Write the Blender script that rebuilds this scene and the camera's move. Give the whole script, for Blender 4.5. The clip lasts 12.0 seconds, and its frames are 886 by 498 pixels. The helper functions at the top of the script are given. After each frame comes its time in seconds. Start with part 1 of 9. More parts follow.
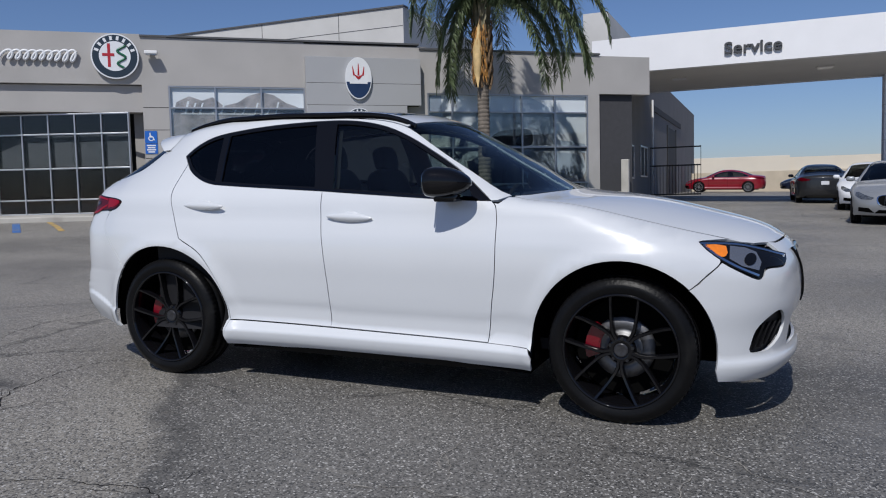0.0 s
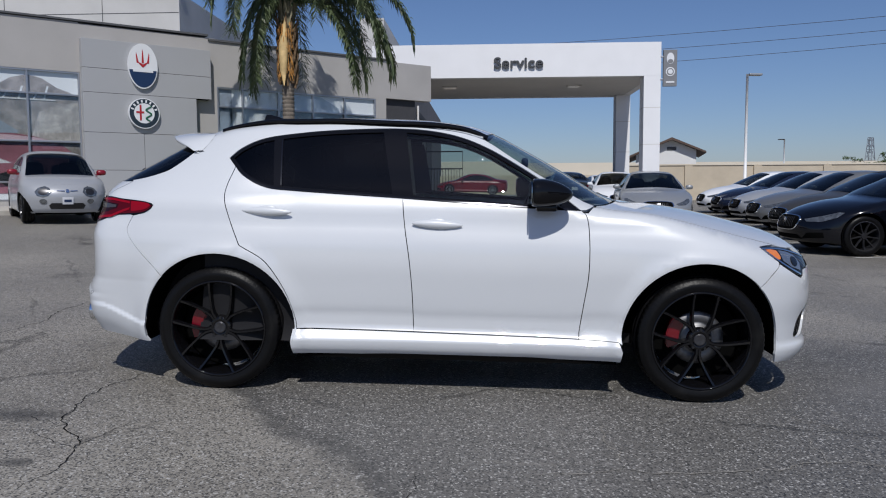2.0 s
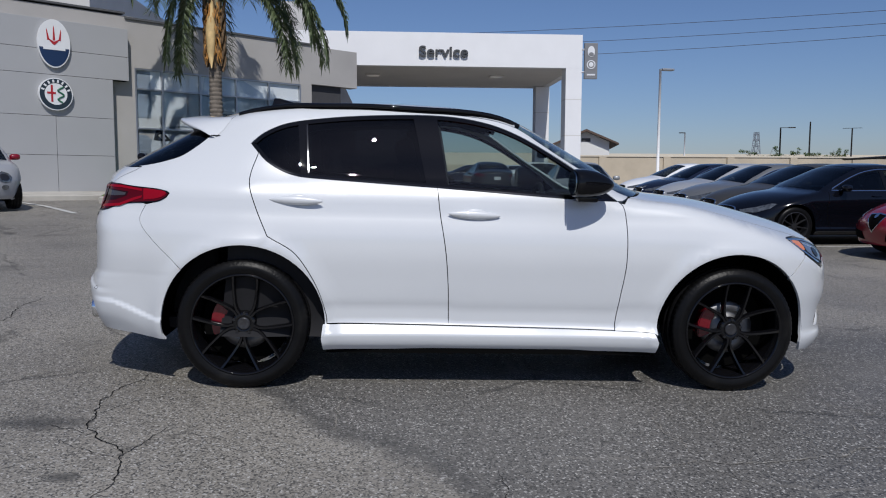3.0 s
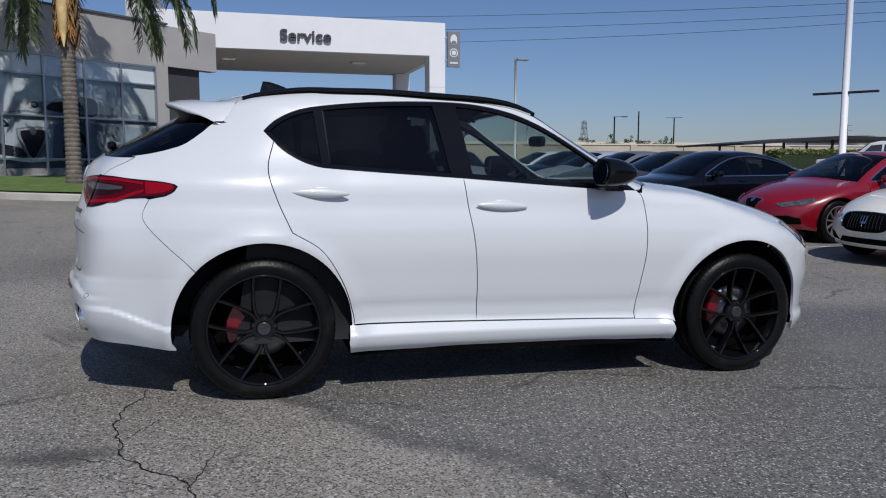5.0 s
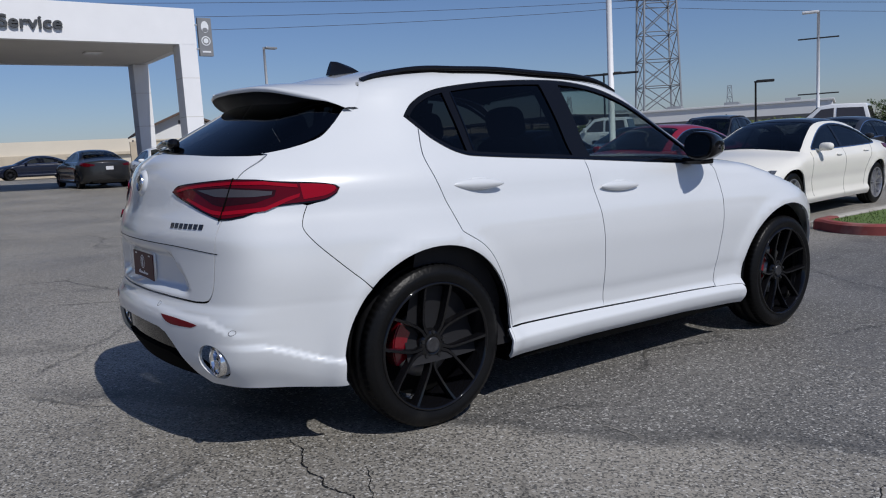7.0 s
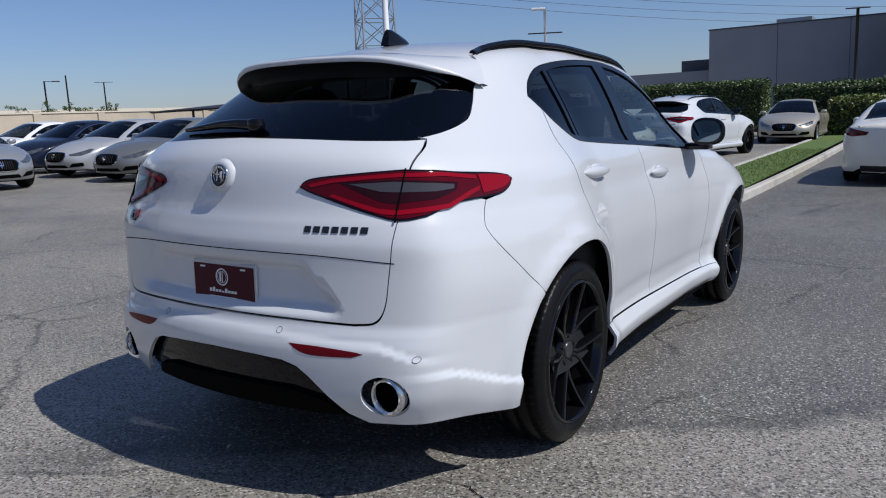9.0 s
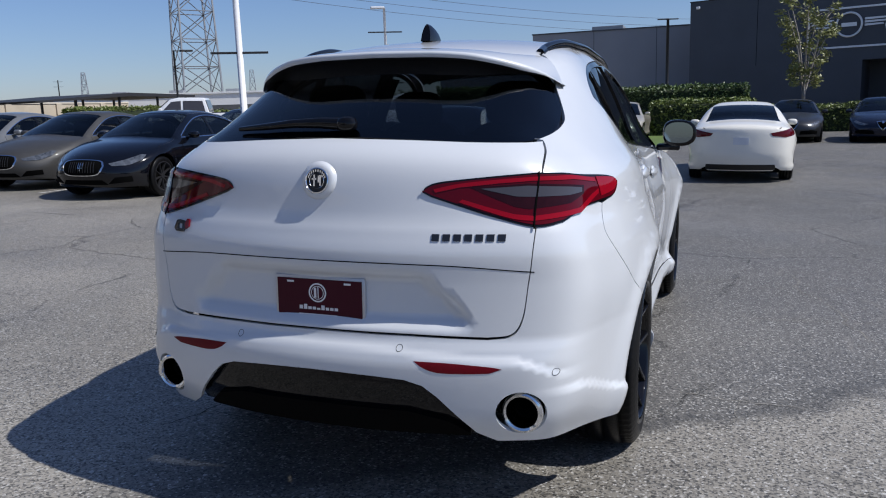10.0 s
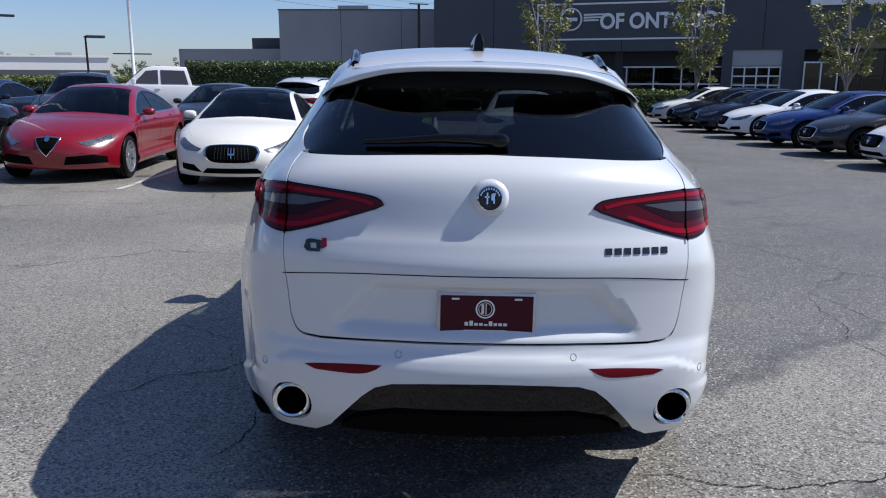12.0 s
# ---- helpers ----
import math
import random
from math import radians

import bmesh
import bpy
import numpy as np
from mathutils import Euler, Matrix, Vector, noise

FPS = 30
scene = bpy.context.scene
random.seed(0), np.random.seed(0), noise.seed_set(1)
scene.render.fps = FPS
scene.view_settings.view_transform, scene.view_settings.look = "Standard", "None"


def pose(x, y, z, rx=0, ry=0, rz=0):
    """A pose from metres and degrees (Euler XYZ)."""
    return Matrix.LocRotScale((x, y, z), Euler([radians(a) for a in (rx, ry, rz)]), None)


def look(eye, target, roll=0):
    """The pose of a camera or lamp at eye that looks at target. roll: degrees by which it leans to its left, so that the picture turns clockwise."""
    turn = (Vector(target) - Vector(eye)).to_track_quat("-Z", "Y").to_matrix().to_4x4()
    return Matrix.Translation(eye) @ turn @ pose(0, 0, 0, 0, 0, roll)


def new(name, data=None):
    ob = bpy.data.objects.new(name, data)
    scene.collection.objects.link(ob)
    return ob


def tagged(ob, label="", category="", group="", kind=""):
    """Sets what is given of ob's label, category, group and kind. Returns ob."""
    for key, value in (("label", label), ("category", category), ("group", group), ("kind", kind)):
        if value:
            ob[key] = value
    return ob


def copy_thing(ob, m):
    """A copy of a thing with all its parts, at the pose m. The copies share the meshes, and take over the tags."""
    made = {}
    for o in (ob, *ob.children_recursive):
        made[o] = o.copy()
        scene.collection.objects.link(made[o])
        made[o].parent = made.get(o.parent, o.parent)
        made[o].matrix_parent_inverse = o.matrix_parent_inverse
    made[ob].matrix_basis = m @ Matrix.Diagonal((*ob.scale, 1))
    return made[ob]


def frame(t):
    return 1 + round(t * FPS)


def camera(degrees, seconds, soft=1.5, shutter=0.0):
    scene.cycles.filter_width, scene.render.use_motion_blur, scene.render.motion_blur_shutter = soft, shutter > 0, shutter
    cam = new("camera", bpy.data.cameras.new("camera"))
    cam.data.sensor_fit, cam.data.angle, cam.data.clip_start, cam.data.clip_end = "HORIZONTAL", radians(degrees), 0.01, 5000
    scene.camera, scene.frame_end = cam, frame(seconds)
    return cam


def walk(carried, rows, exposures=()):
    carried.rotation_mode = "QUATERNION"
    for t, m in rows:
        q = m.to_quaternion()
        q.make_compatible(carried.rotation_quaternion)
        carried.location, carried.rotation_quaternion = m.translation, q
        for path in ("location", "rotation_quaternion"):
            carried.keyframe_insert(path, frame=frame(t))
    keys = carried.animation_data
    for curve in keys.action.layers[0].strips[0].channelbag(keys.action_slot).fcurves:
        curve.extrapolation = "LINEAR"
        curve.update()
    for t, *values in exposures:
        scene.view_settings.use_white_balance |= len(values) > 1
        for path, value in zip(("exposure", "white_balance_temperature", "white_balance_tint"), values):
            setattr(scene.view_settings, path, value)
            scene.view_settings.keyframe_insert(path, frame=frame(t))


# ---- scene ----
cam = camera(59.8, 12.0, soft=1.1)
METRES, EYE, TILT, LEAN, TURN = 12.712, 1.5, 0.0, 0.0, 0.0
PATH = [
    (0, (2.084, -4.683, 1.1), (1.306, -2.846, 0.961), -1.4),
    (0.5, (1.605, -4.954, 1.127), (1.0, -3.053, 0.994), -1.3),
    (1, (1.134, -5.175, 1.159), (0.705, -3.226, 1.026), -1.1),
    (1.5, (0.633, -5.253, 1.174), (0.374, -3.275, 1.032), -0.7),
    (2, (0.161, -5.362, 1.19), (0.059, -3.37, 1.037), -0.3),
    (2.5, (-0.284, -5.301, 1.187), (-0.249, -3.308, 1.019), 0.0),
    (4.5, (-1.219, -4.99, 1.228), (-0.801, -3.045, 1.016), 0.2),
    (5, (-1.58, -4.866, 1.207), (-1.036, -2.954, 0.993), -0.1),
    (5.5, (-2.052, -4.673, 1.205), (-1.354, -2.812, 0.987), -0.8),
    (6, (-2.533, -4.341, 1.217), (-1.668, -2.552, 0.99), -1.7),
    (6.5, (-2.973, -4.011, 1.244), (-1.946, -2.312, 1.002), -2.6),
    (7, (-3.318, -3.616, 1.242), (-2.143, -2.019, 0.982), -3.3),
    (9, (-4.167, -2.097, 1.326), (-2.509, -1.031, 0.988), -2.7),
    (9.5, (-4.319, -1.688, 1.334), (-2.555, -0.812, 0.984), -2.3),
    (10, (-4.458, -1.18, 1.369), (-2.604, -0.522, 1.009), -2.0),
    (10.5, (-4.59, -0.691, 1.417), (-2.673, -0.261, 1.045), -1.5),
    (11, (-4.587, -0.288, 1.437), (-2.639, -0.059, 1.048), -1.1),
    (11.5, (-4.692, 0.038, 1.482), (-2.736, 0.119, 1.071), -0.5),
    (12, (-4.713, 0.139, 1.524), (-2.76, 0.127, 1.094), 0.0),
]
walk(cam, [(t, look(eye, target, roll)) for t, eye, target, roll in PATH],
     exposures=[(0.0, 0.04, 6230, 12), (1.5, -0.02, 6230, 12), (6.5, 0.0, 6230, 12), (8.0, 0.12, 6220, 12), (9.5, 0.35, 6210, 12), (12.0, 0.67, 6210, 12)])
# ---- light: a high sun over a clear, slightly hazy sky ----
SUN_WAY = Vector((0.063, -0.81, 0.983)).normalized()  # towards the sun
world = bpy.data.worlds.new("clear_sky")
scene.world = world
world.use_nodes = True
_n = world.node_tree.nodes
_sky = _n.new("ShaderNodeTexSky")
_sky.sky_type, _sky.sun_disc = "NISHITA", False
_sky.sun_elevation, _sky.sun_rotation = math.asin(SUN_WAY.z), math.atan2(SUN_WAY.x, SUN_WAY.y)
_sky.altitude, _sky.air_density, _sky.dust_density, _sky.ozone_density = 0, 1.0, 0.5, 7.4
_air = _n.new("ShaderNodeMix")  # a faint violet cast of the hot, dry air
_air.data_type, _air.blend_type = "RGBA", "MULTIPLY"
_air.inputs[0].default_value = 1.0
_air.inputs[7].default_value = (1.03, 0.975, 1.03, 1)
world.node_tree.links.new(_sky.outputs[0], _air.inputs[6])
world.node_tree.links.new(_air.outputs[2], _n["Background"].inputs[0])
_n["Background"].inputs[1].default_value = 0.072
sun = new("sun", bpy.data.lights.new("sun", "SUN"))
sun.data.energy, sun.data.angle, sun.data.color = 3.4, radians(0.55), (1.0, 0.965, 0.885)
sun.matrix_world = look(SUN_WAY * 50, (0, 0, 0))

# ---- materials ----
def mat(name, color, rough=0.5, metal=0.0, coat=0.0, vary=0.06, scale=6.0, bump=0.0, bump_scale=80.0, spec=0.5, grime=None, emit=0.0):
    """A surface with its colour broken up at two scales, fine relief, and gloss as given. grime: (colour, share) of soft stains."""
    m = bpy.data.materials.new(name)
    m.use_nodes = True
    nt = m.node_tree
    n, link = nt.nodes, nt.links.new
    b = n["Principled BSDF"]
    b.inputs["Roughness"].default_value, b.inputs["Metallic"].default_value = rough, metal
    b.inputs["Coat Weight"].default_value, b.inputs["Coat Roughness"].default_value = coat, 0.03
    b.inputs["Specular IOR Level"].default_value = spec
    base = (*color, 1)
    b.inputs["Base Color"].default_value = base
    if vary or bump or grime:
        where = n.new("ShaderNodeTexCoord")
        big, fine = n.new("ShaderNodeTexNoise"), n.new("ShaderNodeTexNoise")
        for node, s, detail in ((big, scale, 4), (fine, bump_scale, 6)):
            node.inputs["Scale"].default_value, node.inputs["Detail"].default_value = s, detail
            link(where.outputs["Object"], node.inputs["Vector"])
        last = None
        if vary:
            mix = n.new("ShaderNodeMix")
            mix.data_type = "RGBA"
            add = n.new("ShaderNodeMath")
            add.operation = "MULTIPLY_ADD"
            link(fine.outputs[0], add.inputs[0])
            add.inputs[1].default_value = 0.45
            link(big.outputs[0], add.inputs[2])
            spread = n.new("ShaderNodeMapRange")
            spread.inputs[1].default_value, spread.inputs[2].default_value = 0.45, 1.0
            link(add.outputs[0], spread.inputs[0])
            link(spread.outputs[0], mix.inputs[0])
            mix.inputs[6].default_value = (*[c * (1 - vary) for c in color], 1)
            mix.inputs[7].default_value = (*[min(c * (1 + vary), 1) for c in color], 1)
            last = mix.outputs[2]
        if grime:
            stain = n.new("ShaderNodeTexNoise")
            stain.inputs["Scale"].default_value, stain.inputs["Detail"].default_value = scale * 0.37, 8
            link(where.outputs["Object"], stain.inputs["Vector"])
            edge = n.new("ShaderNodeMapRange")
            edge.inputs[1].default_value, edge.inputs[2].default_value = 0.62 - grime[1] * 0.3, 0.75
            link(stain.outputs[0], edge.inputs[0])
            mix2 = n.new("ShaderNodeMix")
            mix2.data_type = "RGBA"
            link(edge.outputs[0], mix2.inputs[0])
            if last:
                link(last, mix2.inputs[6])
            else:
                mix2.inputs[6].default_value = base
            mix2.inputs[7].default_value = (*grime[0], 1)
            last = mix2.outputs[2]
        if last:
            link(last, b.inputs["Base Color"])
        if bump:
            relief = n.new("ShaderNodeBump")
            relief.inputs["Strength"].default_value, relief.inputs["Distance"].default_value = min(bump, 1), 0.01
            link(fine.outputs[0], relief.inputs["Height"])
            link(relief.outputs[0], b.inputs["Normal"])
    if emit:
        b.inputs["Emission Color"].default_value, b.inputs["Emission Strength"].default_value = base, emit
    return m


def glass_mat(name, tint, rough=0.0, face=0.045):
    """Thin car or shop glass: a clear tinted sheet with a plain reflection; face: the share mirrored head-on."""
    m = bpy.data.materials.new(name)
    m.use_nodes = True
    nt = m.node_tree
    n, link = nt.nodes, nt.links.new
    n.remove(n["Principled BSDF"])
    clear, shine, slant, rise, share, mix = (n.new("ShaderNode" + k) for k in ("BsdfTransparent", "BsdfGlossy", "LayerWeight", "Math", "MapRange", "MixShader"))
    clear.inputs[0].default_value = (*tint, 1)
    shine.inputs["Roughness"].default_value = rough
    slant.inputs[0].default_value = 0.5
    rise.operation = "POWER"
    rise.inputs[1].default_value = 5.0
    share.inputs[3].default_value, share.inputs[4].default_value = face, 1.0
    link(slant.outputs["Facing"], rise.inputs[0])
    link(rise.outputs[0], share.inputs[0])
    link(share.outputs[0], mix.inputs[0])
    link(clear.outputs[0], mix.inputs[1])
    link(shine.outputs[0], mix.inputs[2])
    link(mix.outputs[0], n["Material Output"].inputs[0])
    return m


WHITE_PAINT = mat("white_car_paint", (0.615, 0.632, 0.65), 0.32, coat=1.0, vary=0.012, scale=2)
GLOSS_BLACK = mat("gloss_black_trim", (0.005, 0.005, 0.006), 0.012, vary=0, spec=0.3)
SATIN_BLACK = mat("gloss_black_wheel_paint", (0.004, 0.004, 0.005), 0.035, vary=0.05, spec=0.4)
DARK_PLASTIC = mat("dark_plastic", (0.008, 0.008, 0.009), 0.5, vary=0.1, bump=0.1)
RUBBER = mat("tyre_rubber", (0.006, 0.006, 0.0065), 0.36, spec=0.13, vary=0.15, scale=12, bump=0.15, grime=((0.016, 0.0155, 0.015), 0.15))
GAP_BLACK = mat("dark_gap", (0.003, 0.003, 0.003), 0.9, vary=0, spec=0.05)
CHROME = mat("chrome", (0.75, 0.76, 0.78), 0.08, metal=1.0, vary=0)
BLACK_CHROME = mat("dark_chrome_trim", (0.055, 0.057, 0.062), 0.10, metal=1.0, vary=0)
MIRROR = mat("tinted_mirror_glass", (0.22, 0.26, 0.27), 0.03, metal=1.0, vary=0)
STEEL = mat("brushed_steel_rotor", (0.18, 0.18, 0.185), 0.5, metal=1.0, vary=0.1, scale=40)
RED_CALIPER = mat("red_caliper_paint", (0.14, 0.0015, 0.007), 0.2, coat=0.3, vary=0.03)
DARK_CAP = mat("dark_centre_cap", (0.06, 0.06, 0.065), 0.3, metal=0.6, vary=0.3, scale=60)
SMOKE_RED = mat("smoked_red_lens", (0.022, 0.004, 0.006), 0.08, coat=0.05, spec=0.15, vary=0.2, scale=30)
RED_LENS = mat("red_lamp_lens", (0.080, 0.001, 0.005), 0.05, coat=0.15, spec=0.15, vary=0.05)
RED_BAR = mat("bright_red_light_guide", (0.25, 0.002, 0.010), 0.06, coat=0.15, spec=0.15, vary=0.03)
SMOKE_LENS = mat("smoked_lamp_lens", (0.055, 0.050, 0.052), 0.06, coat=0.4, vary=0.05)
CLEAR_LENS = mat("clear_lamp_reflector", (0.30, 0.31, 0.33), 0.12, metal=0.7, coat=1.0, vary=0.05)
AMBER = mat("amber_reflector", (0.85, 0.22, 0.01), 0.12, coat=0.8, vary=0.08, scale=40)
TINT_GLASS = glass_mat("privacy_glass", (0.06, 0.066, 0.075), face=0.032)
CAR_GLASS = glass_mat("car_window_glass", (0.60, 0.67, 0.65))
REAR_GLASS = glass_mat("tinted_rear_glass", (0.12, 0.135, 0.16), face=0.05)
CABIN_DARK = mat("dark_cabin_trim", (0.014, 0.014, 0.016), 0.7, spec=0.2, vary=0.1)
RED_LEATHER = mat("red_leather", (0.16, 0.012, 0.012), 0.5, vary=0.1, bump=0.1)
MAROON = mat("maroon_plate", (0.055, 0.003, 0.012), 0.4, coat=0.0, spec=0.2, vary=0.04)
PALE_INK = mat("pale_ink", (0.75, 0.73, 0.72), 0.5, vary=0)
STUCCO = mat("warm_grey_stucco", (0.40, 0.385, 0.37), 0.92, vary=0.09, scale=0.7, bump=0.35, bump_scale=160, grime=((0.33, 0.32, 0.305), 0.35))
PANEL_GREY = mat("cool_grey_metal_panel", (0.37, 0.375, 0.385), 0.5, vary=0.04, scale=0.6)
PALE_STUCCO = mat("pale_grey_stucco", (0.56, 0.55, 0.53), 0.9, vary=0.07, scale=0.8, bump=0.3, bump_scale=150, grime=((0.46, 0.45, 0.43), 0.3))
PORTICO_WHITE = mat("white_painted_stucco", (0.80, 0.80, 0.81), 0.85, vary=0.03, scale=1.2, bump=0.15, bump_scale=150)
# stucco made darker: the deep shade by the canopy is put into this colour
SHADED_STUCCO = mat("dark_service_stucco", (0.21, 0.20, 0.195), 0.92, vary=0.09, scale=0.7, bump=0.3, bump_scale=150)
SOFFIT_GREY = mat("grey_soffit", (0.62, 0.60, 0.57), 0.8, vary=0.05, scale=0.8)
FRAME_ALU = mat("aluminium_window_frame", (0.45, 0.46, 0.48), 0.35, metal=0.8, vary=0.05)
ENTRY_GLASS = glass_mat("grey_entrance_glass", (0.58, 0.60, 0.62))
SHOP_GLASS = glass_mat("dark_shop_glass", (0.10, 0.11, 0.12))
CONCRETE = mat("concrete_kerb", (0.44, 0.42, 0.38), 0.9, vary=0.12, scale=3, bump=0.4, grime=((0.25, 0.23, 0.2), 0.4))
BLOCKWALL = mat("tan_block_wall", (0.50, 0.43, 0.33), 0.92, vary=0.1, scale=1.5, bump=0.3)
CREAM_WALL = mat("cream_warehouse_wall", (0.62, 0.56, 0.46), 0.9, vary=0.05, scale=0.3)
RED_KERB = mat("red_painted_kerb", (0.22, 0.045, 0.04), 0.8, vary=0.2, scale=5, grime=((0.3, 0.27, 0.24), 0.4))
SLATE = mat("dark_slate_cladding", (0.017, 0.019, 0.024), 0.6, vary=0.1, scale=0.5)
SLATE_GREY = mat("dark_grey_stucco", (0.085, 0.088, 0.095), 0.85, vary=0.07, scale=0.5, bump=0.2)
GALV = mat("galvanised_steel", (0.34, 0.35, 0.36), 0.5, metal=0.6, vary=0.1, scale=3)
POLE_WHITE = mat("white_pole_paint", (0.78, 0.78, 0.78), 0.5, vary=0.04)
POLE_BLACK = mat("black_pole_paint", (0.015, 0.015, 0.016), 0.5, vary=0.1)


def clean(path, gap=1e-4):
    out = [path[0]]
    for q in path[1:]:
        if math.hypot(q[0] - out[-1][0], q[1] - out[-1][1]) > gap:
            out.append(q)
    if math.hypot(out[0][0] - out[-1][0], out[0][1] - out[-1][1]) <= gap:
        out.pop()
    return out


def sp(*pts, each=6):
    """A smooth open curve through the points (Catmull-Rom)."""
    p = np.array([pts[0], *pts, pts[-1]], float)
    p[0], p[-1] = 2 * p[1] - p[2], 2 * p[-2] - p[-3]
    out = []
    for i in range(1, len(p) - 2):
        for u in np.arange(each) / each:
            out.append(tuple(0.5 * (2 * p[i] + (p[i + 1] - p[i - 1]) * u + (2 * p[i - 1] - 5 * p[i] + 4 * p[i + 1] - p[i + 2]) * u * u
                                    + (3 * p[i] - p[i - 1] - 3 * p[i + 1] + p[i + 2]) * u**3)))
    return out + [tuple(pts[-1])]


def ring(cx, cy, rx, ry=None, n=24, start=0.0, end=360.0):
    ry = ry or rx
    return [(cx + rx * math.cos(radians(a)), cy + ry * math.sin(radians(a))) for a in np.linspace(start, end, n, endpoint=end - start < 359.9)]


def inside(points, poly):
    x, y = points[:, 0], points[:, 1]
    hit = np.zeros(len(points), bool)
    for (x0, y0), (x1, y1) in zip(poly, poly[1:] + poly[:1]):
        if y0 != y1:
            hit ^= ((y0 > y) != (y1 > y)) & (x < (x1 - x0) * (y - y0) / (y1 - y0) + x0)
    return hit


def fill(outer, holes=(), cell=(0.05, 0.05)):
    """Triangles over a flat outline with holes: an even net inside, the outline kept exactly."""
    from mathutils.geometry import delaunay_2d_cdt
    cu, cv = cell
    loops = []
    for loop in (outer, *holes):
        loop, fine = clean(list(loop)), []
        for a, b in zip(loop, loop[1:] + loop[:1]):
            k = max(1, math.ceil(max(abs(b[0] - a[0]) / cu, abs(b[1] - a[1]) / cv)))
            fine += [(a[0] + (b[0] - a[0]) * i / k, a[1] + (b[1] - a[1]) * i / k) for i in range(k)]
        loops.append(fine)
    pts, edges = [], []
    for loop in loops:
        k = len(pts)
        pts += loop
        edges += [(k + i, k + (i + 1) % len(loop)) for i in range(len(loop))]
    o = np.array(loops[0])
    (u0, v0), (u1, v1) = o.min(0), o.max(0)
    grid = np.array([(u0 + (i + 0.5 * (j % 2)) * cu, v0 + j * cv) for j in range(int((v1 - v0) / cv) + 2) for i in range(int((u1 - u0) / cu) + 2)])
    keep = inside(grid, loops[0])
    for h in loops[1:]:
        keep &= ~inside(grid, h)
    grid = grid[keep]
    if len(grid):
        rim = np.array(pts) / cell
        far = np.array([((rim - g / cell) ** 2).sum(1).min() for g in grid]) > 0.22
        grid = grid[far]
    every = [Vector((q[0] / cu, q[1] / cv)) for q in pts] + [Vector((q[0] / cu, q[1] / cv)) for q in grid]
    v, _, tris, *_ = delaunay_2d_cdt(every, edges, [], 0, 1e-6)
    v = np.array([tuple(q) for q in v]) * cell
    tris = np.array([t for t in tris if len(t) == 3])
    mid = v[tris].mean(1)
    keep = inside(mid, loops[0])
    for h in loops[1:]:
        keep &= ~inside(mid, h)
    return v, tris[keep]


def mesh_of(name, verts, faces, material, normals=None, smooth=True):
    me = bpy.data.meshes.new(name)
    me.from_pydata([tuple(map(float, q)) for q in verts], [], [tuple(int(i) for i in f) for f in faces])
    me.materials.append(material)
    me.polygons.foreach_set("use_smooth", np.full(len(me.polygons), smooth))
    if normals is not None:
        me.normals_split_custom_set_from_vertices([tuple(map(float, q)) for q in normals])
    me.update()
    return me


def sheet(name, material, shape, chart, outer, holes=(), cell=(0.05, 0.05), off=0.0, lip=0.015, mirror=False, parent=None, label=""):
    """A body panel: the outline laid on the shape through a chart, off metres proud of it, its edges folded in by lip."""
    uv, tris = fill(outer, holes, cell)
    p = shape.cast(*chart(uv))
    nrm = shape.normal(p)
    p = p + off * nrm
    t = p[tris]
    flip = (np.cross(t[:, 1] - t[:, 0], t[:, 2] - t[:, 0]) * nrm[tris[:, 0]]).sum(1) < 0
    tris = np.where(flip[:, None], tris[:, ::-1], tris)
    verts, faces, normals = list(p), [tuple(f) for f in tris], list(nrm)
    if lip:
        count = {}
        for f in tris:
            for a, b in ((f[0], f[1]), (f[1], f[2]), (f[2], f[0])):
                count[(a, b)] = count.get((b, a), 0)
                if (b, a) in count:
                    count[(b, a)] = count[(a, b)] = 1
        for (a, b), twice in count.items():
            if not twice:
                k = len(verts)
                fold = np.cross(p[b] - p[a], nrm[a])
                fold = fold / (np.linalg.norm(fold) + 1e-9)
                verts += [p[a], p[b], p[b] - lip * nrm[b], p[a] - lip * nrm[a]]
                normals += [fold] * 4
                faces.append((k + 1, k, k + 3, k + 2))
    verts, normals = np.array(verts), np.array(normals)
    if mirror:
        verts, normals = verts * (1, -1, 1), normals * (1, -1, 1)
        faces = [f[::-1] for f in faces]
    me = mesh_of(name, verts, faces, material, normals)
    ob = new(name, me)
    ob.parent = parent
    return tagged(ob, label) if label else ob


def part(name, bm, material, parent, label="", smooth=None):
    """Links a bmesh as one mesh object under a thing or part. smooth: the angle in degrees past which an edge stays sharp."""
    if smooth:
        for face in bm.faces:
            face.smooth = True
        for edge in bm.edges:
            edge.smooth = len(edge.link_faces) == 2 and edge.calc_face_angle(3.0) < radians(smooth)
    me = bpy.data.meshes.new(name)
    bm.to_mesh(me)
    bm.free()
    me.materials.append(material)
    ob = new(name, me)
    ob.parent = parent
    return tagged(ob, label) if label else ob


def empty(name, m, label, category, group="", kind=""):
    ob = new(name)
    ob.empty_display_size = 0.1
    ob.matrix_world = m
    return tagged(ob, label, category, group, kind)


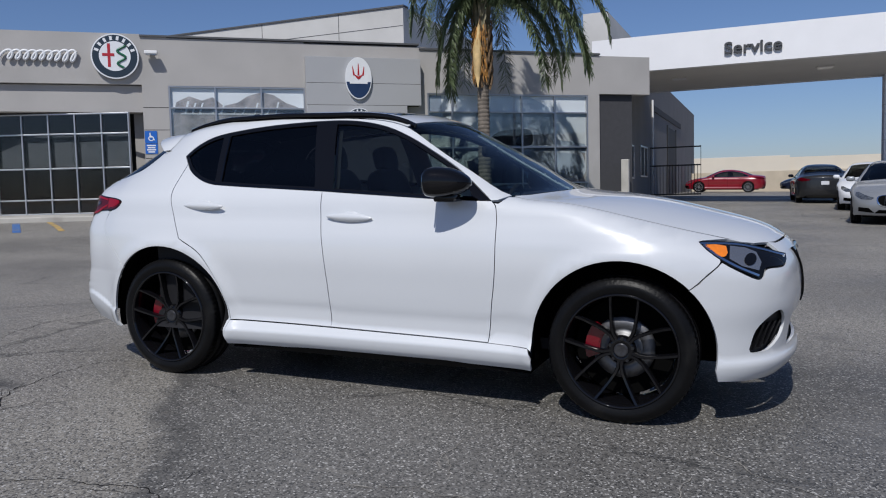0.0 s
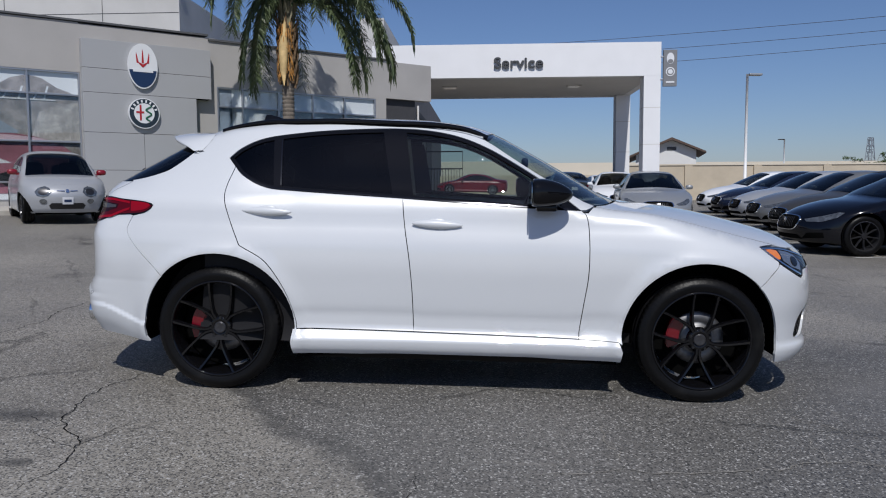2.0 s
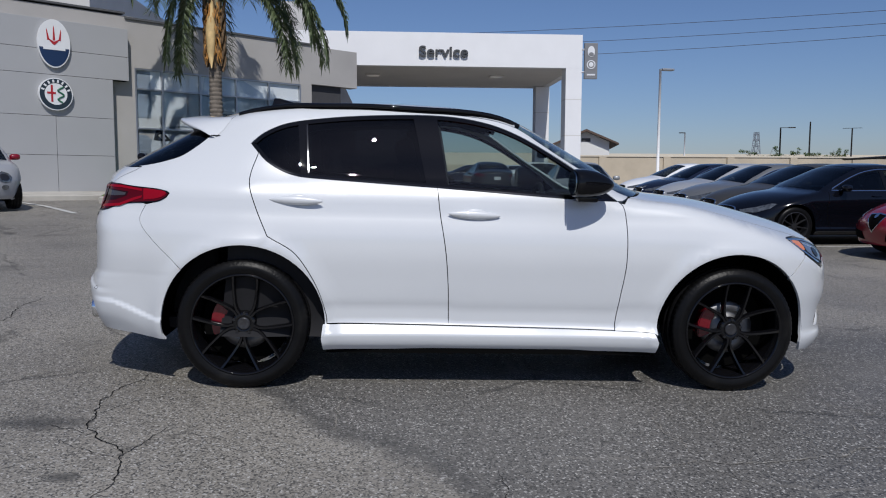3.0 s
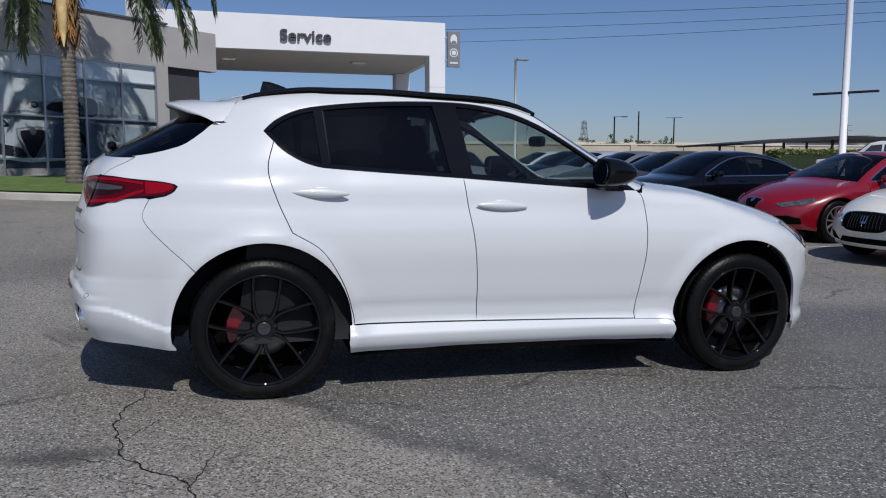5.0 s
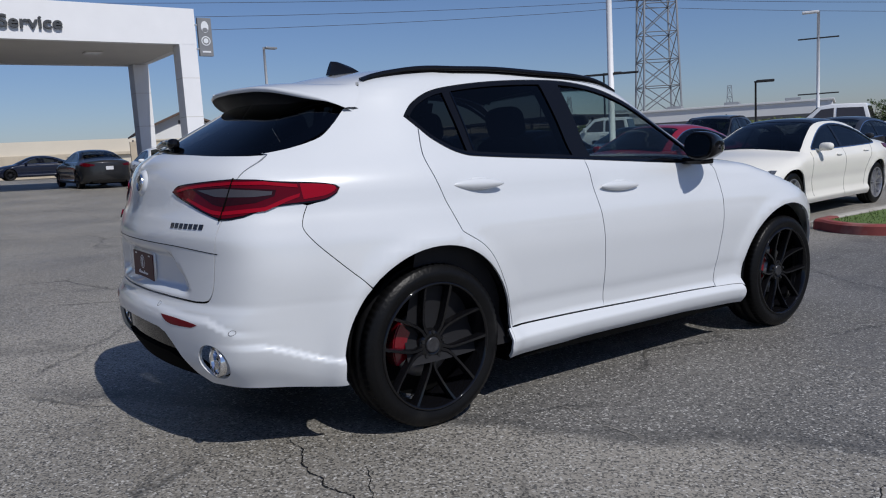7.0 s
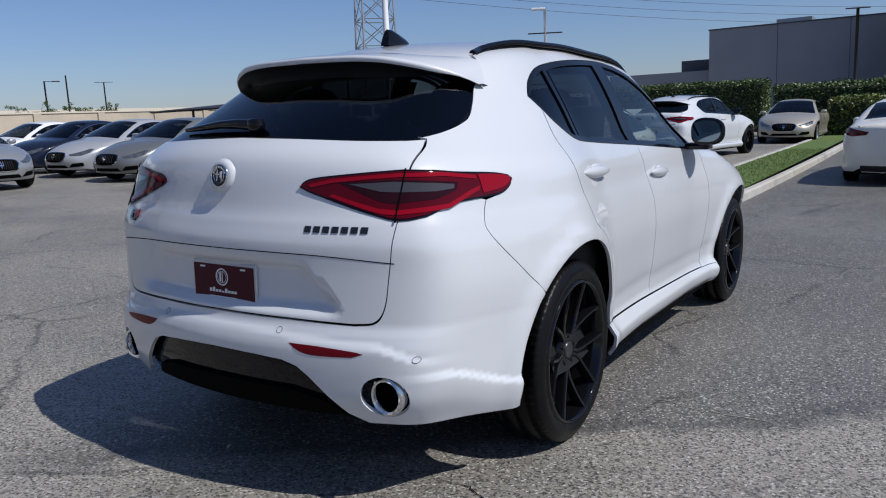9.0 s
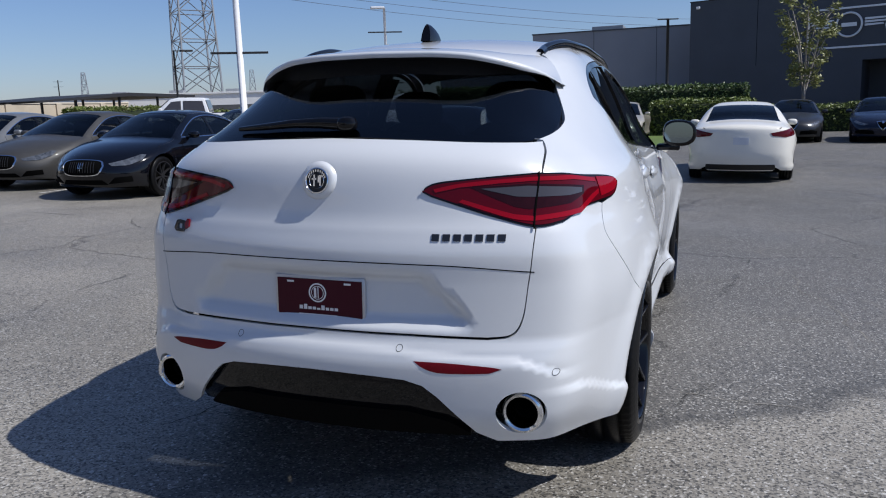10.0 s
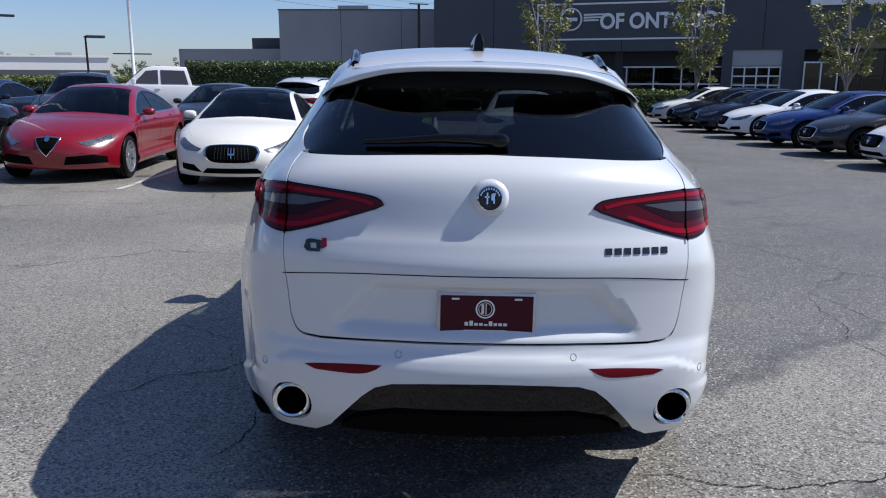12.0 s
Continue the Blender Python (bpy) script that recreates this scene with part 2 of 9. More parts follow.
def box(bm, lo, hi, bevel=0.0, m=None):
    """Adds a box between two corners, with rounded edges if bevel is given."""
    lo, hi = Vector(lo), Vector(hi)
    made = bmesh.ops.create_cube(bm, size=1.0, matrix=Matrix.Translation((lo + hi) / 2) @ Matrix.Diagonal((*(hi - lo), 1)))
    verts = made["verts"]
    if bevel:
        edges = list({e for v in verts for e in v.link_edges})
        done = bmesh.ops.bevel(bm, geom=edges, offset=bevel, segments=2, affect="EDGES", profile=0.5)
        verts = list({v for f in done["faces"] for v in f.verts} | {v for v in verts if v.is_valid})
    if m is not None:
        bmesh.ops.transform(bm, matrix=m, verts=[v for v in verts if v.is_valid])
    return verts


def lathe(bm, profile, n=32, axis="y"):
    """Spins a profile of (along, radius) round an axis through the origin."""
    rows = []
    for along, r in profile:
        row = []
        for i in range(n):
            c, s = r * math.cos(2 * math.pi * i / n), r * math.sin(2 * math.pi * i / n)
            row.append(bm.verts.new({"y": (c, along, s), "z": (c, s, along), "x": (along, c, s)}[axis]))
        rows.append(row)
    for a, b in zip(rows, rows[1:]):
        for i in range(n):
            bm.faces.new((a[i], a[(i + 1) % n], b[(i + 1) % n], b[i]))
    return rows


def tube(bm, path, radius, n=8, taper=None, caps=True):
    """A round bar along a path of points; taper: radius at the far end."""
    pts = [Vector(q) for q in path]
    rows, up = [], Vector((0.13, 0.21, 0.97))
    for i, q in enumerate(pts):
        way = (pts[min(i + 1, len(pts) - 1)] - pts[max(i - 1, 0)]).normalized()
        a = way.cross(up)
        a = (a if a.length > 1e-3 else way.cross(Vector((1, 0, 0)))).normalized()
        b = way.cross(a)
        r = radius if taper is None else radius + (taper - radius) * i / (len(pts) - 1)
        rows.append([bm.verts.new(q + r * (math.cos(2 * math.pi * k / n) * a + math.sin(2 * math.pi * k / n) * b)) for k in range(n)])
    for a, b in zip(rows, rows[1:]):
        for k in range(n):
            bm.faces.new((a[k], a[(k + 1) % n], b[(k + 1) % n], b[k]))
    if caps:
        bm.faces.new(rows[0])
        bm.faces.new(rows[-1][::-1])


def prism(bm, outline, lo, hi, place):
    """A flat outline of (u, v) given thickness; place(u, v, w) puts a point in space, w from lo to hi."""
    a = [bm.verts.new(place(u, v, lo)) for u, v in outline]
    b = [bm.verts.new(place(u, v, hi)) for u, v in outline]
    bm.faces.new(a)
    bm.faces.new(b[::-1])
    for i in range(len(a)):
        j = (i + 1) % len(a)
        bm.faces.new((a[j], a[i], b[i], b[j]))
    bmesh.ops.recalc_face_normals(bm, faces=bm.faces)

# ---- ground and buildings ----
def settle(q, a, b):
    r = np.abs(q)
    return np.sign(q) * np.where(r < a, r, a + (b - a) * (1 - np.exp(-(r - a) / (b - a))))


def ground_z(x, y):
    """The lot falls a little under the car, levels out ahead of it, and rises towards the showroom."""
    x, y = np.asarray(x, float), np.asarray(y, float)
    s, d = (x + 11.73) * 0.7738 + (y - 14.33) * 0.6334, (x + 11.73) * -0.6334 + (y - 14.33) * 0.7738
    foot = lambda q, a, b: np.clip((q - a) / (b - a), 0, 1)
    rise = 0.16 * foot(d, -9.0, -4.5) * foot(s, 9.5, 5.0) * foot(d, 8.0, 4.0)
    return rise - 0.023 * np.where(x > 0, settle(x, 3.2, 6.0), settle(x, 14, 20)) + 0.02 * np.where(y > 0, settle(y, 34, 44), settle(y, 2.5, 4.5))


def gz(x, y):
    return float(ground_z(x, y))


CAR_TILT = Matrix(((0.99974, 0.00046, 0.0230), (0.0, 0.9998, -0.0200), (-0.0230, 0.0200, 0.99954))).to_4x4()


def on_ground(x, y, heading=0.0):
    """A pose on the lot: x ahead along the heading (degrees from +x, to the left), lying with the slope."""
    n = Vector((-(gz(x + 1, y) - gz(x - 1, y)) / 2, -(gz(x, y + 1) - gz(x, y - 1)) / 2, 1)).normalized()
    a = Vector((math.cos(radians(heading)), math.sin(radians(heading)), 0))
    a = (a - n * a.dot(n)).normalized()
    b = n.cross(a)
    return Matrix(((a.x, b.x, n.x, x), (a.y, b.y, n.y, y), (a.z, b.z, n.z, gz(x, y)), (0, 0, 0, 1)))


def asphalt():
    m = bpy.data.materials.new("worn_asphalt")
    m.use_nodes = True
    nt = m.node_tree
    n, link = nt.nodes, nt.links.new
    b = n["Principled BSDF"]
    b.inputs["Roughness"].default_value = 0.85
    b.inputs["Specular IOR Level"].default_value = 0.5
    at = n.new("ShaderNodeNewGeometry")

    def noise_at(scale, detail=5, rough=0.55, warp=None):
        k = n.new("ShaderNodeTexNoise")
        k.inputs["Scale"].default_value, k.inputs["Detail"].default_value, k.inputs["Roughness"].default_value = scale, detail, rough
        link(warp or at.outputs["Position"], k.inputs["Vector"])
        return k.outputs[0]

    def ramp(value, lo, hi, a=0.0, b_=1.0):
        k = n.new("ShaderNodeMapRange")
        for i, q in enumerate((lo, hi, a, b_)):
            k.inputs[1 + i].default_value = q
        link(value, k.inputs[0])
        return k.outputs[0]

    def calc(op, a, b_):
        k = n.new("ShaderNodeMath")
        k.operation = op
        for i, q in enumerate((a, b_)):
            if isinstance(q, (int, float)):
                k.inputs[i].default_value = q
            else:
                link(q, k.inputs[i])
        return k.outputs[0]

    def blend(share, a, b_):
        k = n.new("ShaderNodeMix")
        k.data_type = "RGBA"
        link(share, k.inputs[0])
        for i, q in ((6, a), (7, b_)):
            if isinstance(q, tuple):
                k.inputs[i].default_value = (*q, 1)
            else:
                link(q, k.inputs[i])
        return k.outputs[2]

    xyz = n.new("ShaderNodeSeparateXYZ")
    link(at.outputs["Position"], xyz.inputs[0])
    # the resurfaced, darker strip lies beyond a wandering seam
    wander = calc("MULTIPLY", calc("SUBTRACT", noise_at(1.3, 4), 0.5), 0.7)
    seam = calc("ADD", calc("ADD", calc("MULTIPLY", xyz.outputs[0], 0.79), calc("MULTIPLY", xyz.outputs[1], 0.61)), wander)
    fresh = ramp(seam, -1.71, -1.58)
    old = blend(ramp(noise_at(0.35, 6), 0.35, 0.68), (0.195, 0.180, 0.155), (0.345, 0.320, 0.276))
    dark = blend(ramp(noise_at(0.25, 5), 0.35, 0.68), (0.104, 0.099, 0.090), (0.168, 0.159, 0.145))
    near = calc("MULTIPLY", fresh, ramp(xyz.outputs[1], 1.1, 0.5))
    base = blend(near, old, dark)
    # aggregate: pale and dark chips
    chip = n.new("ShaderNodeTexVoronoi")
    chip.inputs["Scale"].default_value = 120
    link(at.outputs["Position"], chip.inputs["Vector"])
    tone = n.new("ShaderNodeSeparateColor")
    link(chip.outputs["Color"], tone.inputs[0])
    base = blend(ramp(tone.outputs[0], 0.80, 0.97, 0, 0.9), base, (0.50, 0.485, 0.455))
    base = blend(ramp(tone.outputs[1], 0.45, 0.95, 0, 0.85), base, (0.022, 0.022, 0.022))
    # oil and damp stains
    base = blend(ramp(noise_at(0.9, 7), 0.62, 0.74, 0, 0.55), base, (0.035, 0.034, 0.033))
    base = blend(ramp(noise_at(0.55, 8, 0.65), 0.60, 0.72, 0, 0.4), base, (0.19, 0.18, 0.165))
    # a dark lip along the seam, and an oil patch beside the old part
    lip = calc("MULTIPLY", ramp(seam, -1.60, -1.50, 1, 0), near)
    base = blend(calc("MULTIPLY", lip, 0.45), base, (0.045, 0.044, 0.042))
    for ox, oy, ax, ay in ((-2.27, -1.5, 0.26, 0.12), (-3.1, -1.35, 0.18, 0.07), (-1.9, -2.15, 0.10, 0.06)):
        ex = calc("MULTIPLY", calc("ADD", xyz.outputs[0], -ox), 1 / ax)
        ey = calc("MULTIPLY", calc("ADD", xyz.outputs[1], -oy), 1 / ay)
        far = calc("ADD", calc("ADD", calc("MULTIPLY", ex, ex), calc("MULTIPLY", ey, ey)), calc("MULTIPLY", noise_at(7, 5), 1.3))
        base = blend(ramp(far, 0.8, 1.7, 0.7, 0), base, (0.035, 0.034, 0.032))
    # cracks: dark and open on the old part, pale where sealed with dust
    warp = n.new("ShaderNodeMix")
    warp.data_type = "VECTOR"
    warp.inputs[0].default_value = 0.22
    jit = n.new("ShaderNodeTexNoise")
    jit.inputs["Scale"].default_value, jit.inputs["Detail"].default_value, jit.inputs["Roughness"].default_value = 3.2, 10, 0.68
    link(at.outputs["Position"], jit.inputs["Vector"])
    link(at.outputs["Position"], warp.inputs[4])
    link(jit.outputs["Color"], warp.inputs[5])
    crack = n.new("ShaderNodeTexVoronoi")
    crack.feature = "DISTANCE_TO_EDGE"
    crack.inputs["Scale"].default_value = 0.62
    link(warp.outputs[1], crack.inputs["Vector"])
    broken = ramp(noise_at(0.8, 3), 0.46, 0.56)
    line = calc("MULTIPLY", ramp(crack.outputs["Distance"], 0.0, 0.0105, 1, 0), broken)
    base = blend(calc("MULTIPLY", line, 0.5), base, (0.02, 0.02, 0.02))
    crack2 = n.new("ShaderNodeTexVoronoi")
    crack2.feature = "DISTANCE_TO_EDGE"
    crack2.inputs["Scale"].default_value = 0.9
    link(warp.outputs[1], crack2.inputs["Vector"])
    dusty = calc("MULTIPLY", calc("MULTIPLY", ramp(crack2.outputs["Distance"], 0.0, 0.016, 0.6, 0), ramp(noise_at(1.1, 4), 0.5, 0.6)), fresh)
    base = blend(dusty, base, (0.22, 0.205, 0.18))
    link(base, b.inputs["Base Color"])
    link(ramp(noise_at(0.7, 6), 0.3, 0.7, 0.50, 0.68), b.inputs["Roughness"])
    relief = n.new("ShaderNodeBump")
    relief.inputs["Strength"].default_value, relief.inputs["Distance"].default_value = 0.7, 0.006
    height = calc("SUBTRACT", calc("ADD", tone.outputs[2], noise_at(60, 4)), calc("MULTIPLY", line, 2.0))
    link(height, relief.inputs["Height"])
    link(relief.outputs[0], b.inputs["Normal"])
    return m


def build_ground():
    near = np.arange(-40, 62, 2.0)
    far = np.array([70, 82, 100, 130, 180, 260, 400, 700, 1300, 2600])
    xs = np.concatenate([-far[::-1] + 20, near, far])
    n = len(xs)
    gx, gy = np.meshgrid(xs, xs, indexing="ij")
    verts = np.c_[gx.ravel(), gy.ravel(), ground_z(gx.ravel(), gy.ravel())]
    faces = [(i * n + j, (i + 1) * n + j, (i + 1) * n + j + 1, i * n + j + 1) for i in range(n - 1) for j in range(n - 1)]
    ob = new("ground", mesh_of("ground", verts, faces, asphalt()))
    tagged(ob, "worn grey asphalt lot with cracks, stains and a darker resurfaced strip", "ground", kind="structure")


build_ground()

# the showroom front: local x along the wall, y into the building, z up
FRONT = Matrix(((0.7738, -0.6334, 0, -11.73), (0.6334, 0.7738, 0, 14.33), (0, 0, 1, 0), (0, 0, 0, 1)))


def wall(name, boxes, material, label, m=Matrix(), category="wall", bevel=0.0, kind="structure", parent=None):
    bm = bmesh.new()
    for lo, hi in boxes:
        box(bm, lo, hi, bevel)
    ob = part(name, bm, material, parent, label)
    if parent is None:
        ob.matrix_world = m
        tagged(ob, label, category, kind=kind)
    return ob


wall("wall_front", [((-2.5, 0, 4.40), (1.36, 0.4, 5.73)), ((-3.2, 0, 0.2), (-2.5, 0.4, 5.75)), ((-2.5, 0, 0.2), (1.36, 0.4, 0.95)), ((1.36, 0, 0.2), (5.14, 0.4, 5.7)),
                    ((5.14, 0, 4.30), (10.68, 0.4, 5.62)), ((10.68, 0, 0.2), (11.1, 0.4, 5.62)), ((5.14, 0, 0.2), (10.68, 0.4, 0.9))],
     STUCCO, "warm grey stucco showroom wall with window openings", FRONT)
wall("wall_entrance", [((-16, 0, 4.42), (-3.2, 0.5, 5.82)), ((-16, 0.14, 3.66), (-3.2, 0.6, 4.40)), ((-3.5, 0.62, 0.2), (-3.2, 1.0, 3.66)), ((-16, 0.62, 0.2), (-3.5, 0.9, 0.82))],
     STUCCO, "grey stucco entrance wall with stepped bands over dark glazing", FRONT)
wall("wall_service", [((-3.6, 21.6, 0.3), (-3.15, 24.9, 5.55)), ((-3.65, 24.9, 0.3), (-3.15, 57, 6.7))], SHADED_STUCCO, "grey stucco side wall of the service building")
wall("wall_back", [((-40, 30, 0.3), (-3.7, 30.4, 5.0)), ((-42, 0, 0.3), (-41.6, 30, 5))], STUCCO, "plain grey rear walls of the showroom")
wall("upper_storey", [((-30, 21.3, 4.9), (-10.28, 40, 8.03)), ((-4.9, 27, 5.6), (-3.9, 33, 8.3))], PALE_STUCCO, "pale grey rooftop storey with panel joints")
wall("roof_showroom", [((-14, 0.42, 5.2), (11.0, 9, 5.35))], SLATE_GREY, "flat showroom roof behind the parapet", FRONT, "roof")
wall("parapet_cap", [((-3.2, -0.05, 5.75), (4.9, 0.42, 5.80)), ((4.9, -0.05, 5.625), (11.12, 0.42, 5.68))], SLATE_GREY, "thin metal parapet capping", FRONT, "trim")
portico = empty("portico", Matrix.Translation((0, 24.85, 0)), "white stucco drive-through canopy with grey soffit over the service lane", "canopy")
for lo, hi in (((-4.1, 0, 5.5), (6.98, 0.3, 6.77)), ((6.70, 0.3, 5.503), (6.98, 6.6, 6.767)), ((-4.1, 6.6, 5.5), (6.98, 6.9, 6.77))):
    wall("fascia", [(lo, hi)], PORTICO_WHITE, "", parent=portico)
wall("soffit", [((-4.05, 0.3, 5.52), (6.70, 6.6, 5.60))], SOFFIT_GREY, "grey soffit", parent=portico)
wall("canopy_roof", [((-4.05, 0.3, 6.5), (6.70, 6.6, 6.6))], PALE_STUCCO, "", parent=portico)
for cx, cy in ((6.34, 0.0), (6.34, 6.1)):
    wall("column", [((cx, cy + 0.004, 0.2), (6.976, cy + 0.75, 5.5))], PORTICO_WHITE, "", parent=portico)
# ---- car bodies: a smooth solid from a few section curves, cut into panels ----
def spl(*pts):
    """A smooth monotone curve through (t, value) knots, flat or straight past the ends."""
    t, v = np.array(pts, float).T
    h, s = np.diff(t), np.diff(v) / np.diff(t)
    m = np.empty(len(t))
    m[0], m[-1] = s[0], s[-1]
    both = s[1:] * s[:-1]
    m[1:-1] = np.where(both > 0, 2 * both / np.where(np.abs(s[1:] + s[:-1]) < 1e-9, 1, s[1:] + s[:-1]), 0)

    def value(q):
        q = np.asarray(q, float)
        i = np.clip(np.searchsorted(t, q) - 1, 0, len(h) - 1)
        u = np.clip((q - t[i]) / h[i], -0.6, 1.6)
        out = np.clip(u, 0, 1)
        body = ((1 + 2 * out) * (1 - out) ** 2 * v[i] + out * (1 - out) ** 2 * h[i] * m[i]
                + out**2 * (3 - 2 * out) * v[i + 1] + out**2 * (out - 1) * h[i] * m[i + 1])
        return body + np.where(u > 1, (u - 1) * h[i] * m[i + 1], 0) + np.where(u < 0, u * h[i] * m[i], 0)
    return value


def step(q, a, b):
    u = np.clip((q - a) / (b - a), 0, 1)
    return u * u * (3 - 2 * u)


class Shape:
    """plan: half width along x; inset: what the section loses at height z; roofline: centre profile;
    tail, nose: centre x at height z. All lengths in metres, x ahead, z up."""
    def __init__(self, plan, inset, roofline, tail, nose, hubs, hub_z, **more):
        self.plan, self.inset, self.roofline, self.tail, self.nose = (spl(*c) for c in (plan, inset, roofline, tail, nose))
        self.hubs, self.hub_z = hubs, hub_z
        self.flare, self.arch, self.soft = more.get("flare", 0.018), more.get("arch", 0.45), more.get("soft", 0.03)
        self.taper, self.crown = more.get("taper", 0.12), more.get("crown", 0.12)
        self.tail_bow, self.nose_bow = more.get("tail_bow", (0.42, 0.5, 0.0)), more.get("nose_bow", (0.35, 0.5))
        self.taper_x, self.dent, self.belt = more.get("taper_x", -1.0), more.get("dent"), more.get("belt", (1.05, 1.4))
        self.bend = more.get("bend", (0.35, 0.3, 0.25))
        self.ledge = more.get("ledge")

    def side(self, x, z):
        w = self.plan(x) - self.inset(z)
        w = w - self.taper * np.clip(self.taper_x - x, 0, 2) ** 2 * step(z, *self.belt)
        if self.ledge is not None:
            ends = step(x, -1.70, -1.82) + step(x, 1.70, 1.82)
            w = w + ends * step(z, 0.66, 0.60) * (self.inset(z) - 0.010 - 0.02 * np.clip((0.62 - z) / 0.37, 0, 1))  # no sill on the bumpers
            w = w + self.ledge(1.0, z + 0.09 * step(x, -2.2, -1.85)) * step(x, -1.70, -1.82)
        for hx in self.hubs:
            r = np.hypot(x - hx, z - self.hub_z)
            w = w + self.flare * np.exp(-((r - self.arch - 0.015) / 0.05) ** 2) * step(z, 0.95, 0.8)
        return w

    def top(self, x, a):
        k = self.bend[0] + self.bend[1] * np.clip((x - 0.8) / 1.1, 0, 1.2)
        e = x + k * a * a * step(x, -0.4, 0.5) - self.bend[2] * a * a * step(x, -0.9, -1.6)
        return self.roofline(e) - a * a * (0.04 + (self.crown - 0.04) * step(x, 1.1, 0.3))

    def f(self, p):
        x, a, z = p[:, 0], np.abs(p[:, 1]), p[:, 2]
        tb, nb = self.tail_bow, self.nose_bow
        rear = self.tail(z) + (tb[0] + tb[2] * step(z, 0.92, 1.10)) * a**2 + tb[1] * a**8
        if self.dent is not None:
            rear = rear + self.dent(a, z)
        if self.ledge is not None:
            rear = rear - self.ledge(a, z)
        e = np.stack([a - self.side(x, z), z - self.top(x, a), 0.8 * (rear - x), 0.8 * (x - self.nose(z) + nb[0] * a**2 + nb[1] * a**6)])
        big = e.max(0)
        return big + self.soft * np.log(np.exp((e - big) / self.soft).sum(0))

    def normal(self, p):
        h = 1e-3
        g = np.stack([self.f(p + h * e) - self.f(p - h * e) for e in np.eye(3)], 1)
        return g / np.maximum(np.linalg.norm(g, axis=1, keepdims=True), 1e-9)

    def cast(self, origin, way, reach=5.0, steps=160):
        """Where rays from outside first meet the solid."""
        origin, way = np.broadcast_arrays(np.asarray(origin, float), np.asarray(way, float))
        lo, hi = np.zeros(len(origin)), np.full(len(origin), reach)
        found = np.zeros(len(origin), bool)
        for t in np.linspace(0, reach, steps):
            now = (self.f(origin + t * way) < 0) & ~found
            hi[now], found[now] = t, True
            lo[~found] = t
        for _ in range(18):
            mid = (lo + hi) / 2
            inside = self.f(origin + mid[:, None] * way) < 0
            hi, lo = np.where(inside, mid, hi), np.where(inside, lo, mid)
        return origin + hi[:, None] * way


def chart_side(uv):
    return np.c_[uv[:, 0], np.full(len(uv), -2.5), uv[:, 1]], np.array([0, 1.0, 0])


def chart_top(uv):
    return np.c_[uv, np.full(len(uv), 3.0)], np.array([0, 0, -1.0])


def chart_rear(uv):
    return np.c_[np.full(len(uv), -4.0), uv], np.array([1.0, 0, 0])


def chart_front(uv):
    return np.c_[np.full(len(uv), 4.0), uv], np.array([-1.0, 0, 0])


def chart_turn(axis, sign):
    """Round an upright axis at x = axis: u in degrees from straight behind (sign -1) or ahead (+1), positive to the car's right."""
    def chart(uv):
        a = np.radians(uv[:, 0])
        way = np.c_[sign * np.cos(a), -np.sin(a), 0 * a]
        return np.c_[axis + 0 * a, 0 * a, uv[:, 1]] + 3 * way, -way
    return chart


def turn_of(p, axis, sign):
    return np.c_[np.degrees(np.arctan2(-p[:, 1], sign * (p[:, 0] - axis))), p[:, 2]]


def hero_dent(a, z):
    """The recess round the number plate."""
    reach = 0.36 + 0.12 * step(z, 0.84, 0.68)
    return 0.035 * step(a, reach + 0.03, reach - 0.05) * step(z, 0.655, 0.70) * step(z, 0.845, 0.80)


def hero_ledge(a, z):
    """The lower bumper stands proud below a line that sinks towards the wheels."""
    line = 0.607 - 0.028 * step(a, 0.1, 0.6) - 0.055 * step(a, 0.60, 0.78) - 0.05 * step(a, 0.80, 0.95)
    return (0.010 + 0.004 * step(a, 0.5, 0.75)) * step(z, line + 0.014, line - 0.014) * step(z, 0.25, 0.40) + 0.005 * step(z, 0.95, 0.72) * step(z, 0.22, 0.40) * step(a, 0.70, 0.92) - 0.05 * step(z, 0.47, 0.24) * step(a, 0.70, 0.92)


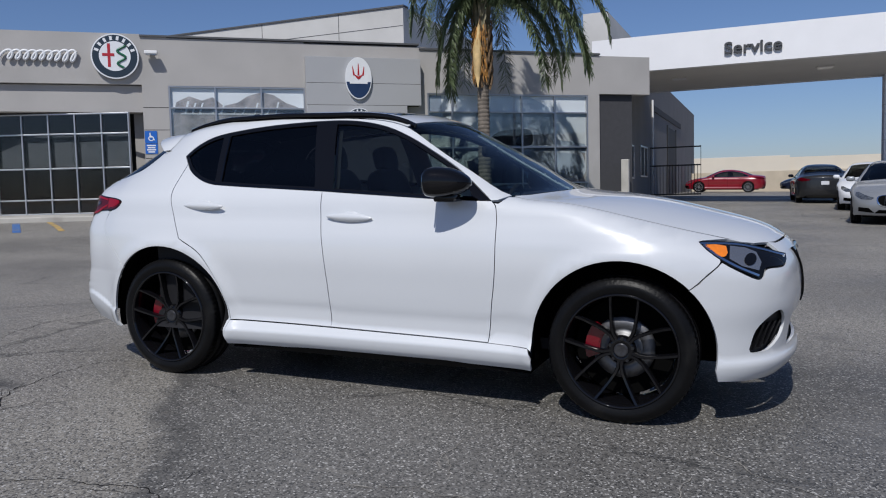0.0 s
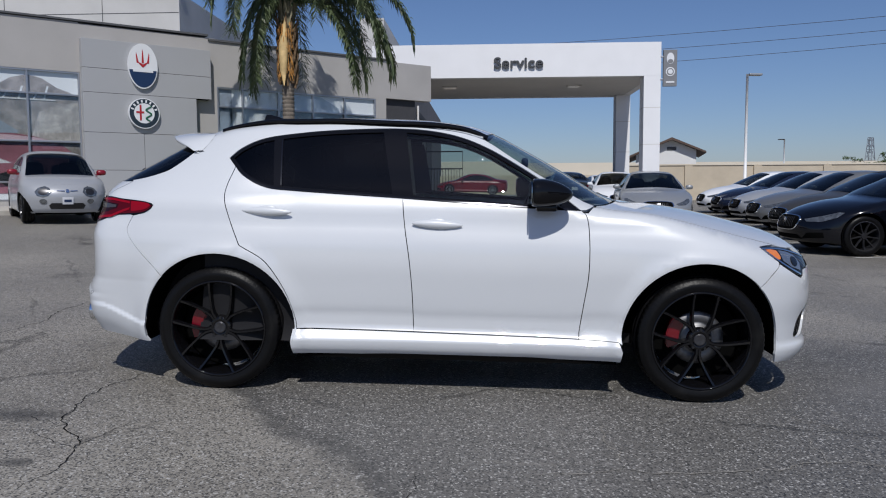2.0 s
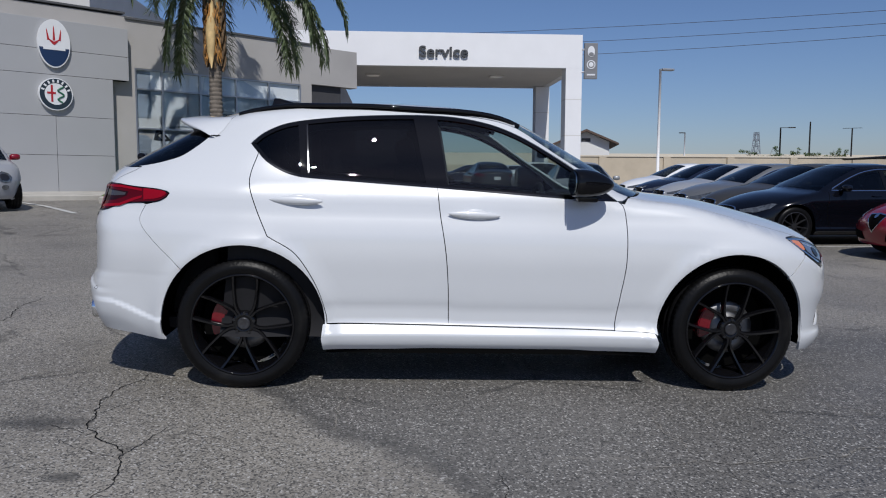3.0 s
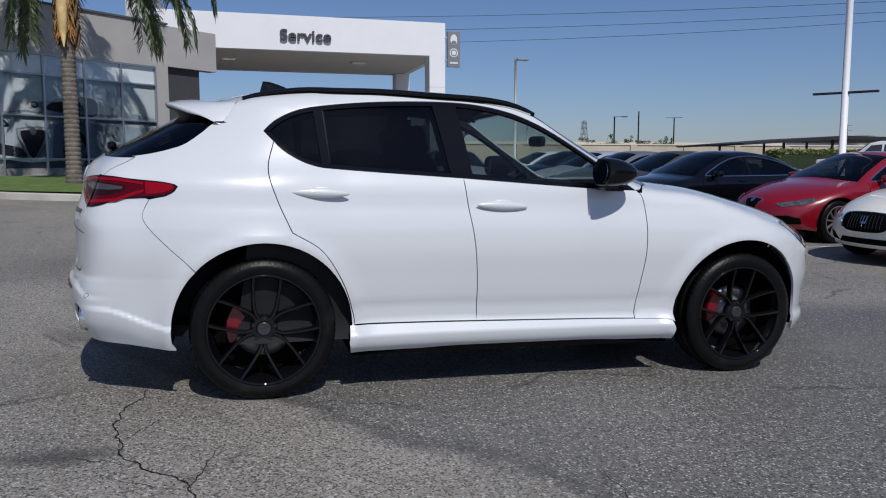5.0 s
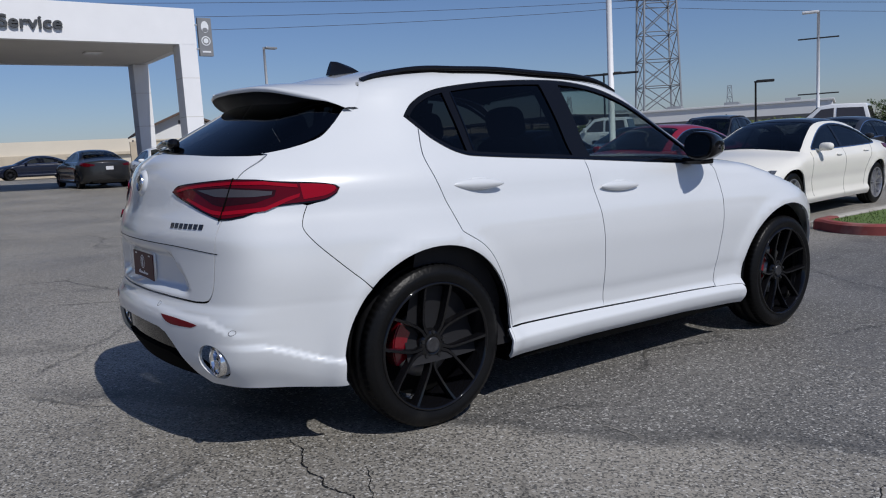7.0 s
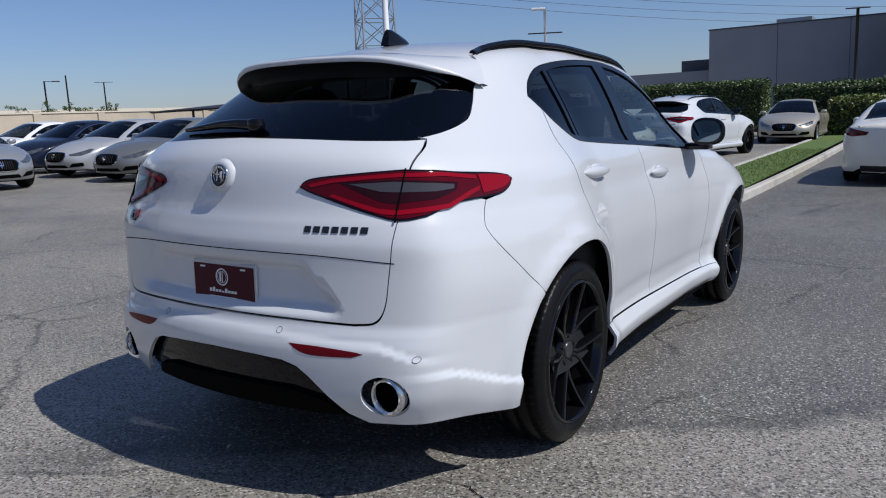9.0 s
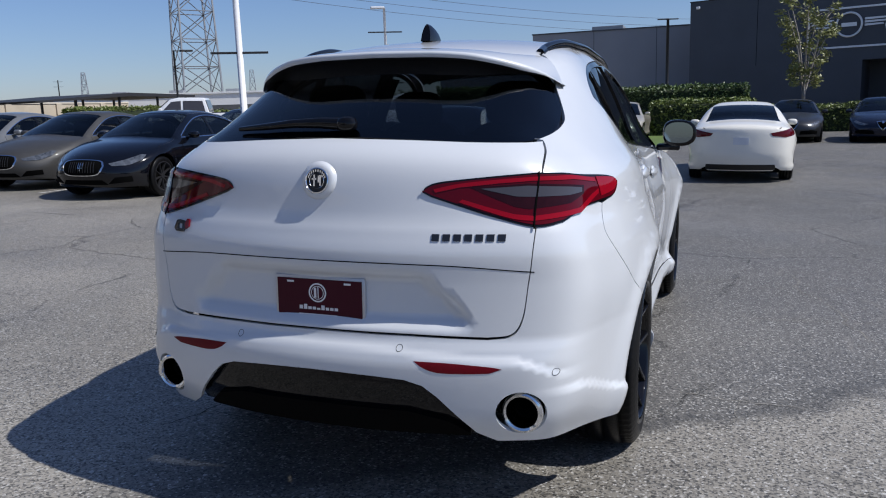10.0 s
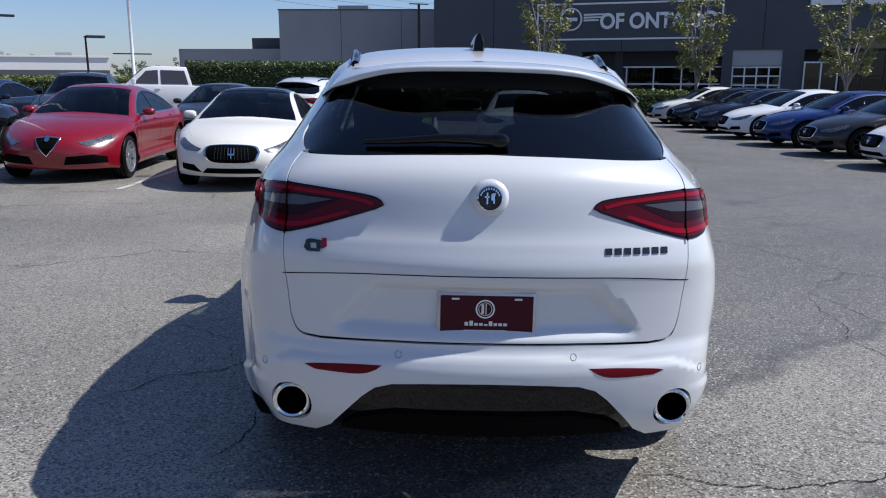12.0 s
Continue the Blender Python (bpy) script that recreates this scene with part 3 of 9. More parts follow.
HERO = Shape(
    plan=[(-2.4, 0.74), (-2.2, 0.80), (-2.0, 0.855), (-1.85, 0.903), (-1.7, 0.933), (-1.55, 0.952), (-1.42, 0.96), (-0.95, 0.912), (-0.3, 0.885), (0.4, 0.885), (0.9, 0.91), (1.4, 0.943), (1.8, 0.925), (2.3, 0.87)],
    inset=[(0.15, 0.10), (0.22, 0.035), (0.27, 0.0), (0.315, -0.008), (0.345, 0.012), (0.385, 0.036), (0.45, 0.034), (0.51, 0.022), (0.62, 0.010), (0.76, 0.0), (0.86, 0.006),
           (0.94, 0.026), (1.0, 0.046), (1.08, 0.064), (1.13, 0.085), (1.17, 0.110), (1.21, 0.134), (1.35, 0.188), (1.5, 0.258), (1.57, 0.298), (1.66, 0.38)],
    roofline=[(-2.7, 1.04), (-2.4, 1.175), (-2.27, 1.235), (-2.0, 1.375), (-1.75, 1.505), (-1.6, 1.567), (-1.42, 1.605), (-1.1, 1.643), (-0.7, 1.662), (-0.3, 1.655), (0.0, 1.627),
              (0.2, 1.575), (0.4, 1.478), (0.7, 1.315), (0.98, 1.16), (1.07, 1.14), (1.4, 1.105), (1.8, 1.02), (2.12, 0.93), (2.32, 0.84), (2.55, 0.68)],
    tail=[(0.15, -2.26), (0.28, -2.36), (0.42, -2.420), (0.55, -2.432), (0.6, -2.420), (0.64, -2.405), (0.8, -2.402), (0.88, -2.405), (0.95, -2.388), (1.0, -2.370), (1.12, -2.350), (1.19, -2.332), (1.3, -2.220)],
    nose=[(0.15, 2.07), (0.24, 2.20), (0.31, 2.235), (0.36, 2.21), (0.45, 2.215), (0.6, 2.240), (0.72, 2.235), (0.82, 2.212), (0.95, 2.12)],
    hubs=(-1.409, 1.409), hub_z=0.365, dent=hero_dent, ledge=hero_ledge, tail_bow=(0.26, 0.25, 0.06), nose_bow=(0.26, 0.5), taper=0.125, taper_x=-0.6, belt=(1.1, 1.5))

# ---- the white car ----
def edge_top(xs, a_of):
    """Points of the body over the plan curve a_of(x), as (x, a, z)."""
    xs = np.asarray(xs, float)
    p = HERO.cast(np.c_[xs, -a_of(xs), np.full(len(xs), 3.0)], np.array([0, 0, -1.0]))
    return p


ROOF_EDGE = spl((-1.75, 0.49), (-1.5, 0.515), (-1.2, 0.55), (-0.4, 0.565), (0.1, 0.59), (0.3, 0.63), (0.5, 0.665), (0.82, 0.725), (0.95, 0.75))
HOOD_EDGE = spl((0.82, 0.725), (0.95, 0.755), (1.2, 0.765), (1.6, 0.72), (1.85, 0.64), (2.0, 0.55), (2.1, 0.45))
DLO_TOP = sp((0.71, 1.098), (0.615, 1.172), (0.49, 1.266), (0.32, 1.370), (0.153, 1.460), (-0.016, 1.524), (-0.22, 1.561), (-0.456, 1.568), (-0.79, 1.551), (-1.055, 1.522), (-1.216, 1.490), (-1.33, 1.436), (-1.40, 1.374))
DLO_LOW = sp((-1.40, 1.374), (-1.363, 1.335), (-1.291, 1.266), (-1.157, 1.203), (-0.963, 1.182), (-0.345, 1.150), (0.393, 1.108), (0.71, 1.098))
DOOR_REAR = sp((-1.352, 1.322), (-1.385, 1.175), (-1.345, 1.03), (-1.275, 0.872)) + sp((-1.27, 0.865), (-1.12, 0.77), (-1.01, 0.60), (-0.955, 0.44), (-0.945, 0.375))
DOOR_MID = sp((-0.335, 1.150), (-0.318, 1.0), (-0.285, 0.80), (-0.265, 0.60), (-0.255, 0.366))
DOOR_FRONT = sp((0.715, 1.098), (0.745, 1.06), (0.758, 0.95), (0.757, 0.73), (0.735, 0.55), (0.712, 0.352))
LIGHT_TOP = sp((-0.335, 1.078), (-0.39, 1.104), (-0.54, 1.120), (-0.655, 1.128))
REAR_TURN = chart_turn(-1.5, -1)
FRONT_TURN = chart_turn(1.3, 1)


def from_side(pts, axis, sign):
    """Outline points given in the side view, as angles round an axis."""
    p = HERO.cast(*chart_side(np.array(pts, float)))
    return [tuple(q) for q in turn_of(p, axis, sign)]


def from_rear(pts):
    p = HERO.cast(*chart_rear(np.array(pts, float)))
    return [tuple(q) for q in turn_of(p, -1.5, -1)]


def arch_arc(hx, a0, a1, r=0.45, n=26):
    return ring(hx, 0.365, r, n=n, start=a0, end=a1)


def pull(path, by):
    """The same outline drawn in by a small gap."""
    p = np.array(clean(list(path)))
    nxt, prv = np.roll(p, -1, 0), np.roll(p, 1, 0)
    t = nxt - prv
    t = t / np.maximum(np.linalg.norm(t, axis=1, keepdims=True), 1e-9)
    nrm = np.c_[-t[:, 1], t[:, 0]]
    area = (p[:, 0] * nxt[:, 1] - nxt[:, 0] * p[:, 1]).sum()
    return [tuple(q) for q in p + nrm * by * (1 if area > 0 else -1)]


def both(path):
    """A right-half outline (from the middle out and back to the middle) made whole by mirroring."""
    return list(path) + [(-u, v) for u, v in reversed(path)]


def hero_car():
    car = empty("suv", CAR_TILT, "glossy white SUV with black wheels, red calipers and dark windows", "car")
    GAP = 0.0025
    roof_pts = edge_top(np.linspace(0.80, -1.52, 40), ROOF_EDGE)
    hood_pts = edge_top(np.linspace(0.83, 2.0, 24), HOOD_EDGE)
    c0 = roof_pts[0]
    # seams
    glass_edge = [(-1.60, 1.448), (-1.654, 1.408), (-1.712, 1.356), (-1.79, 1.298), (-1.86, 1.270), (-1.94, 1.248), (-2.0, 1.236), (-2.05, 1.228)]
    gate_side = sp((0.54, 0.640), (0.607, 0.650), (0.638, 0.70), (0.652, 0.80), (0.662, 0.88), (0.667, 1.0), (0.668, 1.10), (0.660, 1.18), (0.638, 1.222))
    q = HERO.cast(*chart_rear(np.array([(-y, z) for y, z in gate_side if z > 1.10])))
    gate_seam = [(float(c[0]) - 0.001, float(c[2])) for c in q[::-1]]
    light_top_side = [(-2.12, 1.124), (-2.04, 1.115), (-1.90, 1.105), (-1.835, 1.094)]
    bump_seam = sp((-1.955, 1.02), (-1.98, 0.968), (-1.985, 0.928), (-1.95, 0.873), (-1.868, 0.791), (-1.78, 0.712))
    quarter_line = ([(float(q[0]), float(q[2])) for q in roof_pts] + sp((-1.53, 1.525), *glass_edge) + gate_seam + sp(*light_top_side) + [(-1.82, 1.085), (-1.835, 1.062)]
             + sp((-1.875, 1.040), (-1.955, 1.02)) + bump_seam + arch_arc(-1.409, 137, -9) + [(-0.945, 0.37)] + list(reversed(DOOR_REAR)) + list(reversed(DLO_TOP)) + [(0.745, 1.10)])
    fender = ([(0.752, 1.085), (0.79, 1.118)] + [(float(q[0]), float(q[2])) for q in hood_pts] + sp((1.93, 0.90), (1.85, 0.906), (1.755, 0.905)) + sp((1.80, 0.865), (1.86, 0.815), (1.80, 0.75), (1.765, 0.714))
              + arch_arc(1.409, 45, 184) + [(0.935, 0.345), (0.716, 0.349)] + list(reversed(DOOR_FRONT))[1:-2])
    low = lambda x0, x1: [q for q in DLO_LOW if min(x0, x1) < q[0] < max(x0, x1)]  # noqa: E731
    rear_door = [q for q in DOOR_REAR] + [(-0.255, 0.366)] + list(reversed(DOOR_MID)) + list(reversed(low(-1.345, -0.345)))
    front_door = DOOR_MID + [(0.712, 0.352)] + list(reversed(DOOR_FRONT)) + list(reversed(low(-0.33, 0.70)))
    sill = [(-0.968, 0.3705), (0.72, 0.3485), (0.94, 0.3435), (0.962, 0.29), (0.955, 0.225), (-0.965, 0.225), (-0.975, 0.29)]
    dlo = DLO_TOP + DLO_LOW[1:-1]
    top_of = spl(*sorted({round(q[0], 3): q for q in DLO_TOP}.values()))
    low_of = spl(*sorted({round(q[0], 3): q for q in DLO_LOW}.values()))

    def pane(x0t, x0b, x1t, x1b, m=0.022):
        """A window between two leaning posts, m inside the surround."""
        up = [(x, float(top_of(x)) - m) for x in np.linspace(x0t, x1t, 14)]
        dn = [(x, float(low_of(x)) + m) for x in np.linspace(x1b, x0b, 14)]
        return up + dn
    quarter = [q for q in pull(DLO_TOP + DLO_LOW[1:-1], 0.02)]
    split = lambda z: -1.112 + (1.505 - z) * 0.09  # noqa: E731
    quarter = [q for q in quarter if q[0] < split(q[1]) - 0.012]
    panes = [("rear_quarter_glass", quarter, TINT_GLASS), ("rear_door_glass", pane(-1.085, -1.06, -0.475, -0.40), TINT_GLASS), ("front_door_glass", pane(-0.335, -0.275, 0.55, 0.60), CAR_GLASS)]
    for flip in (False, True):
        sheet("side_frame", WHITE_PAINT, HERO, chart_side, pull(quarter_line, GAP), cell=(0.045, 0.04), mirror=flip, parent=car)
        sheet("front_fender", WHITE_PAINT, HERO, chart_side, pull(fender, GAP), cell=(0.045, 0.04), mirror=flip, parent=car)
        rd = sheet("rear_door", WHITE_PAINT, HERO, chart_side, pull(rear_door, GAP), cell=(0.05, 0.04), mirror=flip, parent=car)
        fd = sheet("front_door", WHITE_PAINT, HERO, chart_side, pull(front_door, GAP), cell=(0.05, 0.04), mirror=flip, parent=car)
        sheet("sill", WHITE_PAINT, HERO, chart_side, sill, cell=(0.05, 0.02), mirror=flip, parent=car)
        sheet("window_surround", GLOSS_BLACK, HERO, chart_side, pull(dlo, 0.001), [p for _, p, _ in panes], cell=(0.03, 0.03), off=-0.002, mirror=flip, parent=car)
        for name, outline, glass in panes:
            g = sheet(name, glass, HERO, chart_side, pull(outline, -0.004), cell=(0.06, 0.05), off=-0.009, lip=0, mirror=flip, parent=car)
            g.visible_shadow = True
        low_trim = [q for q in DLO_LOW if -1.33 < q[0] < 0.69]
        sheet("belt_trim", BLACK_CHROME, HERO, chart_side, low_trim + [(x, z + 0.008) for x, z in reversed(low_trim)], cell=(0.05, 0.02), off=0.003, lip=0.004, mirror=flip, parent=car)
        bar_ = [(split(z) + 0.016, z) for z in (1.215, 1.30, 1.40, 1.49)]
        sheet("quarter_trim", BLACK_CHROME, HERO, chart_side, bar_ + [(x + 0.007, z) for x, z in reversed(bar_)], cell=(0.03, 0.03), off=0.001, lip=0.003, mirror=flip, parent=car)
    # top
    half = lambda xs, edge: [(x, float(edge(x))) for x in xs]  # noqa: E731
    screen_x = np.linspace(0.80, 0.13, 16)
    cowl = sp((1.02, 0.0), (1.0, 0.2), (0.95, 0.42), (0.87, 0.62), (0.80, 0.715))
    head = sp((0.13, 0.59), (0.175, 0.4), (0.205, 0.2), (0.215, 0.0))
    screen = [(x, a) for x, a in cowl] + half(screen_x, ROOF_EDGE) + head
    screen = [(x, -a) for x, a in screen] + [(x, a) for x, a in reversed(screen)]
    sheet("windscreen", CAR_GLASS, HERO, chart_top, pull(screen, 0.004), cell=(0.07, 0.07), off=-0.004, parent=car)
    tail_edge = sp((-1.66, 0.0), (-1.655, 0.2), (-1.63, 0.4), (-1.55, 0.56))
    roof = [(x, a) for x, a in reversed(head)] + half(np.linspace(0.11, -1.53, 24), ROOF_EDGE) + list(reversed(tail_edge))
    roof = [(x, -a) for x, a in roof] + [(x, a) for x, a in reversed(roof)]
    sun_roof = [(x, -y) for x, y in [(-1.12, -0.44), (-1.12, 0.44)] + sp((0.02, 0.46), (0.07, 0.2), (0.08, 0.0), (0.07, -0.2), (0.02, -0.46))]
    sheet("roof", WHITE_PAINT, HERO, chart_top, pull(roof, GAP), [sun_roof], cell=(0.06, 0.06), parent=car)
    sheet("glass_roof", GLOSS_BLACK, HERO, chart_top, pull(sun_roof, 0.004), cell=(0.08, 0.08), off=-0.002, parent=car, label="dark glass roof panel")
    nose_edge = sp((2.0, 0.55), (2.09, 0.4), (2.135, 0.2), (2.15, 0.0))
    hood = list(cowl_shift(cowl)) + half(np.linspace(0.86, 2.0, 22), HOOD_EDGE) + nose_edge
    hood = [(x, -a) for x, a in hood] + [(x, a) for x, a in reversed(hood)]
    sheet("hood", WHITE_PAINT, HERO, chart_top, pull(hood, GAP), cell=(0.05, 0.05), parent=car)
    # tail
    gate = [(0.0, 0.648), (0.3, 0.646)] + gate_side + sp((0.60, 1.220), (0.45, 1.223), (0.249, 1.231), (0.0, 1.237))
    gate = [(-y, z) for y, z in gate] + [(y, z) for y, z in reversed(gate)]
    low_gate = [q for q in gate if q[1] < 0.864]
    sheet("tailgate", WHITE_PAINT, HERO, chart_rear, pull(gate, GAP), cell=(0.03, 0.022), parent=car)
    glass = sp((-2.246, 0.0), (-2.225, 0.303), (-2.172, 0.493), (-2.12, 0.570), (-2.05, 0.622), (-1.96, 0.650), (-1.86, 0.658), (-1.79, 0.653), (-1.71, 0.636), (-1.645, 0.612)) + sp((-1.62, 0.52), (-1.66, 0.3), (-1.68, 0.0))
    glass = [(x, -a) for x, a in glass] + [(x, a) for x, a in reversed(glass)]
    sheet("glass_border", GLOSS_BLACK, HERO, chart_top, pull(glass, -0.010), [pull(glass, 0.06)], cell=(0.05, 0.05), off=-0.016, lip=0, parent=car, label="black border round the rear glass")
    sheet("rear_glass", REAR_GLASS, HERO, chart_top, pull(glass, 0.003), cell=(0.06, 0.06), off=-0.003, parent=car)
    lip_low = from_rear([(-0.505, 0.335), (-0.456, 0.397), (-0.398, 0.46), (-0.355, 0.495), (-0.30, 0.512), (-0.2, 0.519), (-0.1, 0.523), (-0.001, 0.525)])
    bumper = (from_rear([(-0.001, 0.644), (-0.3, 0.642)] + [(-y, z - 0.004) for y, z in gate_side if z < 0.99])
              + from_side(sp((-2.20, 0.995), (-2.10, 1.025), (-1.975, 1.026)) + bump_seam, -1.5, -1)
              + from_side(arch_arc(-1.409, 137.3, 188, n=13), -1.5, -1) + from_side([(-1.835, 0.27), (-1.95, 0.275), (-2.05, 0.285)], -1.5, -1) + from_rear([(-0.62, 0.30), (-0.56, 0.30)]) + lip_low)
    def pipe_hole(y, r):
        return from_rear([(y + q[0], q[1]) for q in ring(0, 0.407, r, n=26)])
    holes = [pipe_hole(-0.64, 0.073)]
    holes += [[(-u, v) for u, v in holes[0]]]
    sheet("rear_bumper", WHITE_PAINT, HERO, REAR_TURN, pull(both(bumper), 0.0015), holes, cell=(1.3, 0.013), parent=car)
    # nose
    head_light = sp((1.758, 0.905), (1.91, 0.893), (2.03, 0.865), (2.145, 0.826), each=5) + sp((2.15, 0.80), (2.135, 0.778), (2.06, 0.775), (2.045, 0.745), (2.025, 0.733), (1.92, 0.785), (1.83, 0.84), (1.758, 0.900), each=4)
    over = HERO.cast(*chart_top(np.array([(2.153, -0.001), (2.139, -0.2), (2.095, -0.4), (2.06, -0.45)])))
    nose = ([tuple(q) for q in turn_of(over, 1.3, 1)] + from_side(sp((2.15, 0.79), (2.135, 0.77), (2.065, 0.768), (2.05, 0.738), (2.02, 0.725), (1.92, 0.777), (1.865, 0.81)), 1.3, 1)
            + from_side(sp((1.80, 0.745), (1.77, 0.712)), 1.3, 1) + from_side(arch_arc(1.409, 44.8, -10, n=15), 1.3, 1) + from_side([(1.86, 0.235), (1.98, 0.225)], 1.3, 1) + from_front([(-0.5, 0.225), (-0.001, 0.225)]))
    intake = from_side(sp((1.993, 0.385), (2.02, 0.475), (2.075, 0.535), (2.13, 0.562), (2.15, 0.50), (2.13, 0.42), (2.075, 0.368), (2.008, 0.365), (1.993, 0.385), each=4)[:-1], 1.3, 1)
    lower = from_front([(-0.42, 0.36), (-0.38, 0.52), (-0.001, 0.52), (0.38, 0.52), (0.42, 0.36)])
    shield = from_front([(-0.26, 0.82), (0.26, 0.82), (0.001, 0.545)])
    sheet("front_bumper", WHITE_PAINT, HERO, FRONT_TURN, pull(both(nose), 0.0015), [intake, [(-u, v) for u, v in intake], lower, shield], cell=(2.4, 0.035), parent=car)
    for flip in (False, True):
        hl = sheet("headlight", GLOSS_BLACK, HERO, chart_side, head_light, cell=(0.03, 0.03), off=0.001, mirror=flip, parent=car, label="headlight with amber corner behind clear lens")
    # dark core behind the gaps
    return car


def cowl_shift(cowl):
    return [(x + 0.012, a + 0.004) for x, a in cowl]


def from_front(pts):
    p = HERO.cast(*chart_front(np.array(pts, float)))
    return [tuple(q) for q in turn_of(p, 1.3, 1)]


HERO_CAR = hero_car()

# ---- the white car: wheels, lamps, trim and cabin ----
def tyre_mesh(name, r, width, rim, lug=True, n=120):
    """A tyre about the y axis, its outer face at y = 0, with grooves, shoulder blocks and a rounded sidewall."""
    w = width
    prof = [(0.012, rim - 0.004), (0.004, rim + 0.008), (0.0, rim + 0.03), (-0.002, rim + (r - rim) * 0.45), (0.004, r - 0.035), (0.014, r - 0.017), (0.024, r - 0.006), (0.030, r - 0.0075), (0.058, r - 0.001), (0.060, r - 0.010),
            (0.068, r - 0.010), (0.070, r), (w / 2 - 0.006, r + 0.001), (w / 2 - 0.004, r - 0.010), (w / 2 + 0.004, r - 0.010), (w / 2 + 0.006, r + 0.001),
            (w - 0.070, r), (w - 0.068, r - 0.010), (w - 0.060, r - 0.010), (w - 0.058, r - 0.001), (w - 0.030, r - 0.0075), (w - 0.014, r - 0.017), (w, rim + 0.03), (w - 0.012, rim - 0.004)]
    verts, faces = [], []
    for k, (y, q) in enumerate(prof):
        for i in range(n):
            rr = q - (0.004 if lug and k in (6, 7, 8, 19, 20) and i % 3 == 0 else 0.0)
            a = 2 * math.pi * i / n
            verts.append((rr * math.cos(a), y, rr * math.sin(a)))
    for k in range(len(prof) - 1):
        for i in range(n):
            j = (i + 1) % n
            faces.append((k * n + i, k * n + j, (k + 1) * n + j, (k + 1) * n + i))
    return mesh_of(name, verts, faces, RUBBER)


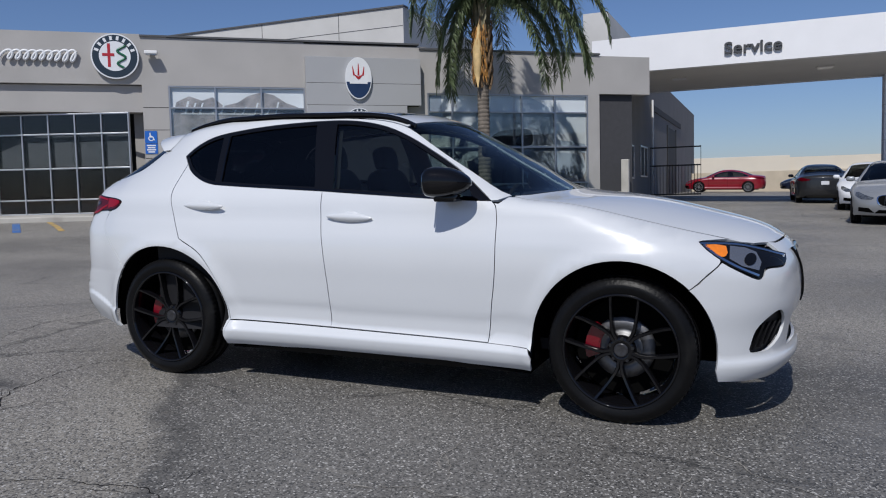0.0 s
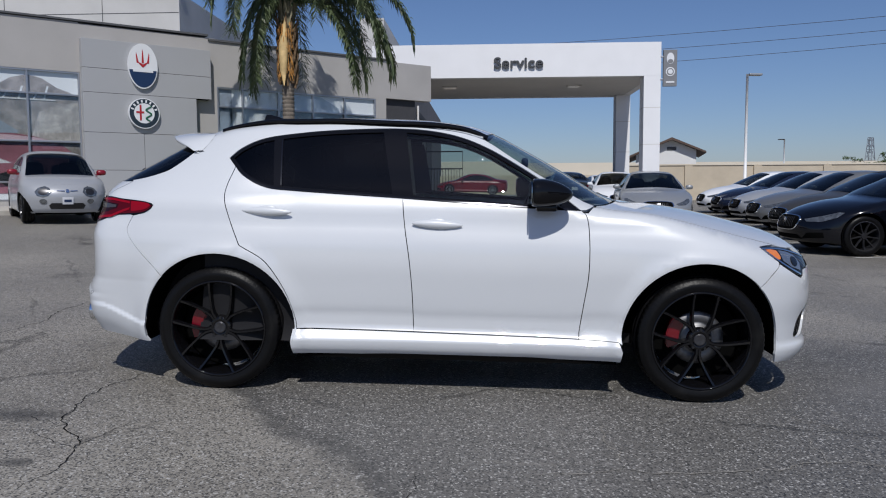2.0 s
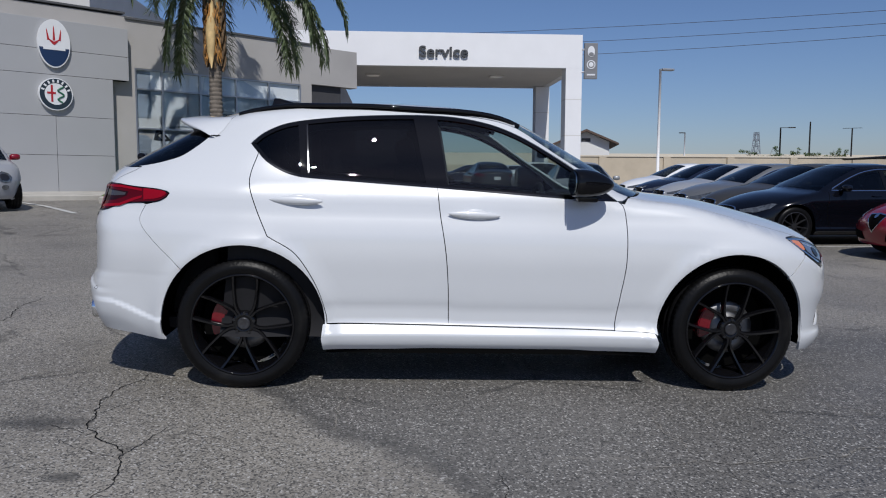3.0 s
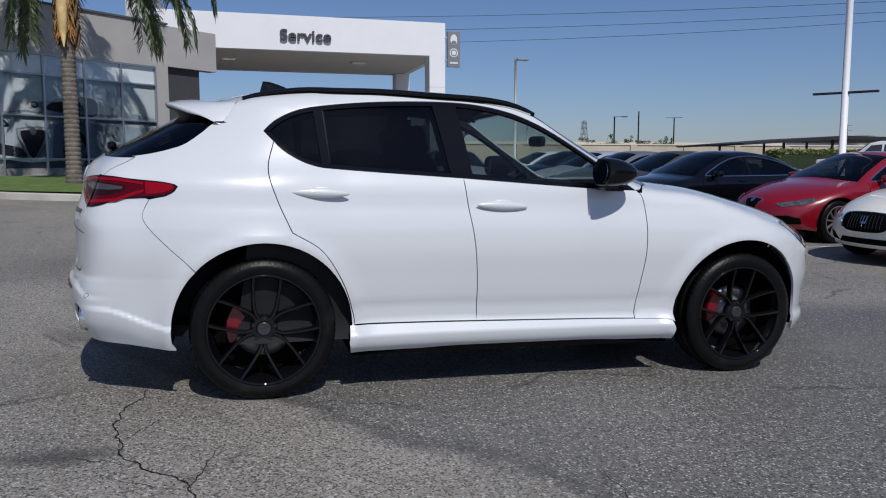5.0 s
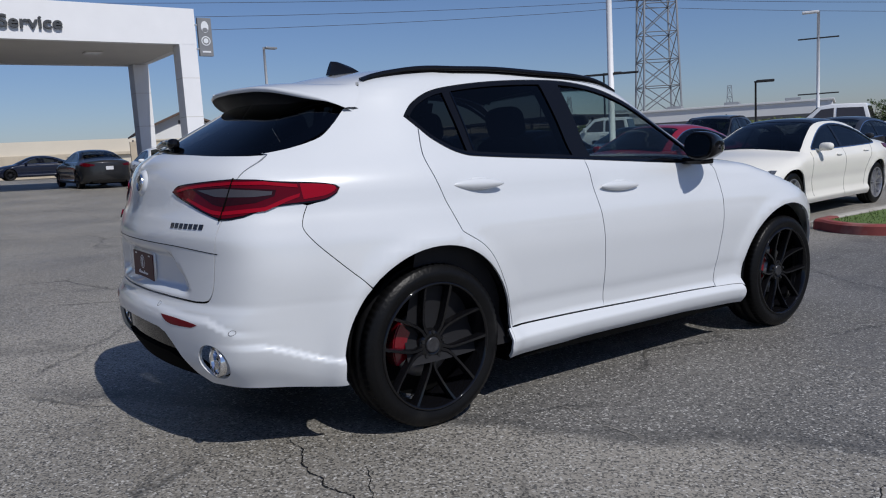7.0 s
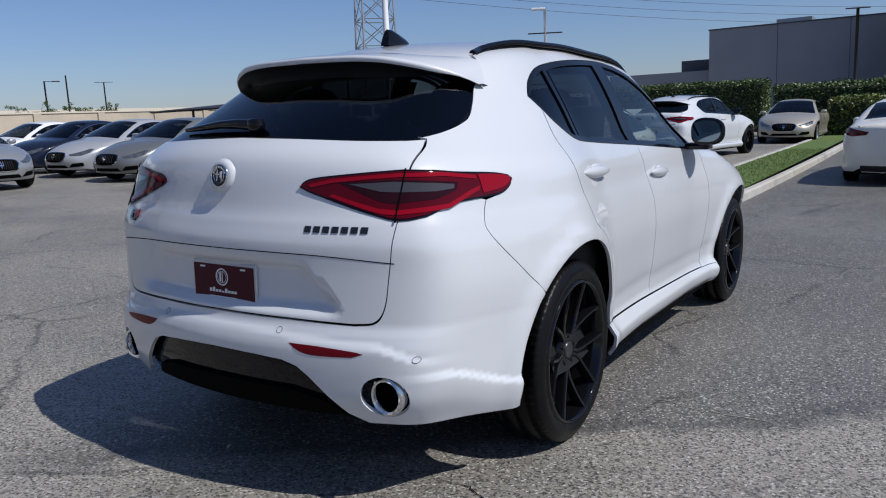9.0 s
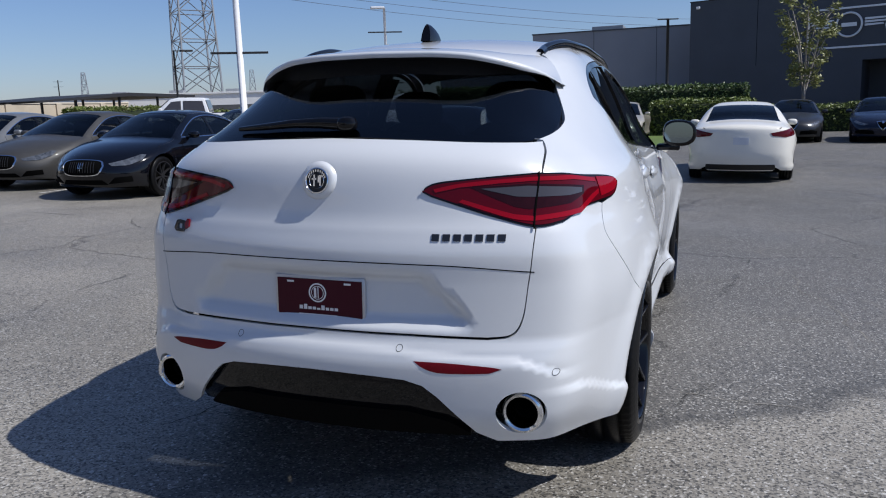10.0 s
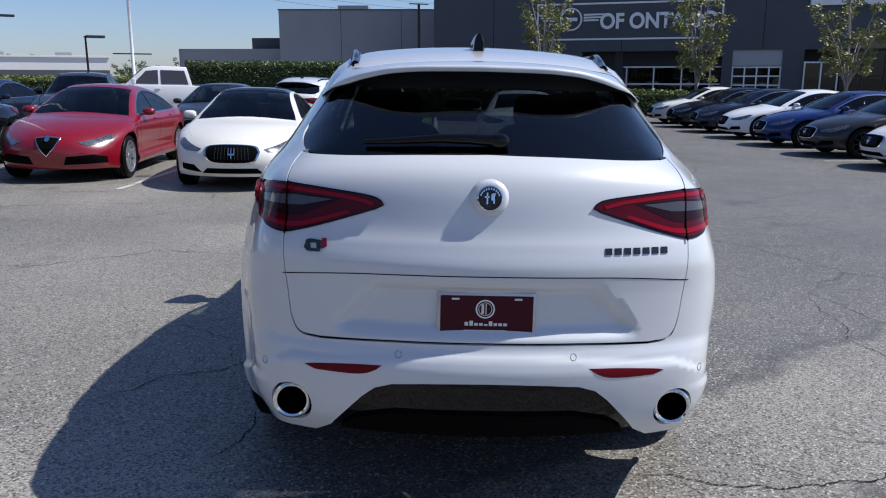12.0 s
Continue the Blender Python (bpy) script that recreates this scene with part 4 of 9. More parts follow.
def hero_wheels(car):
    tyre = tyre_mesh("tyre", 0.3685, 0.25, 0.282, n=216)
    bm = bmesh.new()
    lathe(bm, [(0.006, 0.287), (-0.001, 0.283), (-0.001, 0.277), (0.012, 0.272), (0.034, 0.267), (0.065, 0.259), (0.20, 0.252), (0.235, 0.27)], 64)
    rim = part("wheel", bm, SATIN_BLACK, None, "black alloy wheel", smooth=50)
    bm = bmesh.new()
    for side in (1, -1):
        arm = [(0.036, 0.0075 * side), (0.088, 0.0085 * side), (0.118, 0.018 * side), (0.165, 0.044 * side), (0.215, 0.075 * side), (0.254, 0.102 * side)]
        half_w, rows = [0.0115, 0.0095, 0.0105, 0.0100, 0.0100, 0.0125], []
        for (q, off), hw, y0, y1 in zip(arm, half_w, (0.044, 0.041, 0.038, 0.030, 0.018, 0.006), (0.085, 0.082, 0.078, 0.070, 0.060, 0.050)):
            rows.append([bm.verts.new((q, yy, off + s)) for s, yy in ((-hw, y1), (-hw, y0 + 0.007), (-hw * 0.6, y0), (hw * 0.6, y0), (hw, y0 + 0.007), (hw, y1))])
        for a, b in zip(rows, rows[1:]):
            for i in range(6):
                bm.faces.new((a[i], a[(i + 1) % 6], b[(i + 1) % 6], b[i]))
        bm.faces.new(rows[0])
        bm.faces.new(rows[-1][::-1])
    bmesh.ops.recalc_face_normals(bm, faces=bm.faces)
    spoke = part("spoke", bm, SATIN_BLACK, None, smooth=35)
    bm = bmesh.new()
    lathe(bm, [(0.075, 0.072), (0.050, 0.066), (0.043, 0.055), (0.043, 0.038), (0.046, 0.036), (0.046, 0.001)], 30)
    hub = part("hub", bm, SATIN_BLACK, None, smooth=40)
    bm = bmesh.new()
    lathe(bm, [(0.046, 0.036), (0.040, 0.034), (0.0385, 0.030), (0.0395, 0.026), (0.0395, 0.0005)], 28)
    cap = part("centre_cap", bm, DARK_CAP, None, "small dark centre cap", smooth=40)
    bm = bmesh.new()
    lathe(bm, [(0.128, 0.158), (0.112, 0.154), (0.112, 0.098), (0.120, 0.088), (0.085, 0.080), (0.085, 0.001)], 48)
    disc = part("brake_disc", bm, STEEL, None, "steel brake disc", smooth=30)
    bm = bmesh.new()
    prism(bm, ring(0, 0, 0.186, n=9, start=-32, end=32) + list(reversed(ring(0, 0, 0.112, n=7, start=-30, end=30))), 0.078, 0.165, lambda u, v, w: (u, w, v))
    bmesh.ops.bevel(bm, geom=bm.edges[:], offset=0.006, segments=2, affect="EDGES")
    caliper = part("caliper", bm, RED_CALIPER, None, "red brake caliper", smooth=40)
    bm = bmesh.new()
    m = Matrix.Translation((0.030 + 0.028, 0.044, 0)) @ pose(0, 0, 0, 90)
    bmesh.ops.create_cone(bm, cap_ends=True, segments=8, radius1=0.009, radius2=0.008, depth=0.012, matrix=m)
    nuts = part("wheel_bolt", bm, DARK_PLASTIC, None, smooth=40)
    # added black plate that blocks light from showing between the spokes
    bm = bmesh.new()
    lathe(bm, [(0.150, 0.246), (0.145, 0.18), (0.145, 0.001)], 40)
    shield = part("dust_shield", bm, GAP_BLACK, None, smooth=40)
    kinds = (rim, spoke, hub, cap, disc, caliper, nuts, shield)
    for x, back, half, turn in ((1.409, 167, 0.925, 22), (-1.409, 173, 0.93, 21)):
        for side in (-1, 1):
            base = new("wheel", rim.data)
            base.parent = car
            base["label"] = "black alloy wheel with five split spokes"
            base.matrix_local = Matrix.Translation((x, side * half, 0.3665)) @ (Matrix() if side < 0 else pose(0, 0, 0, 0, 0, 180))
            for ob in (hub, cap, disc, shield):
                child = new(ob.name.split(".")[0], ob.data)
                child.parent = base
                child.matrix_local = pose(0, 0, 0, 0, turn, 0)
            new("tyre", tyre).parent = base
            for k in range(5):
                child = new("spoke", spoke.data)
                child.parent = base
                child.matrix_local = pose(0, 0, 0, 0, turn + 72 * k, 0)
                child = new("wheel_bolt", nuts.data)
                child.parent = base
                child.matrix_local = pose(0, 0, 0, 0, turn + 72 * k + 36, 0)
            child = new("caliper", caliper.data)
            child.parent, child["label"] = base, "red brake caliper"
            child.matrix_local = pose(0, 0, 0, 0, -back if side < 0 else back + 180, 0)
    for ob in kinds:
        bpy.data.objects.remove(ob)


def blob(bm, centre, half, m=None, n=(20, 14), power=2.6):
    """A rounded, slightly boxy lump (superellipsoid)."""
    rows = []
    for j in range(n[1] + 1):
        v = -math.pi / 2 + math.pi * j / n[1]
        row = []
        for i in range(n[0]):
            u = 2 * math.pi * i / n[0]
            f = lambda q: math.copysign(abs(q) ** (2 / power), q)  # noqa: E731
            row.append(bm.verts.new((half[0] * f(math.cos(v)) * f(math.cos(u)), half[1] * f(math.cos(v)) * f(math.sin(u)), half[2] * f(math.sin(v)))))
        rows.append(row)
    for a, b in zip(rows, rows[1:]):
        for i in range(n[0]):
            bm.faces.new((a[i], a[(i + 1) % n[0]], b[(i + 1) % n[0]], b[i]))
    verts = [v for r in rows for v in r]
    bmesh.ops.remove_doubles(bm, verts=rows[0] + rows[-1], dist=1e-5)
    verts = [v for v in verts if v.is_valid]
    bmesh.ops.transform(bm, matrix=Matrix.Translation(centre) @ (m or Matrix()), verts=verts)


def hero_lamps(car):
    rear = lambda pts: from_rear([(-y, z) for y, z in pts])  # noqa: E731
    side = lambda pts: from_side(pts, -1.5, -1)  # noqa: E731
    lens = (rear(sp((0.332, 1.074), (0.345, 1.092), (0.39, 1.106), (0.54, 1.121), (0.65, 1.129))) + side(sp((-2.12, 1.125), (-2.03, 1.114), (-1.90, 1.105), (-1.842, 1.096)))
            + side(sp((-1.825, 1.082), (-1.84, 1.058), (-1.885, 1.036), (-1.95, 1.028), (-2.07, 1.018), (-2.14, 1.000))) + rear(sp((0.735, 0.982), (0.69, 0.972), (0.64, 0.975), (0.53, 1.005), (0.43, 1.037), (0.36, 1.060))))
    core = rear([(0.47, 1.088), (0.63, 1.098)]) + side([(-2.13, 1.09), (-2.06, 1.083)]) + side([(-2.07, 1.06), (-2.14, 1.035)]) + rear([(0.64, 1.022), (0.60, 1.030)])
    pale = rear([(0.50, 1.084), (0.63, 1.091)]) + side([(-2.13, 1.083), (-2.075, 1.077)]) + side([(-2.08, 1.064), (-2.14, 1.058)]) + rear([(0.645, 1.058), (0.60, 1.060)])
    bar_up = rear(sp((0.365, 1.083), (0.44, 1.099), (0.55, 1.110), (0.645, 1.116))) + side(sp((-2.10, 1.115), (-2.03, 1.106), (-1.98, 1.100))) + side([(-1.98, 1.088), (-2.03, 1.094), (-2.10, 1.103)]) + rear([(0.645, 1.105), (0.55, 1.099), (0.44, 1.088), (0.37, 1.073)])
    bar_low = rear(sp((0.44, 1.045), (0.52, 1.018), (0.60, 0.994), (0.655, 0.987))) + side(sp((-2.11, 1.003), (-2.03, 1.035), (-1.98, 1.052))) + side(sp((-1.975, 1.066), (-2.03, 1.050), (-2.11, 1.018))) + rear([(0.655, 1.002), (0.60, 1.008), (0.52, 1.031), (0.45, 1.053)])
    tip = side(sp((-1.97, 1.103), (-1.90, 1.099), (-1.845, 1.091), (-1.84, 1.075), (-1.88, 1.055), (-1.965, 1.042)))
    for flip in (False, True):
        lamp = sheet("tail_light", GLOSS_BLACK, HERO, REAR_TURN, lens, cell=(1.5, 0.018), off=0.004, lip=0.03, mirror=flip, parent=car, label="dark red tail light with bright red guides")
        for name, outline, material, off in (("red_lens", pull(lens, 0.3 * 0.02), RED_LENS, 0.0065), ("smoked_lens", core, SMOKE_RED, 0.0075), ("reverse_lamp", pale, SMOKE_LENS, 0.0085),
                                             ("upper_light_guide", bar_up, RED_BAR, 0.0085), ("lower_light_guide", bar_low, RED_BAR, 0.0085), ("side_lens", tip, RED_BAR, 0.0085)):
            sheet(name, material, HERO, REAR_TURN, outline, cell=(1.5, 0.015), off=off, lip=0.003, mirror=flip, parent=lamp)
        slit = rear([(0.6535, 1.13), (0.6575, 1.13), (0.6615, 0.965), (0.6575, 0.965)])
        sheet("seam", GAP_BLACK, HERO, REAR_TURN, slit, cell=(1.5, 0.02), off=0.0098, lip=0.004, mirror=flip, parent=lamp)
        refl = rear(sp((0.33, 0.573), (0.435, 0.570), (0.548, 0.561), (0.588, 0.554)) + sp((0.552, 0.541), (0.49, 0.539), (0.42, 0.539), (0.38, 0.545), (0.35, 0.558)))
        sheet("bumper_reflector", mat_refl, HERO, REAR_TURN, refl, cell=(1.5, 0.02), off=0.001, lip=0.006, mirror=flip, parent=car, label="narrow red reflector")
        for y, z in ((0.28, 0.607), (0.735, 0.535)):
            sensor = rear([(y + q[0], q[1]) for q in ring(0, z, 0.0105, n=14)])
            core_s = rear([(y + q[0], q[1]) for q in ring(0, z, 0.0092, n=14)])
            sheet("sensor_ring", GAP_BLACK, HERO, REAR_TURN, sensor, [core_s], cell=(1, 0.02), off=0.0006, lip=0.001, mirror=flip, parent=car)
    # headlights
    for flip in (False, True):
        unit = next(o for o in car.children if o.name.startswith("headlight") and (("lit" in o) is False))
        unit["lit"] = 1
        s2 = lambda pts: list(pts)  # noqa: E731
        sheet("amber_reflector", AMBER, HERO, chart_side, sp((1.785, 0.888), (1.83, 0.887), (1.875, 0.878), each=3) + sp((1.885, 0.85), (1.875, 0.835), (1.845, 0.84), (1.79, 0.88), each=3), cell=(0.02, 0.02), off=0.003, lip=0.002, mirror=flip, parent=unit, label="amber corner reflector")
        sheet("lamp_reflector", CLEAR_LENS, HERO, chart_side, [(1.892, 0.878), (1.96, 0.866), (2.01, 0.845), (2.035, 0.80), (2.025, 0.765), (1.95, 0.79), (1.895, 0.825)], cell=(0.02, 0.02), off=0.003, lip=0.002, mirror=flip, parent=unit)
        sheet("projector_lens", GLOSS_BLACK, HERO, chart_side, ring(1.985, 0.815, 0.026, n=20), cell=(0.015, 0.015), off=0.006, lip=0.004, mirror=flip, parent=unit)
        top_edge = sp((1.762, 0.899), (1.91, 0.888), (2.03, 0.860), (2.135, 0.824), each=4)
        sheet("chrome_edge", CHROME, HERO, chart_side, top_edge + [(x, z - 0.007) for x, z in reversed(top_edge)], cell=(0.02, 0.02), off=0.003, lip=0.002, mirror=flip, parent=unit)
        low_edge = sp((1.775, 0.887), (1.83, 0.843), (1.92, 0.789), (2.025, 0.738), each=4)
        sheet("chrome_edge", CHROME, HERO, chart_side, low_edge + [(x + 0.004, z + 0.008) for x, z in reversed(low_edge)], cell=(0.02, 0.02), off=0.003, lip=0.002, mirror=flip, parent=unit)


mat_refl = mat("red_bumper_reflector", (0.13, 0.002, 0.008), 0.3, spec=0.15, vary=0.1, scale=90)


def hero_trim(car):
    # roof rails
    for side in (-1, 1):
        xs = np.linspace(-1.50, 0.16, 30)
        base = HERO.cast(np.c_[xs, -0.555 + 0.045 * step(xs, -0.9, -1.5), np.full(30, 3.0)], np.array([0, 0, -1.0]))
        bm = bmesh.new()
        pts = []
        for k, q in enumerate(base):
            e = k / 29
            pts.append((float(q[0]), side * (0.552 + 0.012 * math.sin(math.pi * e) - 0.042 * float(step(q[0], -0.9, -1.5))), float(q[2]) + 0.012 * min(1, 5.5 * e, 5.5 * (1 - e)) ** 0.6))
        tube(bm, pts, 0.0145, 10)
        part("roof_rail", bm, GLOSS_BLACK, car, "gloss black roof rail", smooth=60)
        inner = lambda x: -0.537 + 0.042 * float(step(x, -0.9, -1.5))  # noqa: E731
        strip = [(float(x), inner(x)) for x in np.linspace(-1.5, 0.12, 20)] + [(float(x), inner(x) - 0.034) for x in np.linspace(0.12, -1.5, 20)]
        sheet("rail_gasket", GLOSS_BLACK, HERO, chart_top, strip, cell=(0.1, 0.05), off=0.004, lip=0.006, mirror=side > 0, parent=car)
    # fin antenna
    bm = bmesh.new()
    rows = []
    for k in range(9):
        e = k / 8
        x0, x1, h = -1.40 + 0.02 * e, -1.19 - 0.145 * e**2.0, 0.070 * e
        w = 0.030 * (1 - e * e) ** 0.7 + 0.004
        rows.append([bm.verts.new((x, y, float(HERO.top(np.array([-1.3]), np.array([0.0]))[0]) - 0.008 + h)) for x, y in ((x0 + 0.01, -w * 0.6), ((x0 + x1) / 2, -w), (x1, -0.003), (x1, 0.003), ((x0 + x1) / 2, w), (x0 + 0.01, w * 0.6))])
    for a, b in zip(rows, rows[1:]):
        for i in range(6):
            bm.faces.new((a[i], a[(i + 1) % 6], b[(i + 1) % 6], b[i]))
    bm.faces.new(rows[-1])
    bmesh.ops.recalc_face_normals(bm, faces=bm.faces)
    part("antenna_fin", bm, GLOSS_BLACK, car, "black shark-fin antenna", smooth=50)
    # spoiler over the rear glass
    aa = np.linspace(-0.625, 0.625, 51)
    n = len(aa)
    q = np.abs(aa)
    x_f = spl((0, -1.655), (0.2, -1.65), (0.4, -1.62), (0.50, -1.565), (0.55, -1.54), (0.60, -1.575), (0.625, -1.62))(q)
    x_t = spl((0, -1.92), (0.21, -1.908), (0.33, -1.885), (0.43, -1.84), (0.517, -1.775), (0.57, -1.72), (0.625, -1.65))(q)
    down = np.array([0, 0, -1.0])
    z_f = HERO.cast(np.c_[x_f, aa, np.full(n, 3.0)], down)[:, 2] + 0.002
    z_s = HERO.cast(np.c_[x_t, aa, np.full(n, 3.0)], down)[:, 2]
    z_t = spl((0, 1.528), (0.21, 1.525), (0.33, 1.517), (0.43, 1.499), (0.517, 1.475), (0.57, 1.452), (0.625, 1.415))(q)
    z_t = np.maximum(z_t, z_s + 0.004)
    z_g = HERO.cast(np.c_[x_t + 0.06, aa, np.full(n, 3.0)], down)[:, 2]
    lift = 1 - step(q, 0.4, 0.6)
    top = [np.c_[x_f + (x_t - x_f) * e, aa, z_f + (z_t - z_f) * e + 0.012 * lift * math.sin(math.pi * e)] for e in (0, 0.25, 0.5, 0.75, 0.93, 1.0)]
    thick = 0.020 - 0.017 * step(q, 0.50, 0.61)
    top += [np.c_[x_t - 0.2 * thick, aa, z_t - thick / 2], np.c_[x_t + 0.15 * thick, aa, z_t - thick]]
    # the underside is coloured black for the shade beneath the spoiler
    under = [np.c_[x_t + 0.15 * thick, aa, z_t - thick - 0.0005], np.c_[x_t + 0.05, aa, z_t - 1.4 * thick], np.c_[x_t + 0.075, aa, np.minimum(z_g + 0.004, z_t - thick)]]
    for name, rows, material, label in (("spoiler", top, WHITE_PAINT, "white roof spoiler"), ("spoiler_underside", under, DARK_PLASTIC, "spoiler underside, its shade put into a black colour")):
        verts = np.concatenate(rows)
        faces = [(k * n + i, k * n + i + 1, (k + 1) * n + i + 1, (k + 1) * n + i) for k in range(len(rows) - 1) for i in range(n - 1)]
        ob = new(name, mesh_of(name, verts, faces, material))
        ob.parent, ob["label"] = car, label
    # door mirrors
    for side in (-1, 1):
        bm = bmesh.new()
        blob(bm, (0.495, side * 0.95, 1.200), (0.150, 0.100, 0.082), pose(0, 0, 0, 0, 0, side * -8), n=(28, 18), power=2.7)
        for v in bm.verts:
            v.co.x = max(v.co.x, 0.412 + 0.10 * (abs(v.co.y) - 0.87) * 0.3)
            e = min(max((v.co.x - 0.43) / 0.20, 0), 1)
            v.co.z = 1.185 + (v.co.z - 1.185) * (1 - 0.42 * e * e)
            v.co.y = side * (0.90 + (abs(v.co.y) - 0.90) * (1 - 0.25 * e))
            v.co.z -= 0.05 * (abs(v.co.y) - 0.95) * (1 if v.co.z > 1.2 else -0.6)
        shell = part("door_mirror", bm, GLOSS_BLACK, car, "black carbon-look door mirror", smooth=45)
        bm = bmesh.new()
        box(bm, (0.44, side * 0.82 if side > 0 else -0.96, 1.095), (0.56, side * 0.96 if side > 0 else -0.82, 1.135), 0.012)
        part("mirror_arm", bm, GLOSS_BLACK, shell, smooth=40)
        bm = bmesh.new()
        outline = [(side * (0.95 + 0.083 * math.copysign(abs(math.cos(a)) ** 0.8, math.cos(a))), 1.203 + 0.062 * math.copysign(abs(math.sin(a)) ** 0.8, math.sin(a))) for a in np.linspace(0, 2 * math.pi, 28, endpoint=False)]
        prism(bm, outline, 0.404, 0.411, lambda u, v, w: (w + 0.02 * (abs(u) - 0.88), u, v))
        part("mirror_glass", bm, MIRROR, shell, "mirror glass")
    # handles
    for flip in (False, True):
        for name, x, z, tilt in (("rear_door", -1.125, 1.063, 1.0), ("front_door", -0.125, 1.003, 1.5)):
            p = HERO.cast(np.array([[x, -2.5, z]]), np.array([0, 1.0, 0]))[0]
            bm = bmesh.new()
            blob(bm, (x, p[1] - 0.016, z), (0.150, 0.017, 0.026), pose(0, 0, 0, 0, tilt, 0), n=(30, 12), power=1.7)
            blob(bm, (x + 0.005, p[1] - 0.006, z + 0.013), (0.055, 0.010, 0.022), n=(18, 8), power=2.2)
            if flip:
                bmesh.ops.scale(bm, vec=(1, -1, 1), verts=bm.verts)
                bmesh.ops.reverse_faces(bm, faces=bm.faces)
            host = [o for o in car.children if o.name.startswith(name) and "glass" not in o.name][1 if flip else 0]
            part("handle", bm, WHITE_PAINT, host, "white door handle", smooth=60)
            sheet("handle_recess", WHITE_PAINT, HERO, chart_side, ring(x, z - 0.004, 0.085, 0.030, n=24), cell=(0.03, 0.02), off=0.0015, lip=0.002, mirror=flip, parent=host)
    # exhausts
    for side in (-1, 1):
        bm = bmesh.new()
        lathe(bm, [(-2.18, 0.054), (-2.335, 0.061), (-2.352, 0.0655), (-2.361, 0.063), (-2.364, 0.057), (-2.361, 0.050), (-2.350, 0.0455), (-2.29, 0.043)], 36, "x")
        bmesh.ops.transform(bm, matrix=Matrix.Translation((0.058, side * 0.64, 0.407)), verts=bm.verts)
        bmesh.ops.recalc_face_normals(bm, faces=bm.faces)
        tip = part("exhaust_tip", bm, CHROME, car, "round chrome exhaust tip", smooth=40)
        bm = bmesh.new()
        lathe(bm, [(-2.29, 0.044), (-2.22, 0.043), (-2.20, 0.001)], 28, "x")
        lathe(bm, [(-2.32, 0.030), (-2.20, 0.030)], 20, "x")
        bmesh.ops.transform(bm, matrix=Matrix.Translation((0.058, side * 0.64, 0.407)), verts=bm.verts)
        part("pipe", bm, GAP_BLACK, tip, smooth=40)
        bm = bmesh.new()
        lathe(bm, [(-2.33, 0.076), (-2.15, 0.074), (-2.14, 0.001)], 28, "x")
        bmesh.ops.transform(bm, matrix=Matrix.Translation((0.058, side * 0.64, 0.407)), verts=bm.verts)
        for v in bm.verts:
            v.co.x = max(v.co.x, float(HERO.tail(0.4)) + 0.26 * v.co.y**2 + 0.25 * abs(v.co.y)**8 + 0.03)
        part("exhaust_bezel", bm, GLOSS_BLACK, car, smooth=40)
    # diffuser and underside
    dif = from_rear([(-0.001, 0.535), (-0.2, 0.532), (-0.34, 0.508), (-0.42, 0.44), (-0.53, 0.335), (-0.53, 0.30), (-0.001, 0.30)])
    sheet("rear_diffuser", GLOSS_BLACK, HERO, REAR_TURN, both(dif), cell=(2.2, 0.03), off=-0.035, lip=0.02, parent=car, label="gloss black rear diffuser")
    dif2 = from_rear([(-0.001, 0.40), (-0.3, 0.395), (-0.42, 0.36), (-0.48, 0.31), (-0.48, 0.30), (-0.001, 0.30)])
    sheet("diffuser_lower", GAP_BLACK, HERO, REAR_TURN, both(dif2), cell=(2.2, 0.03), off=-0.02, lip=0.05, parent=car)
    bm = bmesh.new()
    box(bm, (-1.9, -0.5, 0.27), (1.95, 0.5, 0.33))
    box(bm, (-0.95, -0.86, 0.20), (0.94, 0.86, 0.27))
    part("underbody", bm, GAP_BLACK, car)
    for x in (-1.409, 1.409):
        for side in (-1, 1):
            bm = bmesh.new()
            prof = ring(x, 0.365, 0.46, n=22, start=-12, end=192)
            a = [bm.verts.new((u, side * (0.83 if x > 0 else 0.86), v)) for u, v in prof]
            b = [bm.verts.new((u, side * 0.55, v)) for u, v in prof]
            for i in range(len(a) - 1):
                bm.faces.new((a[i], a[i + 1], b[i + 1], b[i]))
            bm.faces.new(b)
            part("wheel_liner", bm, GAP_BLACK, car, "black wheel-arch liner")
    # tailgate trims
    plate = bmesh.new()
    box(plate, (-2.352, -0.158, 0.645), (-2.338, 0.158, 0.808), 0.004)
    plate_rim = part("licence_frame", plate, mat("plate_frame", (0.55, 0.55, 0.56), 0.3, metal=0.6, vary=0.03), car, "silver-framed maroon dealer plate", smooth=40)
    bm = bmesh.new()
    box(bm, (-2.355, -0.148, 0.655), (-2.350, 0.148, 0.798))
    plate_rim.location.x = -0.022
    part("plate", bm, MAROON, plate_rim, "maroon dealer plate")
    bm = bmesh.new()
    lathe(bm, [(-2.3562, 0.031), (-2.3562, 0.026)], 28, "x")
    lathe(bm, [(-2.3562, 0.022), (-2.3562, 0.020)], 24, "x")
    box(bm, (-2.3568, -0.004, -0.018), (-2.3556, -0.001, 0.018))
    box(bm, (-2.3568, 0.004, -0.016), (-2.3556, 0.012, 0.016))
    bmesh.ops.transform(bm, matrix=Matrix.Translation((0, 0.005, 0.755)), verts=bm.verts)
    part("emblem", bm, PALE_INK, plate_rim)
    for k in range(9):
        bm = bmesh.new()
        y = 0.07 - k * 0.0155
        h = (0.012, 0.016, 0.009, 0.009, 0.006, 0.015, 0.009, 0.009, 0.009)[k]
        box(bm, (-2.3568, y - 0.0115, 0.700), (-2.3556, y, 0.700 + h))
